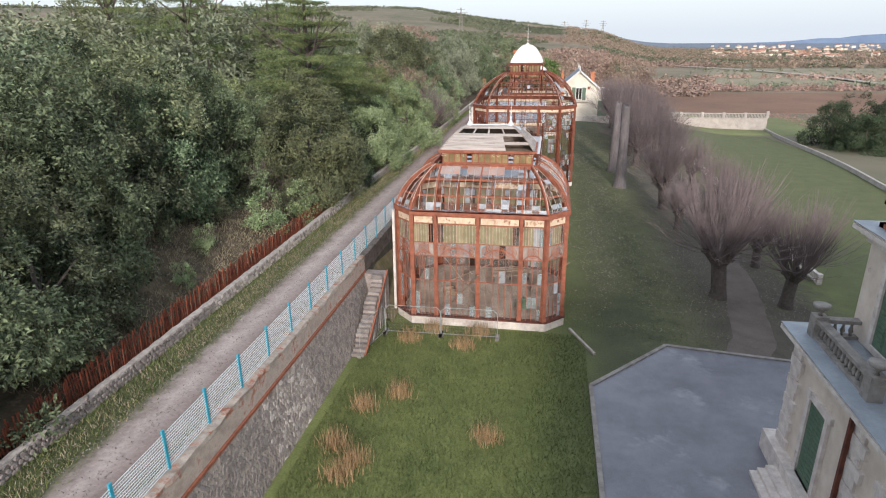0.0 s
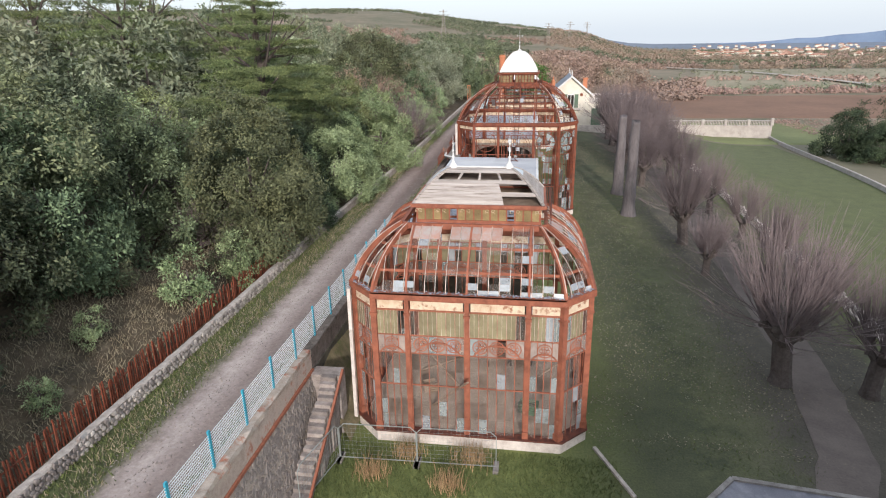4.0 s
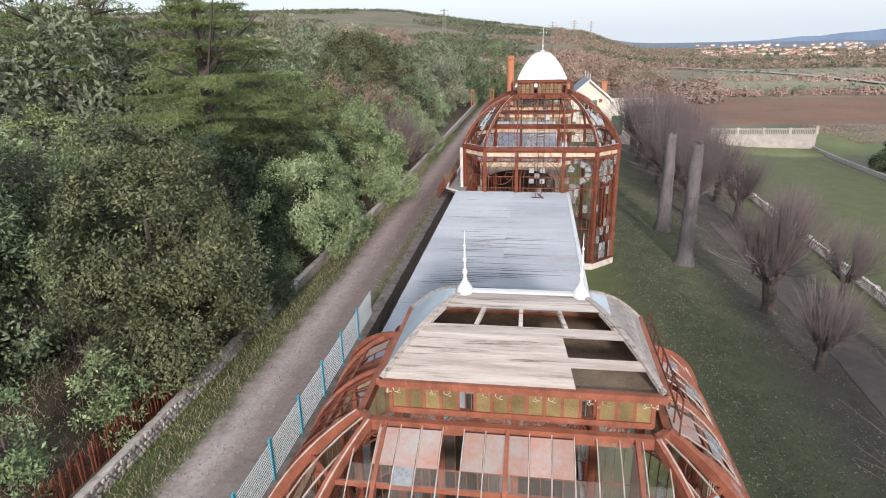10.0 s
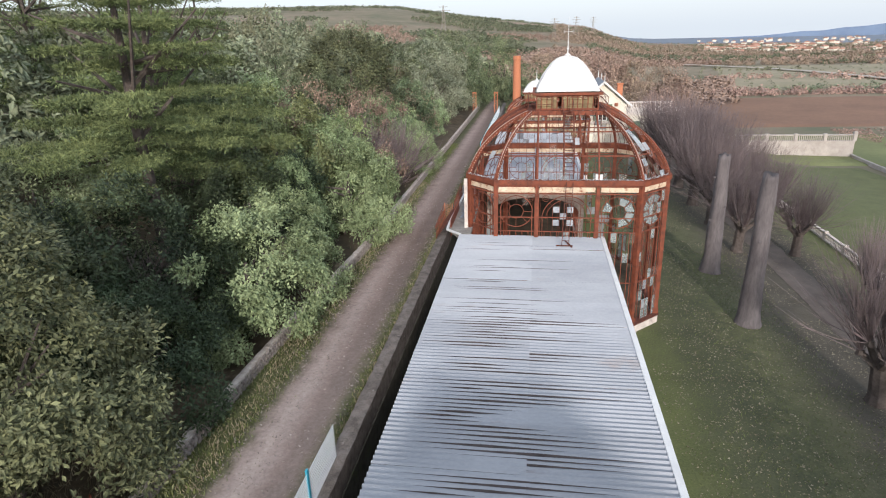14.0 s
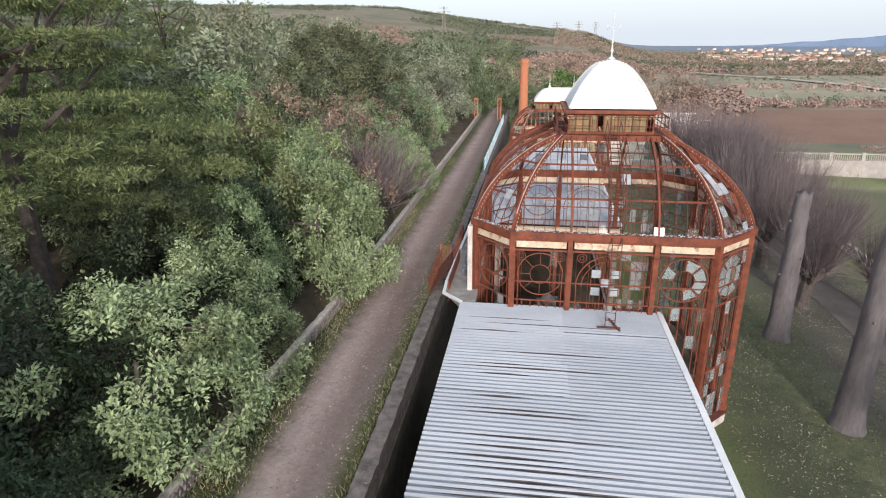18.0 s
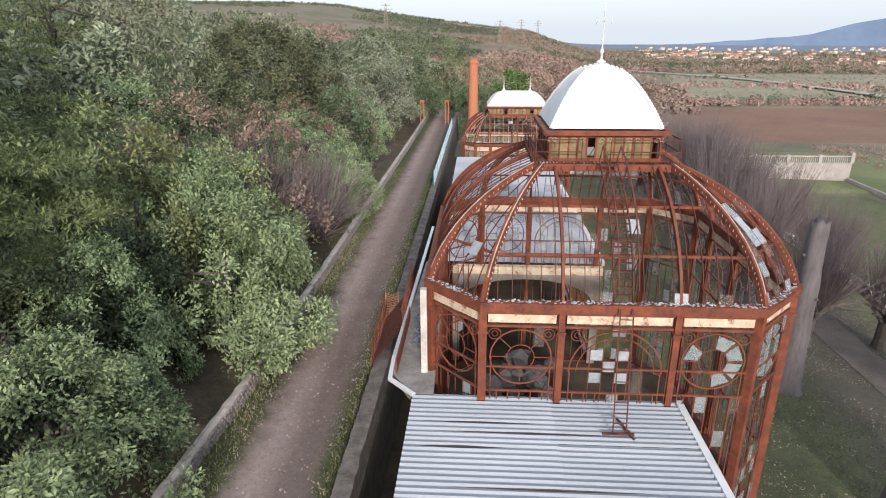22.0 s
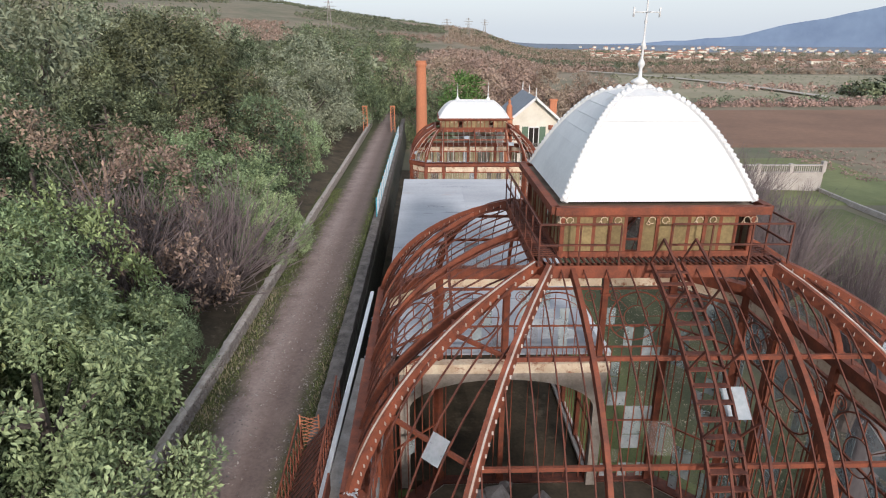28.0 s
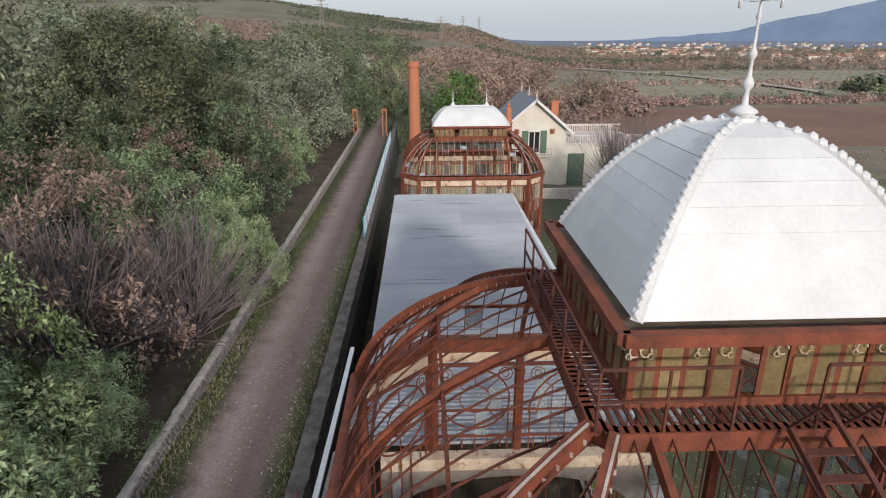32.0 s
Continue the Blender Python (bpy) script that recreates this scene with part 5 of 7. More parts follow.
def cedar_kind(seed, R, H, count, size=0.2):
    """Tiers of flat drooping fans on a straight trunk."""
    rnd = random.Random(seed)
    lobes = []
    tiers = 11
    for i in range(tiers):
        z = H * (0.30 + 0.68 * i / (tiers - 1)) + rnd.uniform(-0.3, 0.3)
        reach = R * (1.05 - 0.80 * (i / (tiers - 1)) ** 1.3)
        arms = 6 if i < 8 else 4
        for k in range(arms):
            if rnd.random() < 0.18:
                continue
            a = k * 2 * math.pi / arms + i * 0.9 + rnd.uniform(-0.35, 0.35)
            long = reach * rnd.uniform(0.65, 1.2)
            for q in (0.28, 0.5, 0.72, 0.92):
                rr = long * q
                lobes.append((rr * math.cos(a), rr * math.sin(a), z + 0.12 * rr - 0.035 * rr * rr * 0.6, long * (0.20 - 0.10 * abs(q - 0.55)), 0.13))
    return leaf_mesh("crown", lobes, count, size, seed, 0.9, "leaf_cedar", 14, 2.2, 0.45), trunk_mesh("trunk", H * 0.97, 0.34, seed, 9, R * 0.7)


rnd = random.Random(7)
OAKS = [tree_kind("oak", 3.6, 8.0, -0.4, 40 + i, 8600, 0.175, "leaf_dark", 34) for i in range(4)]
NEAR_OAKS = [tree_kind("oak", 3.6, 8.0, -0.4, 140 + i, 22000, 0.145, "leaf_dark", 34) for i in range(4)]
NEAR_OLIVES = [tree_kind("olive", 3.3, 6.4, -0.3, 160 + i, 23000, 0.125, "leaf_light", 34) for i in range(3)]
OLIVES = [tree_kind("olive", 3.3, 6.4, -0.3, 60 + i, 8600, 0.17, "leaf_light", 34) for i in range(3)]
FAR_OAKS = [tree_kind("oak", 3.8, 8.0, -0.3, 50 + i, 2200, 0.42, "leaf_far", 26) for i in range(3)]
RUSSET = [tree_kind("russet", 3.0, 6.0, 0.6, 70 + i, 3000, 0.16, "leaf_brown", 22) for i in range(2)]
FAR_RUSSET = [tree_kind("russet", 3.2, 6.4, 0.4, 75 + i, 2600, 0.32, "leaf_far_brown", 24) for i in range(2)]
SHRUB = [tree_kind("shrub", 1.5, 2.6, 0.1, 80 + i, 2600, 0.13, ("leaf_light", "leaf_dark")[i], 12) for i in range(2)]
TALL_OAKS = [tree_kind("oak", 3.6, 6.5, 3.0, 240 + i, 8600, 0.17, "leaf_dark", 30) for i in range(2)]
LIME = [tree_kind("lime", 2.8, 6.0, 0.0, 65, 12000, 0.15, "leaf_lime", 26)]
CEDAR = [cedar_kind(90, 6.4, 15.0, 70000, 0.15), cedar_kind(91, 6.4, 15.0, 18000, 0.24)]
DEEP = [tree_kind("oak", 3.8, 6.5, -0.3, 250 + i, 20000, 0.15, "leaf_deep", 30) for i in range(2)]
PINE = tree_kind("pine", 2.6, 5.5, 3.5, 97, 3000, 0.35, "pine", 16)
HOLM = [tree_kind("oak", 4.3, 10.6, 0.4, 260, 46000, 0.15, "leaf_holm", 60)]
DOME = [tree_kind("oak", 8.0, 12.5, 0.2, 265, 34000, 0.26, "leaf_holm", 70), tree_kind("oak", 5.6, 10.0, 0.0, 266, 16000, 0.26, "leaf_grey", 46)]
SAPLING = [tree_kind("sapling", 1.5, 4.2, 0.5, 270, 2600, 0.14, "leaf_light", 16)]

OAK_LABEL = "dense dark green evergreen oak on the wooded bank"
OLIVE_LABEL = "grey-green leafy tree leaning over the lane wall"
RUSSET_LABEL = "thin russet tree, leaves half fallen"


def wood(x, y, kind, scale, label, group, tall=1.0):
    name = "olive_tree" if kind in OLIVES + LIME + NEAR_OLIVES + SAPLING else "russet_tree" if kind in RUSSET + FAR_RUSSET else "cedar_tree" if kind in CEDAR else "oak_tree"
    plant_tree(name, kind, x, y, scale, rnd.uniform(0, 360), label, group, -0.3, tall)


# by the wall: dark oaks, the open bank, the big oak, then pale trees
for x, y, s, kind, tall in ((-19.0, 3, 1.25, 0, 1), (-18.6, 9.5, 1.2, 1, 1), (-18.3, 16, 1.15, 2, 1), (-19.2, 21.5, 1.05, 3, 1), (-22.4, 27.5, 1.1, 0, 1), (-24.6, 33.5, 1.2, 2, 1.05), (-24.8, 40, 1.1, 1, 1.1), (-23.4, 46.5, 1.1, 3, 1.15)):
    wood(x, y, NEAR_OAKS[kind], s, OAK_LABEL, "trees of the wood", tall)
wood(-17.2, 50.8, HOLM[0], 1.0, "large round holm oak beside the lane wall", "trees of the wood")
wood(-15.7, 44.4, SAPLING[0], 0.85, "slender pale green sapling behind the paling", "trees of the wood")
for x, y, s, kind in ((-21.5, 57, 1.15, 0), (-20.5, 62, 1.15, 1), (-23.5, 10, 1.4, 1), (-17.6, 57.2, 0.8, 0), (-19.8, 73.5, 1.0, 1), (-19.5, 79, 0.9, 0)):
    wood(x, y, DEEP[kind], s, OAK_LABEL, "trees of the wood", 1.1)
for k, (x, y, s) in enumerate(((-24.5, 26, 1.15), (-25.5, 32, 1.2), (-26.2, 39, 1.25), (-25.5, 45.5, 1.15), (-28, 29, 1.2), (-29, 36, 1.25), (-29, 43, 1.2))):
    wood(x, y, TALL_OAKS[k % 2], s, OAK_LABEL, "trees of the wood", 1.0)
for x, y, s, kind, tall in ((-16.0, 64.6, 1.12, 0, 1.08), (-16.4, 70.4, 1.0, 1, 1.0), (-15.8, 82.6, 1.2, 2, 1.12), (-18.6, 76.5, 0.85, 1, 1.2), (-18.9, 86.5, 1.05, 0, 1.3), (-15.9, 90.0, 0.6, 1, 1.15), (-14.9, 104.5, 0.8, 2, 1.2), (-18.8, 104, 1.1, 1, 1.1)):
    wood(x, y, NEAR_OLIVES[kind], s, OLIVE_LABEL, "trees of the wood", tall)
for x, y, s in ((-18.3, 88.5, 1.0), (-20.5, 83.5, 1.1), (-22, 80, 1.15)):
    wood(x, y, LIME[0], s, "yellow-green leafy tree in the wood", "trees of the wood", 1.45)
for x, y, s in ((-17.8, 95.5, 1.1), (-19.8, 99, 1.1), (-23.5, 96, 1.15), (-23, 90, 1.0), (-20, 110, 1.0)):
    wood(x, y, rnd.choice(RUSSET), s, RUSSET_LABEL, "trees of the wood", 1.25)
wood(-28.5, 127, DOME[0], 1.0, "very broad dark holm oak standing over the wood", "trees of the wood")
for x, y, s in ((-20.0, 150, 1.0), (-22.5, 140, 0.85), (-23, 163, 1.25)):
    wood(x, y, DOME[1], s, "broad grey-green oak near the end of the lane", "trees of the wood")
for y in (112, 119, 126, 133, 170):
    kind = RUSSET[0] if y == 126 else OLIVES[1] if y in (112, 133) else rnd.choice(OAKS)
    wood(-18.2 + rnd.uniform(-0.6, 0.6), y, kind, rnd.uniform(0.9, 1.1), RUSSET_LABEL if y == 126 else OLIVE_LABEL if y in (112, 133) else OAK_LABEL, "trees of the wood", 1.05)
for r, (x0, y0, y1, step) in enumerate(((-25.5, 0, 24, 6.4), (-25.5, 52, 170, 6.8), (-32, -4, 175, 7.0), (-39.5, 5, 185, 7.4), (-48, 25, 200, 8), (-58, 40, 215, 9), (-70, 60, 230, 10), (-86, 90, 250, 12), (-104, 130, 270, 14))):
    y = y0
    while y < y1:
        x = x0 + rnd.uniform(-1.6, 1.6)
        if math.hypot(x + 28.5, y - 127) < 8 or math.hypot(x + 25, y - 71) < 5:
            y += step
            continue
        if r <= 2:
            kind = rnd.choice(OAKS + OAKS + OLIVES + LIME) if y < 105 or r == 2 else rnd.choice(OAKS + RUSSET + RUSSET + OLIVES)
        else:
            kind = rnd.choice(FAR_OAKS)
        lab = OLIVE_LABEL if kind in OLIVES else RUSSET_LABEL if kind in RUSSET else "yellow-green leafy tree in the wood" if kind in LIME else OAK_LABEL
        wood(x, y, kind, rnd.uniform(0.85, 1.28), lab, "trees of the wood", rnd.uniform(0.9, 1.35))
        y += step * rnd.uniform(0.85, 1.15)
for x, y, s in ((-42, 99, 1.0), (-50, 92, 1.1), (-36, 88, 1.0), (-24.4, 70.8, 1.2), (-29.5, 81, 1.1), (-45, 80, 1.05), (-60, 84, 1.15), (-46, 118, 1.0)):
    wood(x, y, CEDAR[0 if x == -24.4 else 1], s, "tall cedar with flat drooping tiers of branches", "cedars")
for x, y, s, k in ((-17.2, 41, 1.1, 0), (-17.4, 47, 0.9, 1), (-17.4, 30, 0.5, 0), (-18.8, 35, 0.6, 0), (-16.6, 63, 0.9, 0), (-16.2, 69, 0.8, 1), (-16.0, 75, 0.8, 0), (-16.0, 81, 0.9, 0), (-16.3, 88, 0.9, 1), (-16.4, 93, 0.8, 0),
                   (-16.3, 107, 0.8, 1), (-16.4, 114, 0.9, 1), (-20.5, 24, 0.8, 1), (-21, 30, 0.8, 1), (-21.5, 47, 1.0, 1), (-21.5, 40, 0.9, 1)):
    plant_tree("shrub", SHRUB[k], x, y, s, rnd.uniform(0, 360), "small green shrub on the bank", "shrubs")
def bare_bush(x, y, s, seed):
    r = random.Random(seed)
    bm, tw = bmesh.new(), bmesh.new()
    for k in range(110):
        a, el = r.uniform(0, 6.28), r.uniform(0.35, 1.5)
        d = Vector((math.cos(a) * math.cos(el), math.sin(a) * math.cos(el), math.sin(el)))
        p = Vector((r.uniform(-0.3, 0.3), r.uniform(-0.3, 0.3), 0))
        q = p + d * r.uniform(1.2, 2.2)
        bar(bm, p, q, 0.011, 0.011)
        for _ in range(6):
            c = p.lerp(q, r.uniform(0.4, 1))
            bar(tw, c, c + (d + Vector((r.uniform(-0.7, 0.7), r.uniform(-0.7, 0.7), r.uniform(-0.2, 0.5)))).normalized() * r.uniform(0.4, 1.0), 0.006, 0.006)
    ob = new("bare_bush")
    part("branch_spray", bm, "twig", ob)
    part("twig_spray", tw, "twig", ob)
    ob.matrix_basis = pose(x, y, ground_z(x, y)) @ Matrix.Scale(s, 4)
    tagged(ob, "leafless grey bush among the trees", "bush", "bare bushes")


for k, (x, y, s) in enumerate(((-17.4, 70.5, 1.0), (-18.0, 73, 1.2), (-16.4, 96.5, 1.3), (-17.4, 101.5, 1.9), (-15.9, 98.6, 2.9), (-19.2, 94.5, 3.0), (-21, 49, 1.6), (-20.5, 63.5, 1.8), (-24, 20, 2.2), (-17.5, 47.5, 0.9), (-31, 58, 2.6), (-36, 45, 2.8), (-27, 36, 2.4))):
    bare_bush(x, y, s, k)
# trees that close the end of the lane and stand behind the far pavilion
for x, y, s, k in ((-17, 170, 1.5, 0), (-21, 180, 1.6, 1), (-9, 186, 1.5, 2), (-13, 192, 1.6, 3), (-3, 178, 1.3, 1), (-5.8, 170, 1.1, 2), (-26, 190, 1.6, 0)):
    wood(x, y, OAKS[k], s, "tall dark evergreen at the end of the lane", "trees of the wood", 1.2)
plant_tree("pine_tree", PINE, 2.5, 172, 1.3, 0, "bright green rounded pine tree", "pines", 0, 1.0)
for k in range(40):
    x, y = rnd.uniform(-6, 34), rnd.uniform(180, 245)
    plant_tree("russet_tree", rnd.choice(FAR_RUSSET), x, y, rnd.uniform(1.0, 1.55), rnd.uniform(0, 360), "russet winter tree beyond the garden", "russet trees", 0, 1.15)
for x, y, s in ((18, 168, 1.0), (24, 172, 1.1), (14, 176, 1.2)):
    plant_tree("russet_tree", FAR_RUSSET[0], x, y, s, 40 * s, "russet winter tree beyond the garden", "russet trees")
for x, y, s, k in ((56, 124, 1.35, 0), (61, 128, 1.5, 1), (66, 123, 1.45, 2), (71, 131, 1.55, 3), (59, 118, 1.1, 2)):
    wood(x, y, DEEP[k % 2], s, "broad dark evergreen tree on the meadow", "meadow trees", 1.0)


def scatter_wood(name, spots, quads, size, material, label, seed):
    """Far woods: a clump of leaf faces for each spot (x, y, radius)."""
    rs = np.random.RandomState(seed)
    verts = []
    for x, y, r in spots:
        z = ground_z(x, y)
        d = rs.normal(size=(quads, 3))
        d /= np.linalg.norm(d, axis=1)[:, None]
        d[:, 2] = np.abs(d[:, 2])
        c = d * r * (0.7 + 0.4 * rs.rand(quads))[:, None] * np.array((1, 1, 1.1)) + np.array((x, y, z))
        nrm = d + rs.normal(size=(quads, 3)) * 0.4
        nrm /= np.linalg.norm(nrm, axis=1)[:, None]
        t = np.cross(nrm, rs.normal(size=(quads, 3)))
        t /= np.linalg.norm(t, axis=1)[:, None]
        b = np.cross(nrm, t)
        s = size * r
        verts.append(np.stack((c - t * s, c - b * s * 0.7, c + t * s, c + b * s * 0.7), 1).reshape(-1, 3))
    v = np.concatenate(verts)
    me = bpy.data.meshes.new(name)
    me.from_pydata(v.tolist(), [], np.arange(len(v)).reshape(-1, 4).tolist())
    return tagged(mesh_part(name, me, material), label, "woodland", kind="stuff")


def polar_spots(n, a0, a1, r0, r1, lo, hi, test=None):
    out = []
    while len(out) < n:
        az, r = radians(rnd.uniform(a0, a1)), r0 * (r1 / r0) ** rnd.random()
        x, y = -r * math.sin(az), r * math.cos(az)
        if test is None or test(x, y):
            out.append((x, y, rnd.uniform(lo, hi) * (0.75 + r / 2500)))
    return out


def clump(k):
    return lambda x, y: noise.noise((x * 0.009, y * 0.009, k)) > 0.0


scatter_wood("far_woods", polar_spots(15000, -6, 48, 330, 1100, 1.1, 2.9, clump(1)), 9, 0.36, "leaf_hill", "dark evergreen scrub over the hillside", 1)
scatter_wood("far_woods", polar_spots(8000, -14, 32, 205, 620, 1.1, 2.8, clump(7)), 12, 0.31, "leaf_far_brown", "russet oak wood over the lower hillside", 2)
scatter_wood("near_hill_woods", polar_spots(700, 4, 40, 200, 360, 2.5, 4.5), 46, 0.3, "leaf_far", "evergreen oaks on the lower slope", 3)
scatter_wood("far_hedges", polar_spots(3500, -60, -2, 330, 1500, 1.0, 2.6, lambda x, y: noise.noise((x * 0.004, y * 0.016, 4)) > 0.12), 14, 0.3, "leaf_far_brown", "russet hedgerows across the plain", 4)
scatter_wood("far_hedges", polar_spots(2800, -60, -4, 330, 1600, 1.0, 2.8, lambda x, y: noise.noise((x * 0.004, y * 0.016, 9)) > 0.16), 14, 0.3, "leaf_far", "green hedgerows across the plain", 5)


def plain_wood(k):
    """Patches of wood on the plain, outside the orchard and the near fields."""
    return lambda x, y: not (40 < x < 390 and y < 430) and noise.noise((x * 0.0045, y * 0.011, k)) > 0.05


scatter_wood("plain_woods", polar_spots(2600, -58, -1, 300, 1050, 2.0, 4.2, plain_wood(3)), 44, 0.17, "leaf_far_brown", "russet woods over the plain", 14)
scatter_wood("plain_woods", polar_spots(1500, -58, -4, 320, 1150, 1.8, 3.8, plain_wood(5)), 44, 0.17, "leaf_hill", "dark green woods over the plain", 15)
scatter_wood("hedge_row", [(x, 252 + 0.06 * x + rnd.uniform(-3, 4), rnd.uniform(1.2, 2.8)) for x in np.arange(30, 330, 1.3)], 90, 0.15, "leaf_far_brown", "russet hedge beyond the ploughed field", 6)
scatter_wood("hedge_row", [(x, 257 + 0.06 * x + rnd.uniform(-2, 4), rnd.uniform(1.6, 3.0)) for x in np.arange(70, 300, 3.4)], 90, 0.15, "leaf_far", "green bushes beyond the ploughed field", 7)
scatter_wood("tree_belt", [(rnd.uniform(150, 215), rnd.uniform(270, 300), rnd.uniform(3.5, 6.0)) for _ in range(60)], 110, 0.17, "leaf_dark", "belt of tall dark conifers by the field", 8)
scatter_wood("orchard", [(60 + 9 * i + 2.5 * j + rnd.uniform(-1, 1), 285 + 10 * j, 0.9) for i in range(30) for j in range(13)], 16, 0.3, "leaf_far", "rows of pale orchard trees on the rise", 9)


# ---- bare pollarded avenue ----
def pollard_kind(seed):
    """Short thick trunk, knobbly head, a broom of long straight shoots about nine metres high."""
    rnd = random.Random(seed)
    bm = bmesh.new()

    def tube(p, q, r0, r1, n):
        d = (q - p).normalized()
        s = d.orthogonal().normalized()
        t = d.cross(s)
        ra = [[bm.verts.new(c + (s * math.cos(2 * math.pi * i / n) + t * math.sin(2 * math.pi * i / n)) * rr) for i in range(n)] for c, rr in ((p, r0), (q, r1))]
        for i in range(n):
            bm.faces.new((ra[0][i], ra[0][(i + 1) % n], ra[1][(i + 1) % n], ra[1][i]))
        bm.faces.new(ra[1])

    h = 2.1
    lean = rnd.uniform(-0.2, 0.2)
    tube(Vector((0, 0, -0.5)), Vector((0, 0, 0.5)), 0.62, 0.42, 9)
    tube(Vector((0, 0, 0.45)), Vector((lean, 0, h)), 0.42, 0.40, 9)
    ends = []
    for i in range(9):
        a = i * 2 * math.pi / 9 + rnd.uniform(-0.3, 0.3)
        k = rnd.uniform(0.45, 1.15)
        q = Vector((lean + math.cos(a) * k, math.sin(a) * k, h + rnd.uniform(0.25, 1.1)))
        tube(Vector((lean, 0, h - 0.3)), q, 0.27, 0.13, 6)
        tube(q - Vector((0, 0, 0.12)), q + Vector((0, 0, 0.14)), 0.2, 0.15, 6)
        ends.append(q)
    trunk = bpy.data.meshes.new("trunk")
    bm.to_mesh(trunk)
    bm.free()
    trunk.materials.append(M["bark"])
    bm = bmesh.new()
    for q in ends:
        flat = Vector((q.x - lean, q.y, 0)).normalized()
        for k in range(31):
            low = k % 7 == 0
            out = flat * rnd.uniform(0.0, 1.5 if low else 0.65) + Vector((rnd.uniform(-0.4, 0.4), rnd.uniform(-0.4, 0.4), rnd.uniform(0.15, 0.6) if low else rnd.uniform(0.8, 1.5)))
            out.normalize()
            m1 = q + out * rnd.uniform(1.2, 2.3)
            m2 = m1 + (out + Vector((rnd.uniform(-0.12, 0.12), rnd.uniform(-0.12, 0.12), 0.28))).normalized() * rnd.uniform(1.4, 3.6)
            tube(q, m1, 0.023, 0.015, 3)
            tube(m1, m2, 0.015, 0.005, 3)
            for _ in range(3):
                c = q.lerp(m1, rnd.uniform(0.5, 1)) if rnd.random() < 0.5 else m1.lerp(m2, rnd.uniform(0, 0.6))
                m3 = c + (out + Vector((rnd.uniform(-0.5, 0.5), rnd.uniform(-0.5, 0.5), 0.3))).normalized() * rnd.uniform(0.7, 1.8)
                tube(c, m3, 0.011, 0.005, 3)
    shoots = bpy.data.meshes.new("shoots")
    bm.to_mesh(shoots)
    bm.free()
    shoots.materials.append(M["twig"])
    return shoots, trunk


POLLARDS = [pollard_kind(300 + i) for i in range(4)]
rnd = random.Random(12)
AVENUE = ((16.6, 43.2, 1.28), (16.7, 59.7, 0.72), (16.6, 67.6, 1.14), (16.5, 91, 1.05), (16.3, 99, 1.2), (16.3, 106.5, 1.35), (16.5, 115, 1.45), (16.5, 123, 1.45), (16.5, 131, 1.4),
          (21.2, 42.9, 1.06), (21.5, 51.1, 0.82), (22.1, 60.8, 0.88), (22.9, 71, 0.82), (22.2, 80, 0.85), (21.5, 91.4, 0.95), (21.5, 99, 1.05), (21.6, 107, 1.15), (21.6, 115, 1.25), (21.6, 123, 1.3), (21.6, 131, 1.3))
for x, y, s in AVENUE:
    top = new("pollard_tree")
    top.matrix_basis = pose(x, y, ground_z(x, y), 0, 0, rnd.uniform(0, 360)) @ Matrix.Scale(s, 4)
    tagged(top, "bare pollarded avenue tree with a broom of thin shoots", "tree", "pollarded avenue")
    shoots, trunk = rnd.choice(POLLARDS)
    for nm, me in (("trunk", trunk), ("crown", shoots)):
        ob = new(nm, me)
        ob.parent = top
for x, y, h, seed in ((12.75, 75.9, 9.9, 1), (12.75, 85.2, 9.3, 2)):
    bm = bmesh.new()
    g = ground_z(x, y)
    rings = []
    for i in range(25):
        k = i / 24
        z = g - 0.3 + (h - g + 0.3) * k
        rr = float(np.interp(k, (0, 0.05, 0.15, 0.5, 0.9, 1), (1.0, 0.78, 0.66, 0.55, 0.47, 0.42)))
        ring = []
        for j in range(14):
            a = 2 * math.pi * j / 14
            w = rr * (1 + 0.16 * noise.noise((math.cos(a) * 1.3, math.sin(a) * 1.3 + seed * 9, z * 0.45)) + 0.08 * noise.noise((math.cos(a) * 4, math.sin(a) * 4, z * 1.7 + seed)))
            zz = z + (0.35 * noise.noise((math.cos(a) * 2, math.sin(a) * 2, seed * 5)) if i == 24 else 0)
            ring.append(bm.verts.new((x + w * math.cos(a), y + w * math.sin(a), zz)))
        rings.append(ring)
    for ra, rb in zip(rings, rings[1:]):
        for j in range(14):
            bm.faces.new((ra[j], ra[(j + 1) % 14], rb[(j + 1) % 14], rb[j]))
    pit = bm.verts.new((x, y, h - 0.5))
    for j in range(14):
        bm.faces.new((rings[-1][j], rings[-1][(j + 1) % 14], pit))
    ob = empty("dead_trunk", x, y, g, "tall grey dead tree trunk without branches on the lawn", "tree trunk", "dead trunks")
    wpart("bole", bm, "dead_bark", ob, smooth=True)
    for k in range(4):
        bm = bmesh.new()
        a, z = 1.3 + k * 2.1 + seed, g + (h - g) * (0.45 + 0.12 * k)
        p = Vector((x + 0.4 * math.cos(a), y + 0.4 * math.sin(a), z))
        bar(bm, p, p + Vector((math.cos(a) * 0.2, math.sin(a) * 0.2, 0.1)), 0.13, 0.13)
        wpart("branch_stub", bm, "dead_bark", ob, "sawn grey branch stub")


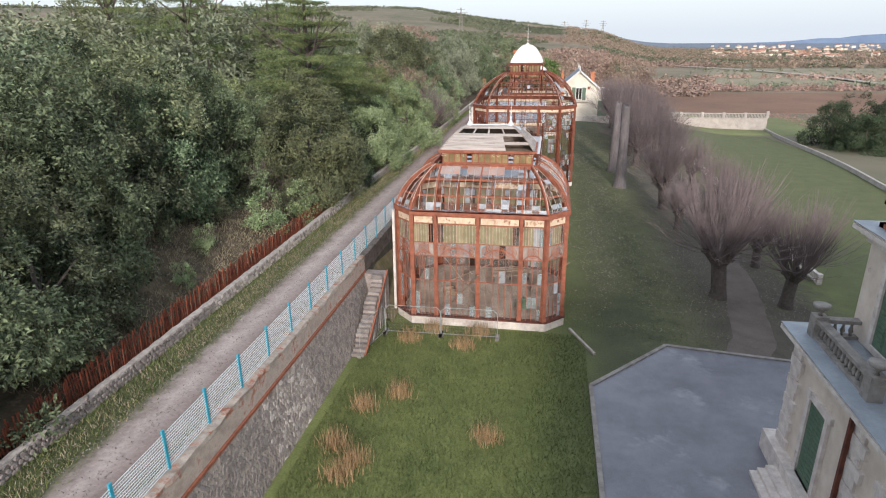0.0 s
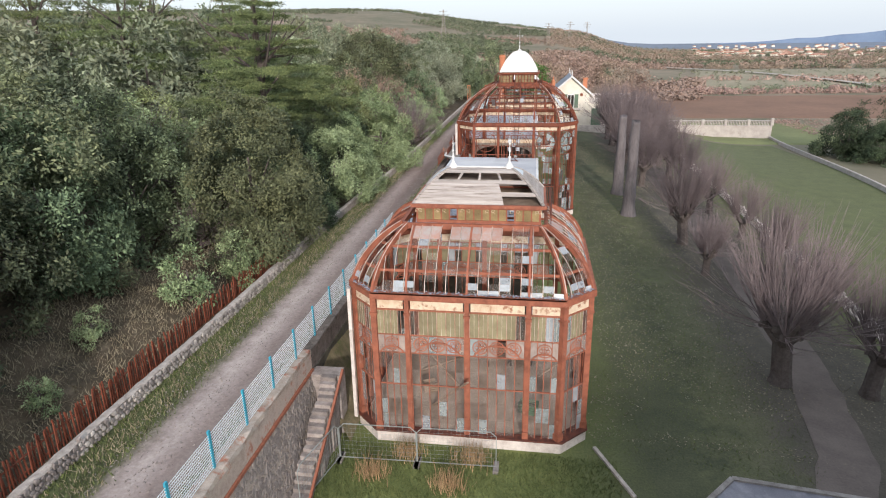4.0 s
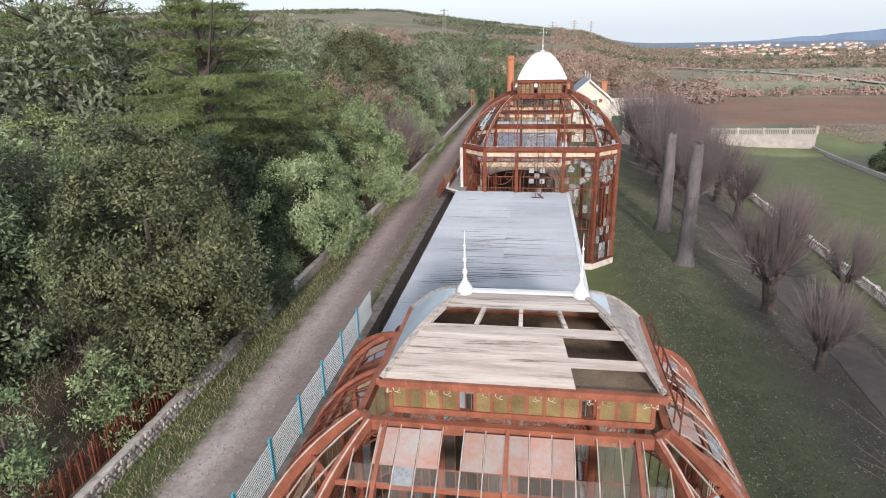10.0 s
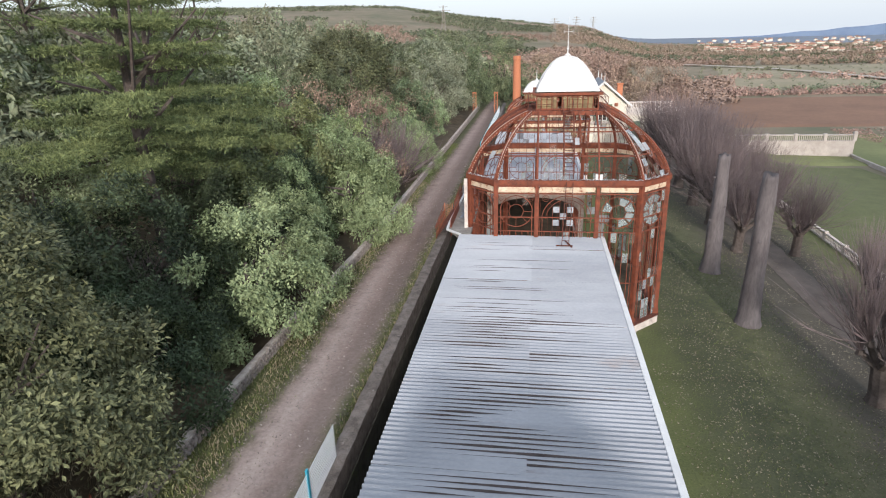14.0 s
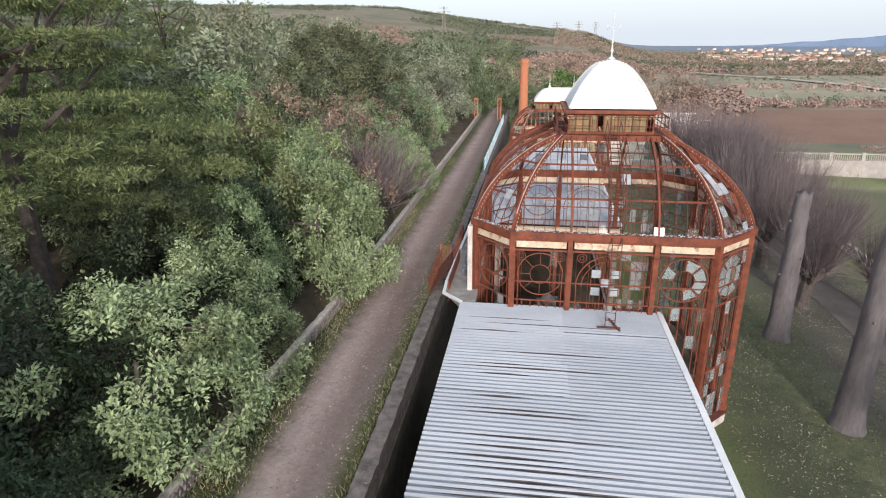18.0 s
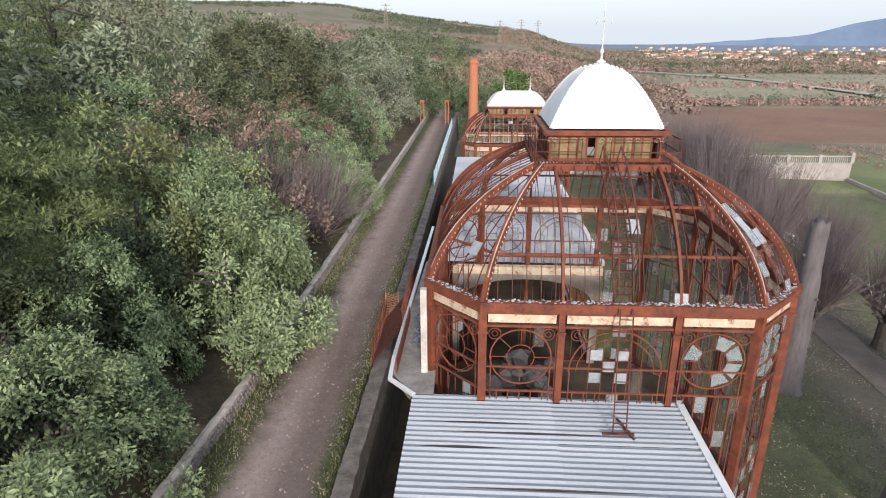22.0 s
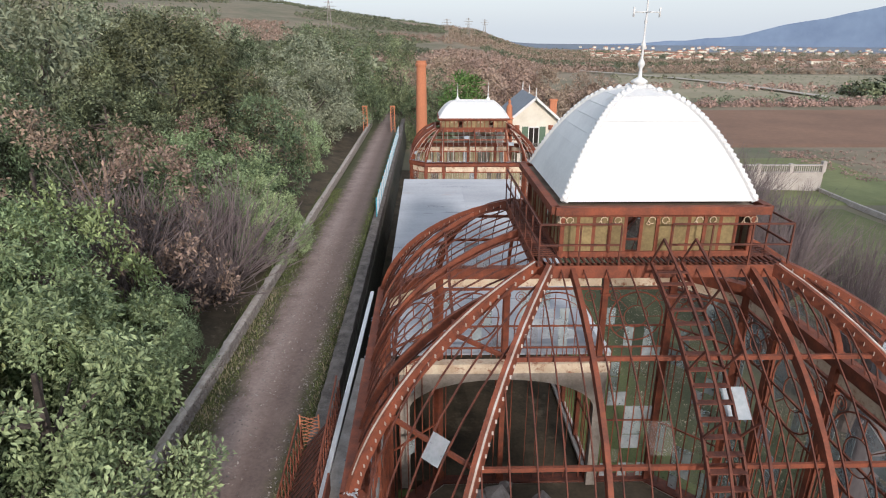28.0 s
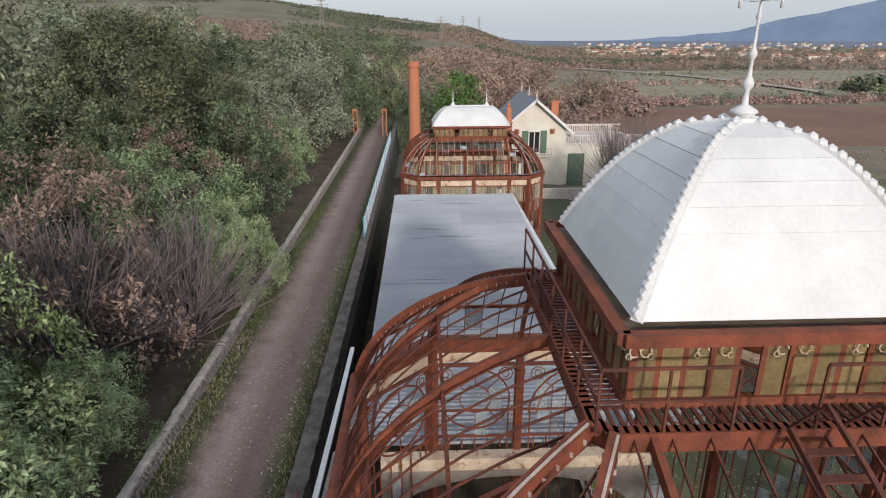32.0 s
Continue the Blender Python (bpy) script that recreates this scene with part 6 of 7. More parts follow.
# ---- forecourt and mansion ----
bm = bmesh.new()
prism(bm, [(6.7, 0), (6.7, 28.8), (11.4, 34.0), (17.6, 33.2), (40, 30.2), (40, 0)], -2.0, 0.03)
tagged(part("forecourt", bm, "court"), "grey gravel forecourt with damp patches", "courtyard", kind="structure")
bm = bmesh.new()
for a, b in (((6.7, 0), (6.7, 28.8)), ((6.7, 28.8), (11.4, 34.0)), ((11.4, 34.0), (17.6, 33.2)), ((17.6, 33.2), (40, 30.2))):
    bar(bm, (*a, 0.03), (*b, 0.03), 0.22, 0.18)
tagged(part("kerb", bm, "concrete"), "weathered stone kerb round the forecourt", "kerb", kind="structure")

bm = bmesh.new()
lathe(bm, -4.75, 146, [(0.95, -1), (0.75, 4), (0.6, 14.0), (0.72, 14.05), (0.72, 14.3), (0.62, 14.35), (0.62, 14.65)], 20)
tagged(part("factory_chimney", bm, "orange_brick", smooth=False), "tall round orange brick chimney stack", "chimney")

far = empty("wall_far", 45, 138, -2, "white rendered boundary wall with balustrade", "wall", kind="structure")
bm = bmesh.new()
box(bm, 24, 52.6, 149.6, 150.1, -5, -0.75)
wpart("wall_body", bm, "wall_dull", far)
for z0, z1, o in ((-0.75, -0.6, 0.12), (0.3, 0.45, 0.06)):
    bm = bmesh.new()
    box(bm, 24, 52.6, 149.6 - o, 150.1 + o, z0, z1)
    wpart("rail", bm, "wall_dull", far)
for k in range(7):
    bm = bmesh.new()
    box(bm, 24.2 + k * 4.68, 24.75 + k * 4.68, 149.55, 150.15, -0.6, 0.6 if k < 6 else 0.95)
    wpart("pier", bm, "wall_dull", far)
for k in range(90):
    if k % 15:
        bm = bmesh.new()
        box(bm, 24.4 + k * 0.312, 24.52 + k * 0.312, 149.8, 149.92, -0.6, 0.3)
        wpart("baluster", bm, "wall_dull", far)
bm = bmesh.new()
sweep(bm, [(52.4 - 5.4 * k / 14, 149.5 - 69.5 * k / 14, ground_z(52.4 - 5.4 * k / 14, 149.5 - 69.5 * k / 14) + 0.25) for k in range(15)], 0.35, 0.8)
tagged(part("wall_garden", bm, "wall_dull"), "long low pale boundary wall", "wall", kind="structure")

# low white balustrade between the avenue and the far lawn
inner = empty("low_balustrade", 25.8, 80, -1, "low weathered white balustrade along the avenue", "balustrade")


def bal_x(y):
    return 25.3 + 0.012 * (y - 50)


for z0, z1, w in ((-0.4, 0.12, 0.3), (0.62, 0.76, 0.26)):
    bm = bmesh.new()
    sweep(bm, [(bal_x(y), y, ground_z(bal_x(y), y) + (z0 + z1) / 2) for y in range(48, 117, 4)], w, z1 - z0)
    wpart("rail" if z0 > 0 else "plinth", bm, "white_stone", inner)
for k in range(18):
    y = 48 + k * 4
    bm = bmesh.new()
    g = ground_z(bal_x(y), y)
    box(bm, bal_x(y) - 0.18, bal_x(y) + 0.18, y - 0.18, y + 0.18, g - 0.3, g + 0.88)
    wpart("pier", bm, "white_stone", inner)
bm = bmesh.new()
lathe(bm, 0, 0, [(0.06, 0.1), (0.05, 0.18), (0.09, 0.3), (0.045, 0.5), (0.06, 0.64)], 7)
baluster = bpy.data.meshes.new("baluster")
bm.to_mesh(baluster)
bm.free()
baluster.materials.append(M["white_stone"])
for k in range(204):
    y = 48.2 + k / 3
    if abs((y - 48) % 4) > 0.25:
        ob = new("baluster", baluster)
        ob.matrix_world = pose(bal_x(y), y, ground_z(bal_x(y), y))
        under(ob, inner)

# ---- fields and distance ----
def field(name, poly_fn, x0, x1, y0, y1, dz, material, label):
    xs, ys = np.linspace(x0, x1, 24), np.linspace(y0, y1, 24)
    verts = [(*poly_fn(x, y), 0) for y in ys for x in xs]
    verts = [(x, y, ground_z(x, y) + (dz if 0 < k % 24 < 23 and 24 <= k < 552 else -0.4)) for k, (x, y, _) in enumerate(verts)]
    n = 24
    faces = [(j * n + i, j * n + i + 1, j * n + n + i + 1, j * n + n + i) for j in range(23) for i in range(23)]
    me = bpy.data.meshes.new(name)
    me.from_pydata(verts, [], faces)
    return tagged(mesh_part(name, me, material, smooth=True), label, "field", kind="structure")


field("field", lambda x, y: (x + (y - 180) * 0.05, y), 24, 420, 185, 250, 0.25, "field", "brown ploughed field")
field("field", lambda x, y: (x + (y - 140) * 0.1, y), 30, 260, 141, 176, 0.2, "meadow", "pale winter meadow")
field("field", lambda x, y: (x + (y - 260) * 0.25, y), 55, 330, 280, 420, 0.3, "orchard_ground", "pale orchard meadow on a gentle rise")
field("field", lambda x, y: (x + (y - 176) * 0.1, y), 60, 300, 153, 184, 0.3, "scrub", "rough brown scrubland between field and meadow")
scatter_wood("scrub_clumps", [(62 + rnd.random() ** 1.5 * 120 + rnd.uniform(0, 3), rnd.uniform(155, 182), rnd.uniform(0.25, 0.6)) for _ in range(1500)], 14, 0.3, "leaf_far_brown", "low brown scrub on rough ground", 12)

bm = bmesh.new()
prev = None
for i in range(41):
    az = -15 - i * 1.4
    el = np.interp(az, (-90, -60, -40, -36, -32.5, -29, -26, -24, -21, -16), (3.6, 3.8, 3.0, 2.2, 1.35, 0.75, -0.1, -0.25, -0.5, -0.8))
    d = 4300
    x, y = -d * math.sin(radians(az)), d * math.cos(radians(az))
    z = 18 + d * math.tan(radians(float(el))) + 9 * noise.noise((i * 0.9, 0, 0))
    cur = (bm.verts.new((x, y, -300)), bm.verts.new((x, y, z)))
    if prev:
        bm.faces.new((prev[0], cur[0], cur[1], prev[1]))
    prev = cur
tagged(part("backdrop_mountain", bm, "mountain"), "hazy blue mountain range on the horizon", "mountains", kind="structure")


# pale farm track round the orchard
bm = bmesh.new()
track = [(72 + 64 * math.sin(a * 1.45), 436 - 165 * (a ** 1.6)) for a in np.linspace(0, 1, 24)]
rows = [[bm.verts.new((x + o, y + o * 0.6, ground_z(x, y) + 1.0)) for o in (-1.9, 1.9)] for x, y in track]
for ra, rb in zip(rows, rows[1:]):
    bm.faces.new((ra[0], ra[1], rb[1], rb[0]))
tagged(part("farm_track", bm, "mortar_pale"), "pale gravel farm track round the orchard", "track", kind="structure")

# ---- mansion beside the forecourt ----
mansion = empty("mansion", 20, 12, 0, "cream stone mansion with balustraded terrace and green shutters", "mansion")
bm = bmesh.new()
box(bm, 14.1, 40, 6, 24.4, -1, 6.0)
wpart("lower_storey", bm, "render_cream", mansion)
bm = bmesh.new()
box(bm, 15.9, 40, 6, 24.2, 6.3, 10.6)
wpart("upper_storey", bm, "render_cream", mansion)
# Unseen, assumed wing, added and sized to cast shade over the right lawn.
bm = bmesh.new()
box(bm, 9.8, 40, -40, 5.0, -1, 13.0)
wpart("unseen_shade_block", bm, "render_cream", mansion)
for x, y1, z in ((14.1, 24.4, 6.0), (15.9, 24.2, 10.6)):
    bm = bmesh.new()
    for k, (o, z0, z1) in enumerate(((0.15, -0.35, -0.12), (0.32, -0.12, 0.05), (0.55, 0.05, 0.22), (0.48, 0.22, 0.3))):
        box(bm, x - o, 40, 5.6, y1 + o, z + z0, z + z1)
    wpart("cornice", bm, "white_stone", mansion, "moulded pale stone cornice")
    bm = bmesh.new()
    box(bm, x - 0.56, 39.9, 5.6, y1 + 0.56, z + 0.304, z + 0.33)
    wpart("lead_flashing", bm, "lead_sheet", mansion, "blue-grey lead sheet on the cornice")
bm = bmesh.new()
box(bm, 13.6, 14.1, 6, 24.4, -1, 1.0)
box(bm, 13.6, 40, 24.4, 24.9, -1, 1.0)
wpart("base_course", bm, "white_stone", mansion)
for y in (24.1, 18.7, 13.2):
    for k in range(10):
        bm = bmesh.new()
        box(bm, 14.0 if k % 2 else 13.96, 14.12, y - (0.55 if k % 2 else 0.8), y + 0.25, 1.0 + k * 0.47, 1.0 + k * 0.47 + 0.44)
        wpart("quoin", bm, "white_stone", mansion)
for y, z0, z1, x in ((21.4, 1.2, 4.2, 14.1), (16.0, 1.2, 4.2, 14.1), (21.8, 6.9, 9.4, 15.9), (17.2, 6.9, 9.4, 15.9)):
    win = under(new("window"), mansion)
    bm = bmesh.new()
    for a, b, c, d in ((y - 0.95, y - 0.7, z0 - 0.2, z1 + 0.2), (y + 0.7, y + 0.95, z0 - 0.2, z1 + 0.2), (y - 1.1, y + 1.1, z1 + 0.2, z1 + 0.5), (y - 1.05, y + 1.05, z0 - 0.4, z0 - 0.2)):
        box(bm, x - 0.14, x + 0.02, a, b, c, d)
    wpart("window_surround", bm, "white_stone", win)
    for sg in (-1, 1):
        bm = bmesh.new()
        box(bm, x - 0.06, x + 0.02, y + min(0.01, sg * 0.68), y + max(-0.01, sg * 0.68), z0 - 0.2, z1 + 0.2)
        for k in range(14):
            box(bm, x - 0.085, x - 0.06, y + sg * 0.34 - 0.26, y + sg * 0.34 + 0.26, z0 + k * (z1 - z0) / 14, z0 + k * (z1 - z0) / 14 + 0.12)
        wpart("shutter", bm, "green_paint", win, "closed green louvred shutter")
bm = bmesh.new()
box(bm, 15.6, 15.9, 13.9, 14.1, 0, 16)
bar(bm, (13.9, 18.9, 0), (13.9, 18.9, 6), 0.14, 0.14)
bar(bm, (15.75, 19.0, 6.3), (15.75, 19.0, 10.6), 0.14, 0.14)
wpart("downpipe", bm, "rust_dark", mansion)
# terrace balustrade with urns
bal = under(new("balustrade"), mansion)
for z0, z1, w in ((6.3, 6.45, 0.36), (7.0, 7.14, 0.36)):
    bm = bmesh.new()
    box(bm, 14.25, 14.25 + w, 19.2, 23.9, z0, z1)
    box(bm, 14.25, 15.9, 23.9 - w, 23.9, z0, z1)
    wpart("rail", bm, "concrete", bal)
prof = [(0.06, 6.45), (0.05, 6.52), (0.1, 6.64), (0.05, 6.85), (0.07, 7.0)]
spots = [(14.43, 19.6 + 0.3 * k) for k in range(14)] + [(14.75 + 0.3 * k, 23.72) for k in range(4)]
for x, y in spots:
    bm = bmesh.new()
    lathe(bm, x, y, prof, 8)
    wpart("baluster", bm, "concrete", bal, smooth=True)
for x, y in ((14.43, 23.72), (14.43, 19.2)):
    bm = bmesh.new()
    box(bm, x - 0.25, x + 0.25, y - 0.25, y + 0.25, 6.3, 7.25)
    wpart("pedestal", bm, "concrete", bal)
    bm = bmesh.new()
    lathe(bm, x, y, [(0.1, 7.25), (0.06, 7.35), (0.1, 7.42), (0.3, 7.6), (0.32, 7.72), (0.26, 7.74)], 14)
    wpart("urn", bm, "concrete", bal, "weathered grey stone urn", True)
roof_bal = under(new("roof_parapet"), mansion)
bm = bmesh.new()
box(bm, 15.9, 16.2, 6, 24.0, 10.9, 11.1)
box(bm, 15.9, 16.2, 6, 24.0, 11.8, 11.95)
box(bm, 15.9, 40, 23.7, 24.0, 10.9, 11.1)
box(bm, 15.9, 40, 23.7, 24.0, 11.8, 11.95)
wpart("rail", bm, "brick_red", roof_bal)
for k in range(40):
    bm = bmesh.new()
    lathe(bm, 16.05, 23.6 - k * 0.42, [(0.08, 11.1), (0.06, 11.2), (0.12, 11.4), (0.06, 11.65), (0.08, 11.8)], 8)
    wpart("baluster", bm, "white_stone", roof_bal, smooth=True)
bm = bmesh.new()
lathe(bm, 16.05, 23.85, [(0.12, 11.95), (0.08, 12.05), (0.3, 12.3), (0.32, 12.42), (0.25, 12.44)], 14)
wpart("urn", bm, "concrete", roof_bal, "weathered grey stone urn", True)
for k in range(3):
    bm = bmesh.new()
    box(bm, 12.6 + 0.3 * k, 14.1, 19.9, 22.9, -0.5, 0.18 + 0.17 * k)
    wpart("doorstep", bm, "white_stone", mansion, "pinkish stone doorstep")

mansion.location.x += 0.4

# ---- gatehouse ----
house = empty("gatehouse", 10, 150, 0, "cream gable-fronted house with a slate roof and green shutters", "house")
HX, HY = 10.0, 146.0
bm = bmesh.new()
box(bm, HX - 3.9, HX + 3.9, HY, HY + 11, -2, 6.6)
v = [bm.verts.new(p) for yy in (HY, HY + 11) for p in ((HX - 3.9, yy, 6.6), (HX + 3.9, yy, 6.6), (HX, yy, 9.9))]
for f in ((0, 1, 2), (3, 5, 4), (0, 2, 5, 3), (1, 4, 5, 2), (0, 3, 4, 1)):
    bm.faces.new([v[i] for i in f])
wpart("wall_body", bm, "white_wall", house)
for sg in (-1, 1):
    bm = bmesh.new()
    quad = [(HX, HY - 0.7, 10.05), (HX, HY + 11.4, 10.05), (HX + sg * 4.8, HY + 11.4, 6.0), (HX + sg * 4.8, HY - 0.7, 6.0)]
    lo = [bm.verts.new(p) for p in quad]
    hi = [bm.verts.new((p[0], p[1], p[2] + 0.18)) for p in quad]
    bm.faces.new(lo)
    bm.faces.new(hi[::-1])
    for i in range(4):
        bm.faces.new((lo[i], hi[i], hi[(i + 1) % 4], lo[(i + 1) % 4]))
    wpart("roof", bm, "slate", house, "blue-grey slate roof slope")
    bm = bmesh.new()
    bar(bm, (HX, HY - 0.72, 10.1), (HX + sg * 4.8, HY - 0.72, 6.05), 0.12, 0.3)
    wpart("bargeboard", bm, "zinc", house, "white bargeboard")
for yy in (HY - 0.5, HY + 5, HY + 11):
    bm = bmesh.new()
    lathe(bm, HX, yy, [(0.14, 10.1), (0.05, 10.4), (0.09, 10.6), (0.02, 11.4)], 8)
    wpart("finial", bm, "zinc", house)
bm = bmesh.new()
box(bm, HX + 2.6, HX + 3.5, HY + 3, HY + 3.8, 6.5, 9.4)
box(bm, HX + 2.5, HX + 3.6, HY + 2.9, HY + 3.9, 9.4, 9.6)
wpart("chimney", bm, "orange_brick", house, "orange brick chimney stack")
win = under(new("window"), house)
bm = bmesh.new()
box(bm, HX - 0.75, HX + 0.75, HY - 0.06, HY + 0.1, 3.6, 6.4)
wpart("window_frame", bm, "zinc", win)
bm = bmesh.new()
for a in (-0.62, 0.06):
    box(bm, HX + a, HX + a + 0.56, HY - 0.09, HY - 0.05, 3.75, 6.25)
wpart("pane", bm, "dark", win)
for sg in (-1, 1):
    bm = bmesh.new()
    box(bm, HX + sg * 1.15 - 0.4, HX + sg * 1.15 + 0.4, HY - 0.12, HY, 3.6, 6.4)
    wpart("shutter", bm, "green_paint", win, "open dark green shutter")
bm = bmesh.new()
box(bm, HX - 2.0, HX + 2.2, HY - 0.9, HY, 3.25, 3.45)
wpart("balcony_slab", bm, "white_stone", house)
bm = bmesh.new()
for k in range(25):
    bar(bm, (HX - 2 + k * 0.17, HY - 0.85, 3.45), (HX - 2 + k * 0.17, HY - 0.85, 4.3), 0.03, 0.03)
bar(bm, (HX - 2, HY - 0.85, 4.3), (HX + 2.2, HY - 0.85, 4.3), 0.05, 0.05)
wpart("balcony_rail", bm, "concrete", house)
for x in (-2.2, 2.2):
    bm = bmesh.new()
    lathe(bm, HX + x, HY - 0.05, [(0.3, 6.05), (0.3, 6.6)], 12)
    wpart("round_vent", bm, "brick_red", house)
annex = empty("gatehouse_terrace", 19, 150, 0, "low cream annex with a balustraded roof terrace and green door", "annex")
bm = bmesh.new()
box(bm, HX + 3.9, 23.6, HY + 0.6, HY + 10, -3, 4.4)
wpart("wall_body", bm, "white_wall", annex)
bm = bmesh.new()
box(bm, HX + 3.9, 23.8, HY + 0.4, HY + 10, 4.4, 4.7)
wpart("cornice", bm, "white_stone", annex)
for yy in (HY + 0.6, HY + 9.6):
    bm = bmesh.new()
    box(bm, HX + 3.9, 23.7, yy - 0.15, yy + 0.15, 5.55, 5.75)
    wpart("rail", bm, "white_stone", annex)
    for k in range(32):
        bm = bmesh.new()
        x = HX + 4.1 + k * 0.3
        box(bm, x - 0.07, x + 0.07, yy - 0.07, yy + 0.07, 4.7, 5.55)
        wpart("baluster", bm, "white_stone", annex)
bm = bmesh.new()
box(bm, HX + 4.5, HX + 6.6, HY + 0.5, HY + 0.64, -1, 3.4)
wpart("garage_door", bm, "green_paint", annex, "closed green wooden double door")
bm = bmesh.new()
box(bm, HX - 3.4, HX - 2.2, HY - 0.05, HY + 0.1, -1, 2.4)
wpart("door", bm, "green_paint", house, "green wooden door")
bm = bmesh.new()
box(bm, 4, 24, 138.6, 138.9, -2, 0.9)
tagged(part("wall_yard", bm, "white_stone"), "low white yard wall before the house", "wall", kind="structure")

# rusty gate posts at the end of the lane
for x in (-13.7, -9.4):
    g = empty("gate_post", x, 162, 3.4, "tall rust-red iron lattice gate post", "gate post", "lane gate posts")
    bm = bmesh.new()
    for dx in (-0.3, 0.3):
        bar(bm, (x + dx, 162, 3.3), (x + dx, 162, 7.2), 0.12, 0.12)
    wpart("upright", bm, "orange_brick", g)
    bm = bmesh.new()
    for k in range(8):
        bar(bm, (x - 0.3, 162, 3.5 + k * 0.45), (x + 0.3, 162, 3.95 + k * 0.45), 0.06, 0.06)
    bar(bm, (x - 0.4, 162, 7.2), (x + 0.4, 162, 7.2), 0.2, 0.2)
    wpart("lattice", bm, "orange_brick", g)

# small statue column near the chimney
bm = bmesh.new()
lathe(bm, 6.0, 141, [(0.55, -1), (0.45, 8), (0.6, 8.1), (0.4, 8.3), (0.35, 9.6), (0.12, 9.9), (0.2, 10.1), (0.05, 10.4)], 12)
tagged(part("brick_finial_stack", bm, "orange_brick"), "slim orange chimney with a pale pointed cap", "chimney")

# ---- stairs against the retaining wall ----
stair = empty("stone_stair", -6.7, 32, 0, "worn stone stair climbing beside the retaining wall", "stair", kind="structure")
for k in range(18):
    bm = bmesh.new()
    y = 29.9 + k * 0.29
    x = -7.2 + 0.06 * math.sin(k)
    box(bm, x + 0.1, x + 0.85, y, y + 0.34, -0.3, 0.18 * (k + 1))
    wpart("step", bm, "stone_wall", stair)
bm = bmesh.new()
sweep(bm, [(-6.2, 29.8, 0.2), (-6.15, 32.5, 1.9), (-6.15, 35.2, 3.5)], 0.1, 0.14)
wpart("string", bm, "brick_red", stair, "red brick stair string")
bm = bmesh.new()
box(bm, -7.7, -6.3, 35.1, 35.9, -0.3, 3.2)
wpart("landing", bm, "stone_wall", stair)

bm = bmesh.new()
v = [bm.verts.new(q) for q in ((-7.75, 35.6, 2.4), (-5.75, 34.4, 0.1), (-5.7, 45, 0.7), (-7.75, 45, 2.2), (-7.75, 38, 2.9), (-6.5, 38, 1.3))]
bm.faces.new((v[0], v[1], v[5], v[4]))
bm.faces.new((v[1], v[2], v[5]))
bm.faces.new((v[5], v[2], v[3], v[4]))
tagged(part("earth_bank", bm, "bank_turf"), "earth bank between the wall and the pavilion", "bank", kind="structure")

# ---- temporary fence before the first pavilion ----
for (xa, ya), (xb, yb) in (((-5.85, 33.2), (-2.32, 33.3)), ((-2.28, 33.3), (1.25, 33.4)), ((-5.9, 33.2), (-6.6, 30.1))):
    f = empty("temporary_fence", xa, ya, 0, "galvanised temporary fence panel on block feet", "fence", "temporary fence")
    a, b = Vector((xa, ya, 0)), Vector((xb, yb, 0))
    bm = bmesh.new()
    r = 0.25
    d = (b - a)
    d.normalize()
    ring_pts = [a + Vector((0, 0, 0.15)), a + Vector((0, 0, 1.95 - r)), a + d * r + Vector((0, 0, 1.95)), b - d * r + Vector((0, 0, 1.95)), b + Vector((0, 0, 1.95 - r)), b + Vector((0, 0, 0.15)), a + Vector((0, 0, 0.15))]
    for p, q in zip(ring_pts, ring_pts[1:]):
        bar(bm, p, q, 0.034, 0.034)
    wpart("frame", bm, "galv", f)
    bm = bmesh.new()
    L = (b - a).length
    for k in range(1, 18):
        c = a + d * (L * k / 18)
        bar(bm, c + Vector((0, 0, 0.15)), c + Vector((0, 0, 1.95)), 0.005, 0.005)
    for k in range(1, 8):
        bar(bm, a + Vector((0, 0, 0.15 + k * 0.225)), b + Vector((0, 0, 0.15 + k * 0.225)), 0.005, 0.005)
    wpart("mesh", bm, "galv", f)
    for c in (a, b):
        bm = bmesh.new()
        box(bm, c.x - 0.12, c.x + 0.12, c.y - 0.35, c.y + 0.35, 0, 0.16)
        wpart("block_foot", bm, "concrete", f)

# ---- rusty paling along the low wall ----
paling = empty("paling_fence", -15.3, 32, 3.5, "leaning rust-red iron paling fence along the bank", "fence")
rr = random.Random(3)
bm = bmesh.new()
bar(bm, (-15.25, 12, 4.35), (-15.25, 51.5, 4.35), 0.04, 0.05)
bar(bm, (-15.25, 12, 3.75), (-15.25, 51.5, 3.75), 0.04, 0.05)
wpart("rail", bm, "rust", paling)
for k in range(280):
    y = 12 + k * 0.141
    bm = bmesh.new()
    bar(bm, (-15.22, y, 3.3), (-15.25 + rr.uniform(-0.12, 0.12), y + rr.uniform(-0.05, 0.05), 4.75 + rr.uniform(-0.15, 0.1)), 0.05, 0.05)
    wpart("pale", bm, "rust", paling)

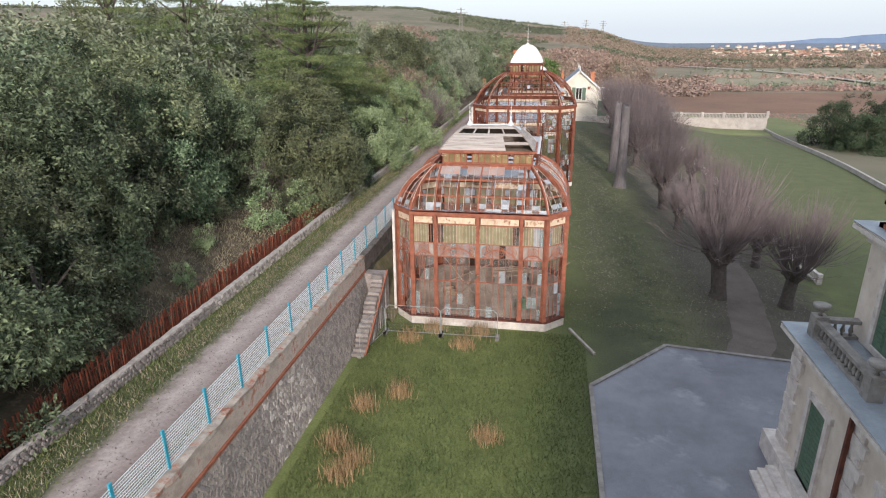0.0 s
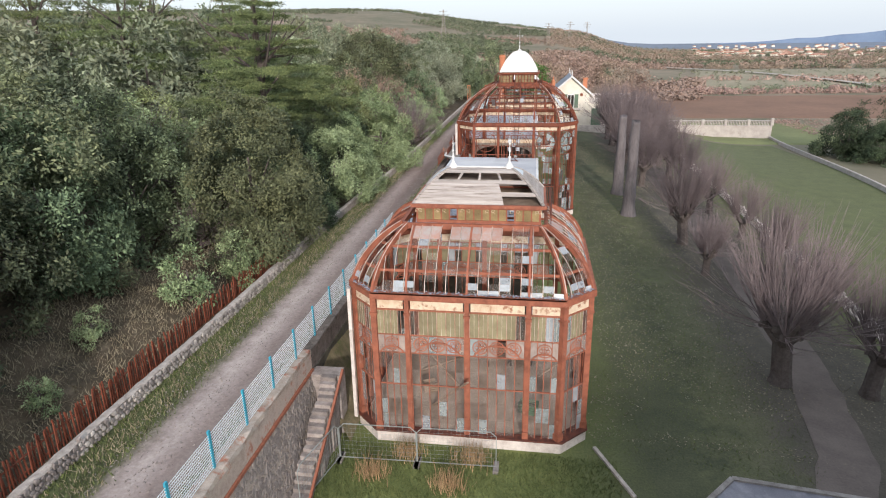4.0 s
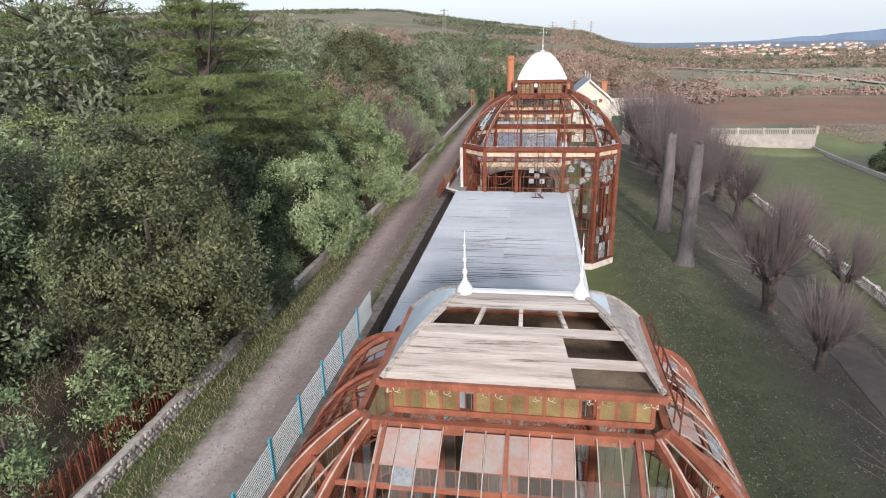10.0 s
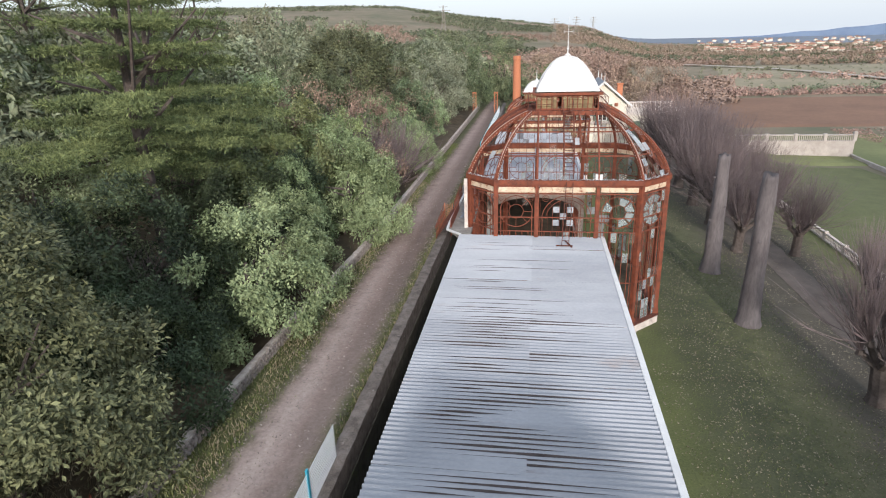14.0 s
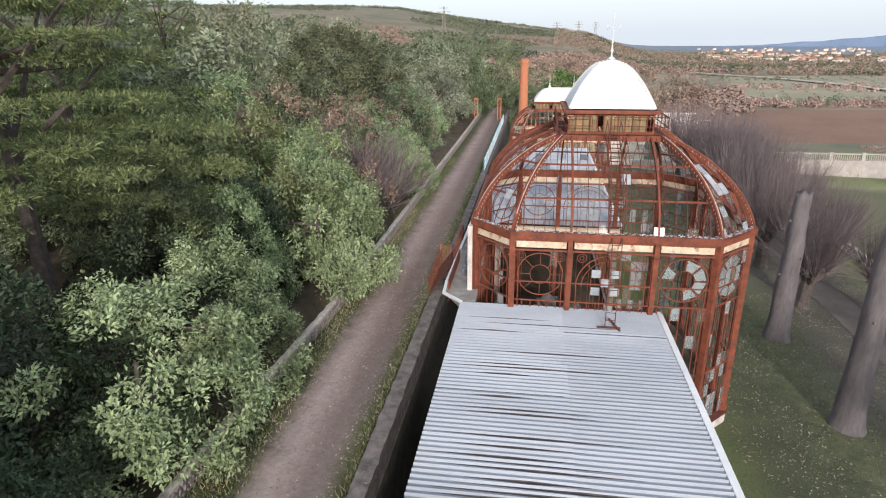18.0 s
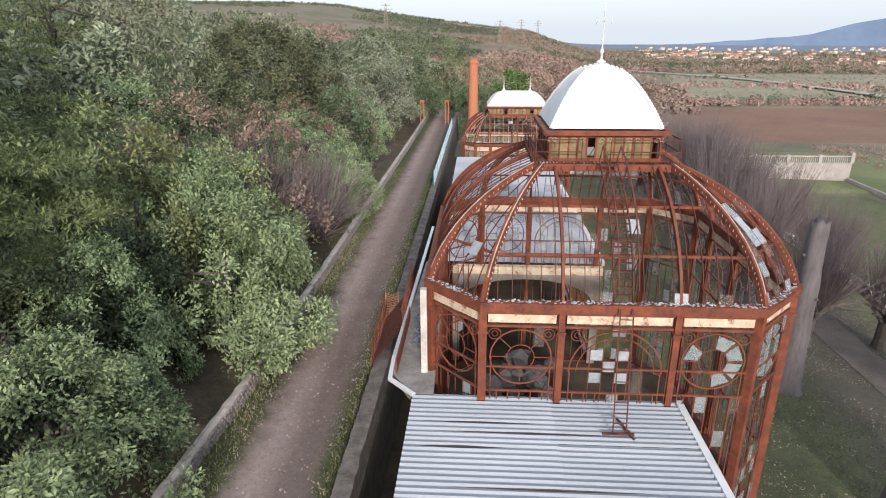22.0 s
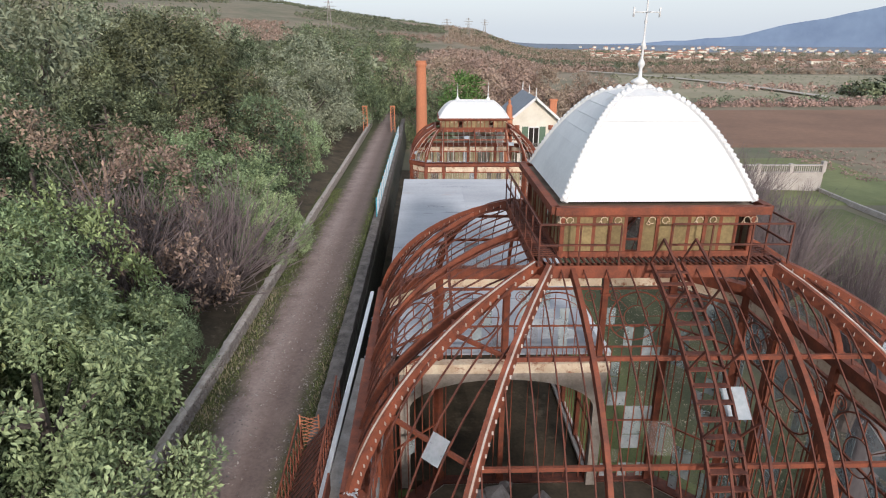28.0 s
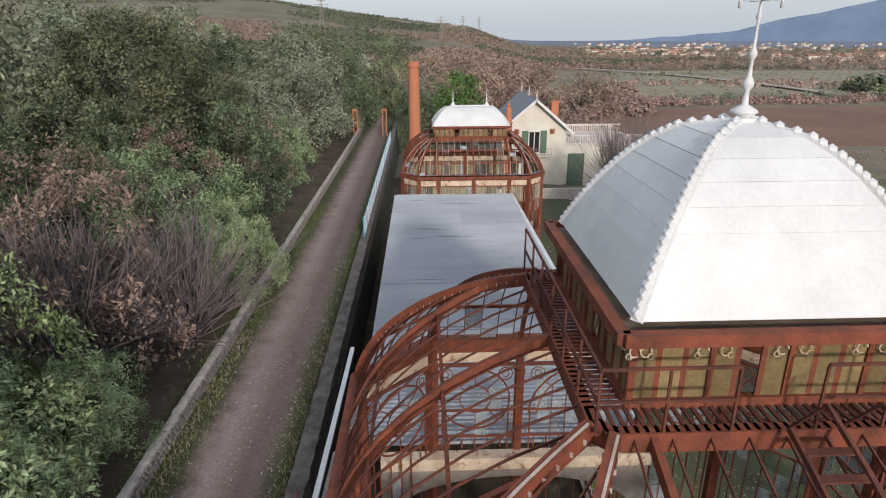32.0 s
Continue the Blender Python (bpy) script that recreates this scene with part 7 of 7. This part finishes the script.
# ---- earth path between the avenue trees ----
for pts, w in (([(14, 30), (17.3, 36.6), (18.9, 46), (19.6, 61), (19.5, 90), (19.4, 128)], 2.6),):
    verts, faces = [], []
    fine = []
    for (xa, ya), (xb, yb) in zip(pts, pts[1:]):
        n = max(2, int(abs(yb - ya) / 0.8))
        fine += [(xa + (xb - xa) * i / n, ya + (yb - ya) * i / n) for i in range(n)]
    fine.append(pts[-1])
    for i, (x, y) in enumerate(fine):
        for k in range(5):
            xx = x + (k / 4 - 0.5) * w + 0.25 * noise.noise((y * 0.6, k * 2.0, 5)) * (k in (0, 4))
            verts.append((xx, y, ground_z(xx, y) + 0.03))
    faces = [(j * 5 + i, j * 5 + i + 1, j * 5 + 6 + i, j * 5 + 5 + i) for j in range(len(fine) - 1) for i in range(4)]
    me = bpy.data.meshes.new("path")
    me.from_pydata(verts, [], faces)
    tagged(mesh_part("path", me, "path", smooth=True), "worn bare earth path across the lawn", "path", kind="structure")


bm = bmesh.new()
bar(bm, (5.7, 35.4, 0.05), (7.1, 32.3, 0.05), 0.16, 0.14)
tagged(part("stone_edging", bm, "mortar_pale"), "short pale stone edging lying in the grass", "kerb")


# ---- village on the plain ----
def village_house():
    top = empty("village_house", 0, 0, 0, "small white house with a terracotta roof, far off", "house", "village houses")
    bm = bmesh.new()
    box(bm, -5, 5, -4, 4, -2, 5)
    wpart("wall_body", bm, "white_wall", top)
    bm = bmesh.new()
    v = [bm.verts.new(p) for x in (-5.4, 5.4) for p in ((x, -4.5, 4.9), (x, 4.5, 4.9), (x, 0, 7.0))]
    for f in ((0, 1, 2), (3, 5, 4), (0, 2, 5, 3), (1, 4, 5, 2), (0, 3, 4, 1)):
        bm.faces.new([v[i] for i in f])
    wpart("roof", bm, "tile", top)
    return top


rnd = random.Random(77)
first = village_house()
spots = []
while len(spots) < 295:
    az = radians(rnd.uniform(-44, -13))
    r = rnd.uniform(640, 1050) if len(spots) < 170 else rnd.uniform(1050, 2300)
    x, y = -r * math.sin(az), r * math.cos(az)
    if noise.noise((x * 0.003, y * 0.008, 2)) > -0.02:
        spots.append((x, y, r))
for i, (x, y, r) in enumerate(spots):
    m = pose(x, y, ground_z(x, y), 0, 0, rnd.uniform(0, 90)) @ Matrix.Scale(rnd.uniform(0.4, 0.85) * (0.75 + r / 3200), 4)
    if i == 0:
        first.matrix_basis = m
    else:
        c = copy_thing(first, m)
        c.matrix_basis = m
# pylons on the hill
def pylon(x, y, h):
    z = ground_z(x, y)
    top = empty("power_pylon", x, y, z, "grey steel lattice power pylon on the hillside", "pylon", "pylons")
    bm = bmesh.new()
    w = h * 0.09
    for sx in (-1, 1):
        for sy in (-1, 1):
            bar(bm, (x + sx * w, y + sy * w, z - 1), (x + sx * w * 0.12, y + sy * w * 0.12, z + h), 0.22, 0.22)
    for k in range(8):
        a, b = w * (1 - 0.11 * k), w * (1 - 0.11 * (k + 1))
        for sx in (-1, 1):
            bar(bm, (x - sx * a, y - a, z + h * k / 8), (x + sx * b, y - b, z + h * (k + 1) / 8), 0.14, 0.14)
    wpart("tower", bm, "concrete", top)
    for k, l in ((0.72, 0.17), (0.84, 0.22), (0.95, 0.14)):
        bm = bmesh.new()
        bar(bm, (x - h * l, y, z + h * k), (x + h * l, y, z + h * k), 0.2, 0.3)
        wpart("cross_arm", bm, "concrete", top)


for az, r, h in ((7.9, 520, 24), (-1.2, 560, 18), (-3.0, 640, 18), (-4.4, 720, 18)):
    pylon(-r * math.sin(radians(az)), r * math.cos(radians(az)), h)


# ---- grass, litter ----
def blades(name, spots, material, label, h, w, seed, lean=0.5):
    rs = np.random.RandomState(seed)
    v = []
    for x, y in spots:
        z = ground_z(x, y) + (0.035 if -14.2 < x < -8.3 else -0.01)
        a = rs.rand() * 6.283
        dx, dy = math.cos(a) * w, math.sin(a) * w
        hh = h * (0.5 + rs.rand())
        lx, ly = rs.normal() * lean * hh, rs.normal() * lean * hh
        v += [(x - dx, y - dy, z), (x + dx, y + dy, z), (x + lx, y + ly, z + hh)]
    me = bpy.data.meshes.new(name)
    me.from_pydata(v, [], [(i, i + 1, i + 2) for i in range(0, len(v), 3)])
    return tagged(mesh_part(name, me, material), label, "grass", kind="stuff")


rnd = random.Random(9)
blades("lawn_grass", [(rnd.uniform(-6.6, 6.6), rnd.uniform(13, 34.6)) for _ in range(60000)], "blade", "short rough winter grass", 0.13, 0.02, 1)
blades("verge_grass", [(rnd.choice((rnd.gauss(-13.5, 0.45), rnd.gauss(-12.8, 0.3), rnd.gauss(-8.75, 0.2), rnd.gauss(-14.0, 0.2))), rnd.uniform(12, 125)) for _ in range(22000)], "blade", "grass tufts along the lane", 0.16, 0.025, 2)
blades("verge_straw", [(rnd.choice((rnd.gauss(-13.6, 0.35), rnd.gauss(-13.0, 0.3), rnd.gauss(-8.7, 0.15))), rnd.uniform(12, 100)) for _ in range(14000)], "bank_straw", "dry grass mixed into the lane verge", 0.17, 0.02, 12)
tufts = [(rnd.gauss(cx, 0.35), rnd.gauss(cy, 0.3)) for cx, cy in ((-3.3, 26.4), (-4.8, 25.0), (-5.2, 21.8), (-4.0, 20.8), (1.6, 23.4), (-4.1, 32.4), (-0.7, 32.0), (-4.4, 19.8), (0.2, 33.9), (-2.9, 33.9)) for _ in range(260)]
blades("dry_tufts", tufts, "dry_grass", "clumps of tall dry straw-coloured grass", 0.75, 0.014, 3, 0.22)
bank = [(rnd.uniform(-23, -15.6), rnd.uniform(18, 56)) for _ in range(15000)]
blades("bank_grass", bank, "bank_straw", "dry grass and bramble on the open bank", 0.24, 0.018, 4, 0.7)
litter = []
while len(litter) < 34000:
    x, y = rnd.uniform(5.5, 24), rnd.uniform(36, 125)
    if noise.noise((x * 0.25, y * 0.25, 2)) > -0.25 and not (x < 7.0 and 73 < y < 87):
        litter.append((x, y))
blades("leaf_litter", litter, "litter", "pale fallen leaves strewn over the lawn", 0.045, 0.055, 5, 1.4)
gravel = [(rnd.choice((rnd.gauss(-12.7, 0.35), rnd.gauss(-11.1, 0.5), rnd.gauss(-9.2, 0.3))), rnd.uniform(12, 110)) for _ in range(12000)]
blades("lane_gravel", gravel, "pebble", "loose pale gravel along the lane", 0.05, 0.045, 8, 0.9)
blades("side_grass", [(rnd.uniform(5.6, 16), rnd.uniform(34.5, 90)) for _ in range(14000)], "blade", "short rough winter grass", 0.1, 0.02, 6)


# ---- inside the pavilions ----
def crate(x, y, z, s, turn, material, label):
    top = new("crate")
    bm = bmesh.new()
    for k in range(4):
        box(bm, -s, s, -s * 0.7, -s * 0.64, k * s * 0.3, k * s * 0.3 + s * 0.24)
        box(bm, -s, s, s * 0.64, s * 0.7, k * s * 0.3, k * s * 0.3 + s * 0.24)
        box(bm, -s, -s + 0.05, -s * 0.7, s * 0.7, k * s * 0.3, k * s * 0.3 + s * 0.24)
        box(bm, s - 0.05, s, -s * 0.7, s * 0.7, k * s * 0.3, k * s * 0.3 + s * 0.24)
    part("slats", bm, material, top)["kind"] = "stuff"
    top.matrix_basis = pose(x, y, z, 0, 0, turn)
    return tagged(top, label, "crate", "crates")


def bench(x, y, turn, label):
    top = new("garden_bench")
    for k in range(4):
        part("slat", slab(-0.8, 0.8, -0.25 + k * 0.13, -0.15 + k * 0.13, 0.42, 0.46), "wood", top)
    for k in range(3):
        part("slat", slab(-0.8, 0.8, 0.3, 0.34, 0.55 + k * 0.15, 0.65 + k * 0.15), "wood", top)
    for sx in (-0.65, 0.65):
        part("leg", slab(sx - 0.03, sx + 0.03, -0.25, 0.35, 0, 0.42), "dark", top)
    top.matrix_basis = pose(x, y, 0.57, 0, 0, turn)
    return tagged(top, label, "bench", "benches")


def slab(*a):
    bm = bmesh.new()
    box(bm, *a)
    return bm


bench(0.9, 41.6, 12, "old slatted wooden bench on the earth floor")
bench(2.1, 41.9, -8, "old slatted wooden bench on the earth floor")
crate(-2.6, 38.6, 0.57, 0.4, 25, "wood", "weathered slatted wooden crate")
crate(2.6, 37.2, 0.57, 0.45, -15, "green_paint", "green slatted crate by the glass wall")
for x, y, ln, turn, tilt in ((-2.2, 37.2, 5.0, 35, 48), (-1.0, 39.0, 4.2, -60, 35), (2.8, 40.2, 3.6, 100, 55), (-3.4, 40.5, 4.4, 70, 60)):
    bm = bmesh.new()
    box(bm, -0.06, 0.06, -0.03, 0.03, 0, ln)
    ob = part("fallen_board", bm, "wood")
    ob.matrix_basis = pose(x, y, 0.55, tilt, 0, turn)
    tagged(ob, "long grey board leaning inside the pavilion", "board", "fallen boards")
# rockery and round basin under the dome
rr = random.Random(5)
rock = empty("rockery", -1.8, 82.5, 0.57, "dark rough rockery heaped against the back wall", "rockery")
for k in range(26):
    bm = bmesh.new()
    bmesh.ops.create_icosphere(bm, subdivisions=1, radius=rr.uniform(0.3, 0.6))
    for vv in bm.verts:
        vv.co *= rr.uniform(0.75, 1.2)
    bmesh.ops.translate(bm, verts=bm.verts, vec=(-1.8 + rr.gauss(0, 0.9), 82.8 + rr.gauss(0, 0.6), 0.6 + rr.uniform(0, 1.6)))
    wpart("boulder", bm, "stone_wall", rock)
bm = bmesh.new()
lathe(bm, -1.2, 80.2, [(0.8, 0.57), (0.85, 1.1), (0.95, 1.2), (0.75, 1.2), (0.7, 0.9), (0.05, 0.85)], 20)
tagged(part("stone_basin", bm, "concrete", smooth=True), "round grey stone basin on the pavilion floor", "basin")
# wide low arch where the gallery meets the dome pavilion
y = P2Y + 6.2
bm = bmesh.new()
arch = [(-1.25 + 3.55 * math.cos(math.pi * k / 24), 4.25 + 1.3 * math.sin(math.pi * k / 24)) for k in range(25)]
cols = [[bm.verts.new(q) for q in ((x, y - 0.14, z), (x, y + 0.14, z), (x, y + 0.14, 5.85), (x, y - 0.14, 5.85))] for x, z in arch]
for m0, m1 in zip(cols, cols[1:]):
    for i in range(4):
        bm.faces.new((m0[i], m0[(i + 1) % 4], m1[(i + 1) % 4], m1[i]))
wpart("arch_spandrel", bm, "mortar", p2, "stained cream arch over the gallery opening")
for x in (-5.0, 2.5):
    bm = bmesh.new()
    box(bm, x - 0.2, x + 0.2, y - 0.15, y + 0.15, 0.55, 5.85)
    wpart("arch_pier", bm, "mortar", p2)
bm = bmesh.new()
box(bm, -5.2, 2.75, y - 0.2, y + 0.2, 5.85, 6.25)
wpart("arch_cornice", bm, "cream", p2, "flaking cream cornice over the arch")

# ---- stones in the walls ----
def stone_mesh(seed):
    r = random.Random(seed)
    n = 7
    ring0 = [(math.cos(2 * math.pi * i / n) * r.uniform(0.42, 0.55), math.sin(2 * math.pi * i / n) * r.uniform(0.4, 0.55)) for i in range(n)]
    verts = [(x, y, -0.3) for x, y in ring0] + [(x, y, 0.12) for x, y in ring0] + [(x * 0.72, y * 0.72, 0.26 + r.uniform(-0.05, 0.05)) for x, y in ring0]
    faces = [(i, (i + 1) % n, n + (i + 1) % n, n + i) for i in range(n)] + [(n + i, n + (i + 1) % n, 2 * n + (i + 1) % n, 2 * n + i) for i in range(n)] + [tuple(range(2 * n, 3 * n))]
    me = bpy.data.meshes.new("stone")
    me.from_pydata(verts, [], faces)
    me.materials.append(M["stone_wall"])
    return me


STONES = [stone_mesh(i) for i in range(6)]
STONES_PALE = [m.copy() for m in STONES]
for m in STONES_PALE:
    m.materials[0] = M["stone_pale"]


def lay_stones(parent, cells, near, budget, pick):
    """cells: matrices for stones; those in the near stretch are parts, the rest is joined."""
    rest_v, rest_f = [], []
    used = 0
    for m, y in cells:
        me = pick()
        if near[0] < y < near[1] and used < budget:
            used += 1
            ob = new("stone", me)
            ob.matrix_world = m
            under(ob, parent)
        else:
            base = len(rest_v)
            rest_v += [tuple(m @ v.co) for v in me.vertices]
            rest_f += [tuple(base + i for i in p.vertices) for p in me.polygons]
    me = bpy.data.meshes.new("rubble_stones")
    me.from_pydata(rest_v, [], rest_f)
    me.materials.append(M["stone_wall"])
    ob = under(mesh_part("rubble_stones", me, "stone_wall"), parent)
    ob["kind"] = "stuff"


rs = random.Random(21)
cells = []
slope_n = Vector((4.35, 0, 0.9)).normalized()
up = Vector((-0.9, 0, 4.35)).normalized()
across = Vector((0, 1, 0))
for i in range(104):
    for j in range(15):
        y = 10 + i * 0.25 + (j % 2) * 0.12 + rs.uniform(-0.05, 0.05)
        h = 1.25 + j * 0.22 + rs.uniform(-0.05, 0.05)
        if h > 4.35:
            continue
        p = Vector((-6.85, y, -1.2)) + up * h
        a = rs.uniform(0, 6.28)
        sx = rs.choice((0.13, 0.2, 0.26, 0.34, 0.42)) * rs.uniform(0.85, 1.15)
        rot = Matrix((across * math.cos(a) + up * math.sin(a), up * math.cos(a) - across * math.sin(a), slope_n)).transposed().to_4x4()
        cells.append((Matrix.Translation(p) @ rot @ Matrix.Diagonal((sx, sx * rs.uniform(0.5, 0.9), 0.11, 1)), y))
lay_stones(retaining, cells, (20, 36), 300, lambda: rs.choice(STONES if rs.random() < 0.75 else STONES_PALE))
cells = []
for i in range(560):
    for j in range(3 if i % 40 else 4):
        y = 8 + i * 0.25 + (j % 2) * 0.12 + rs.uniform(-0.05, 0.05)
        a = rs.uniform(0, 6.28)
        e, u, n = Vector((0, 1, 0)), Vector((0, 0, 1)), Vector((1, 0, 0))
        rot = Matrix((e * math.cos(a) + u * math.sin(a), u * math.cos(a) - e * math.sin(a), n)).transposed().to_4x4()
        sx = rs.uniform(0.2, 0.31)
        cells.append((Matrix.Translation((-14.31 + low_dx(y), y, 3.5 + j * 0.21 + rs.uniform(-0.03, 0.03))) @ rot @ Matrix.Diagonal((sx, sx * rs.uniform(0.7, 1), 0.2, 1)), y))
lay_stones(low, cells, (28, 62), 280, lambda: rs.choice(STONES_PALE if rs.random() < 0.6 else STONES))
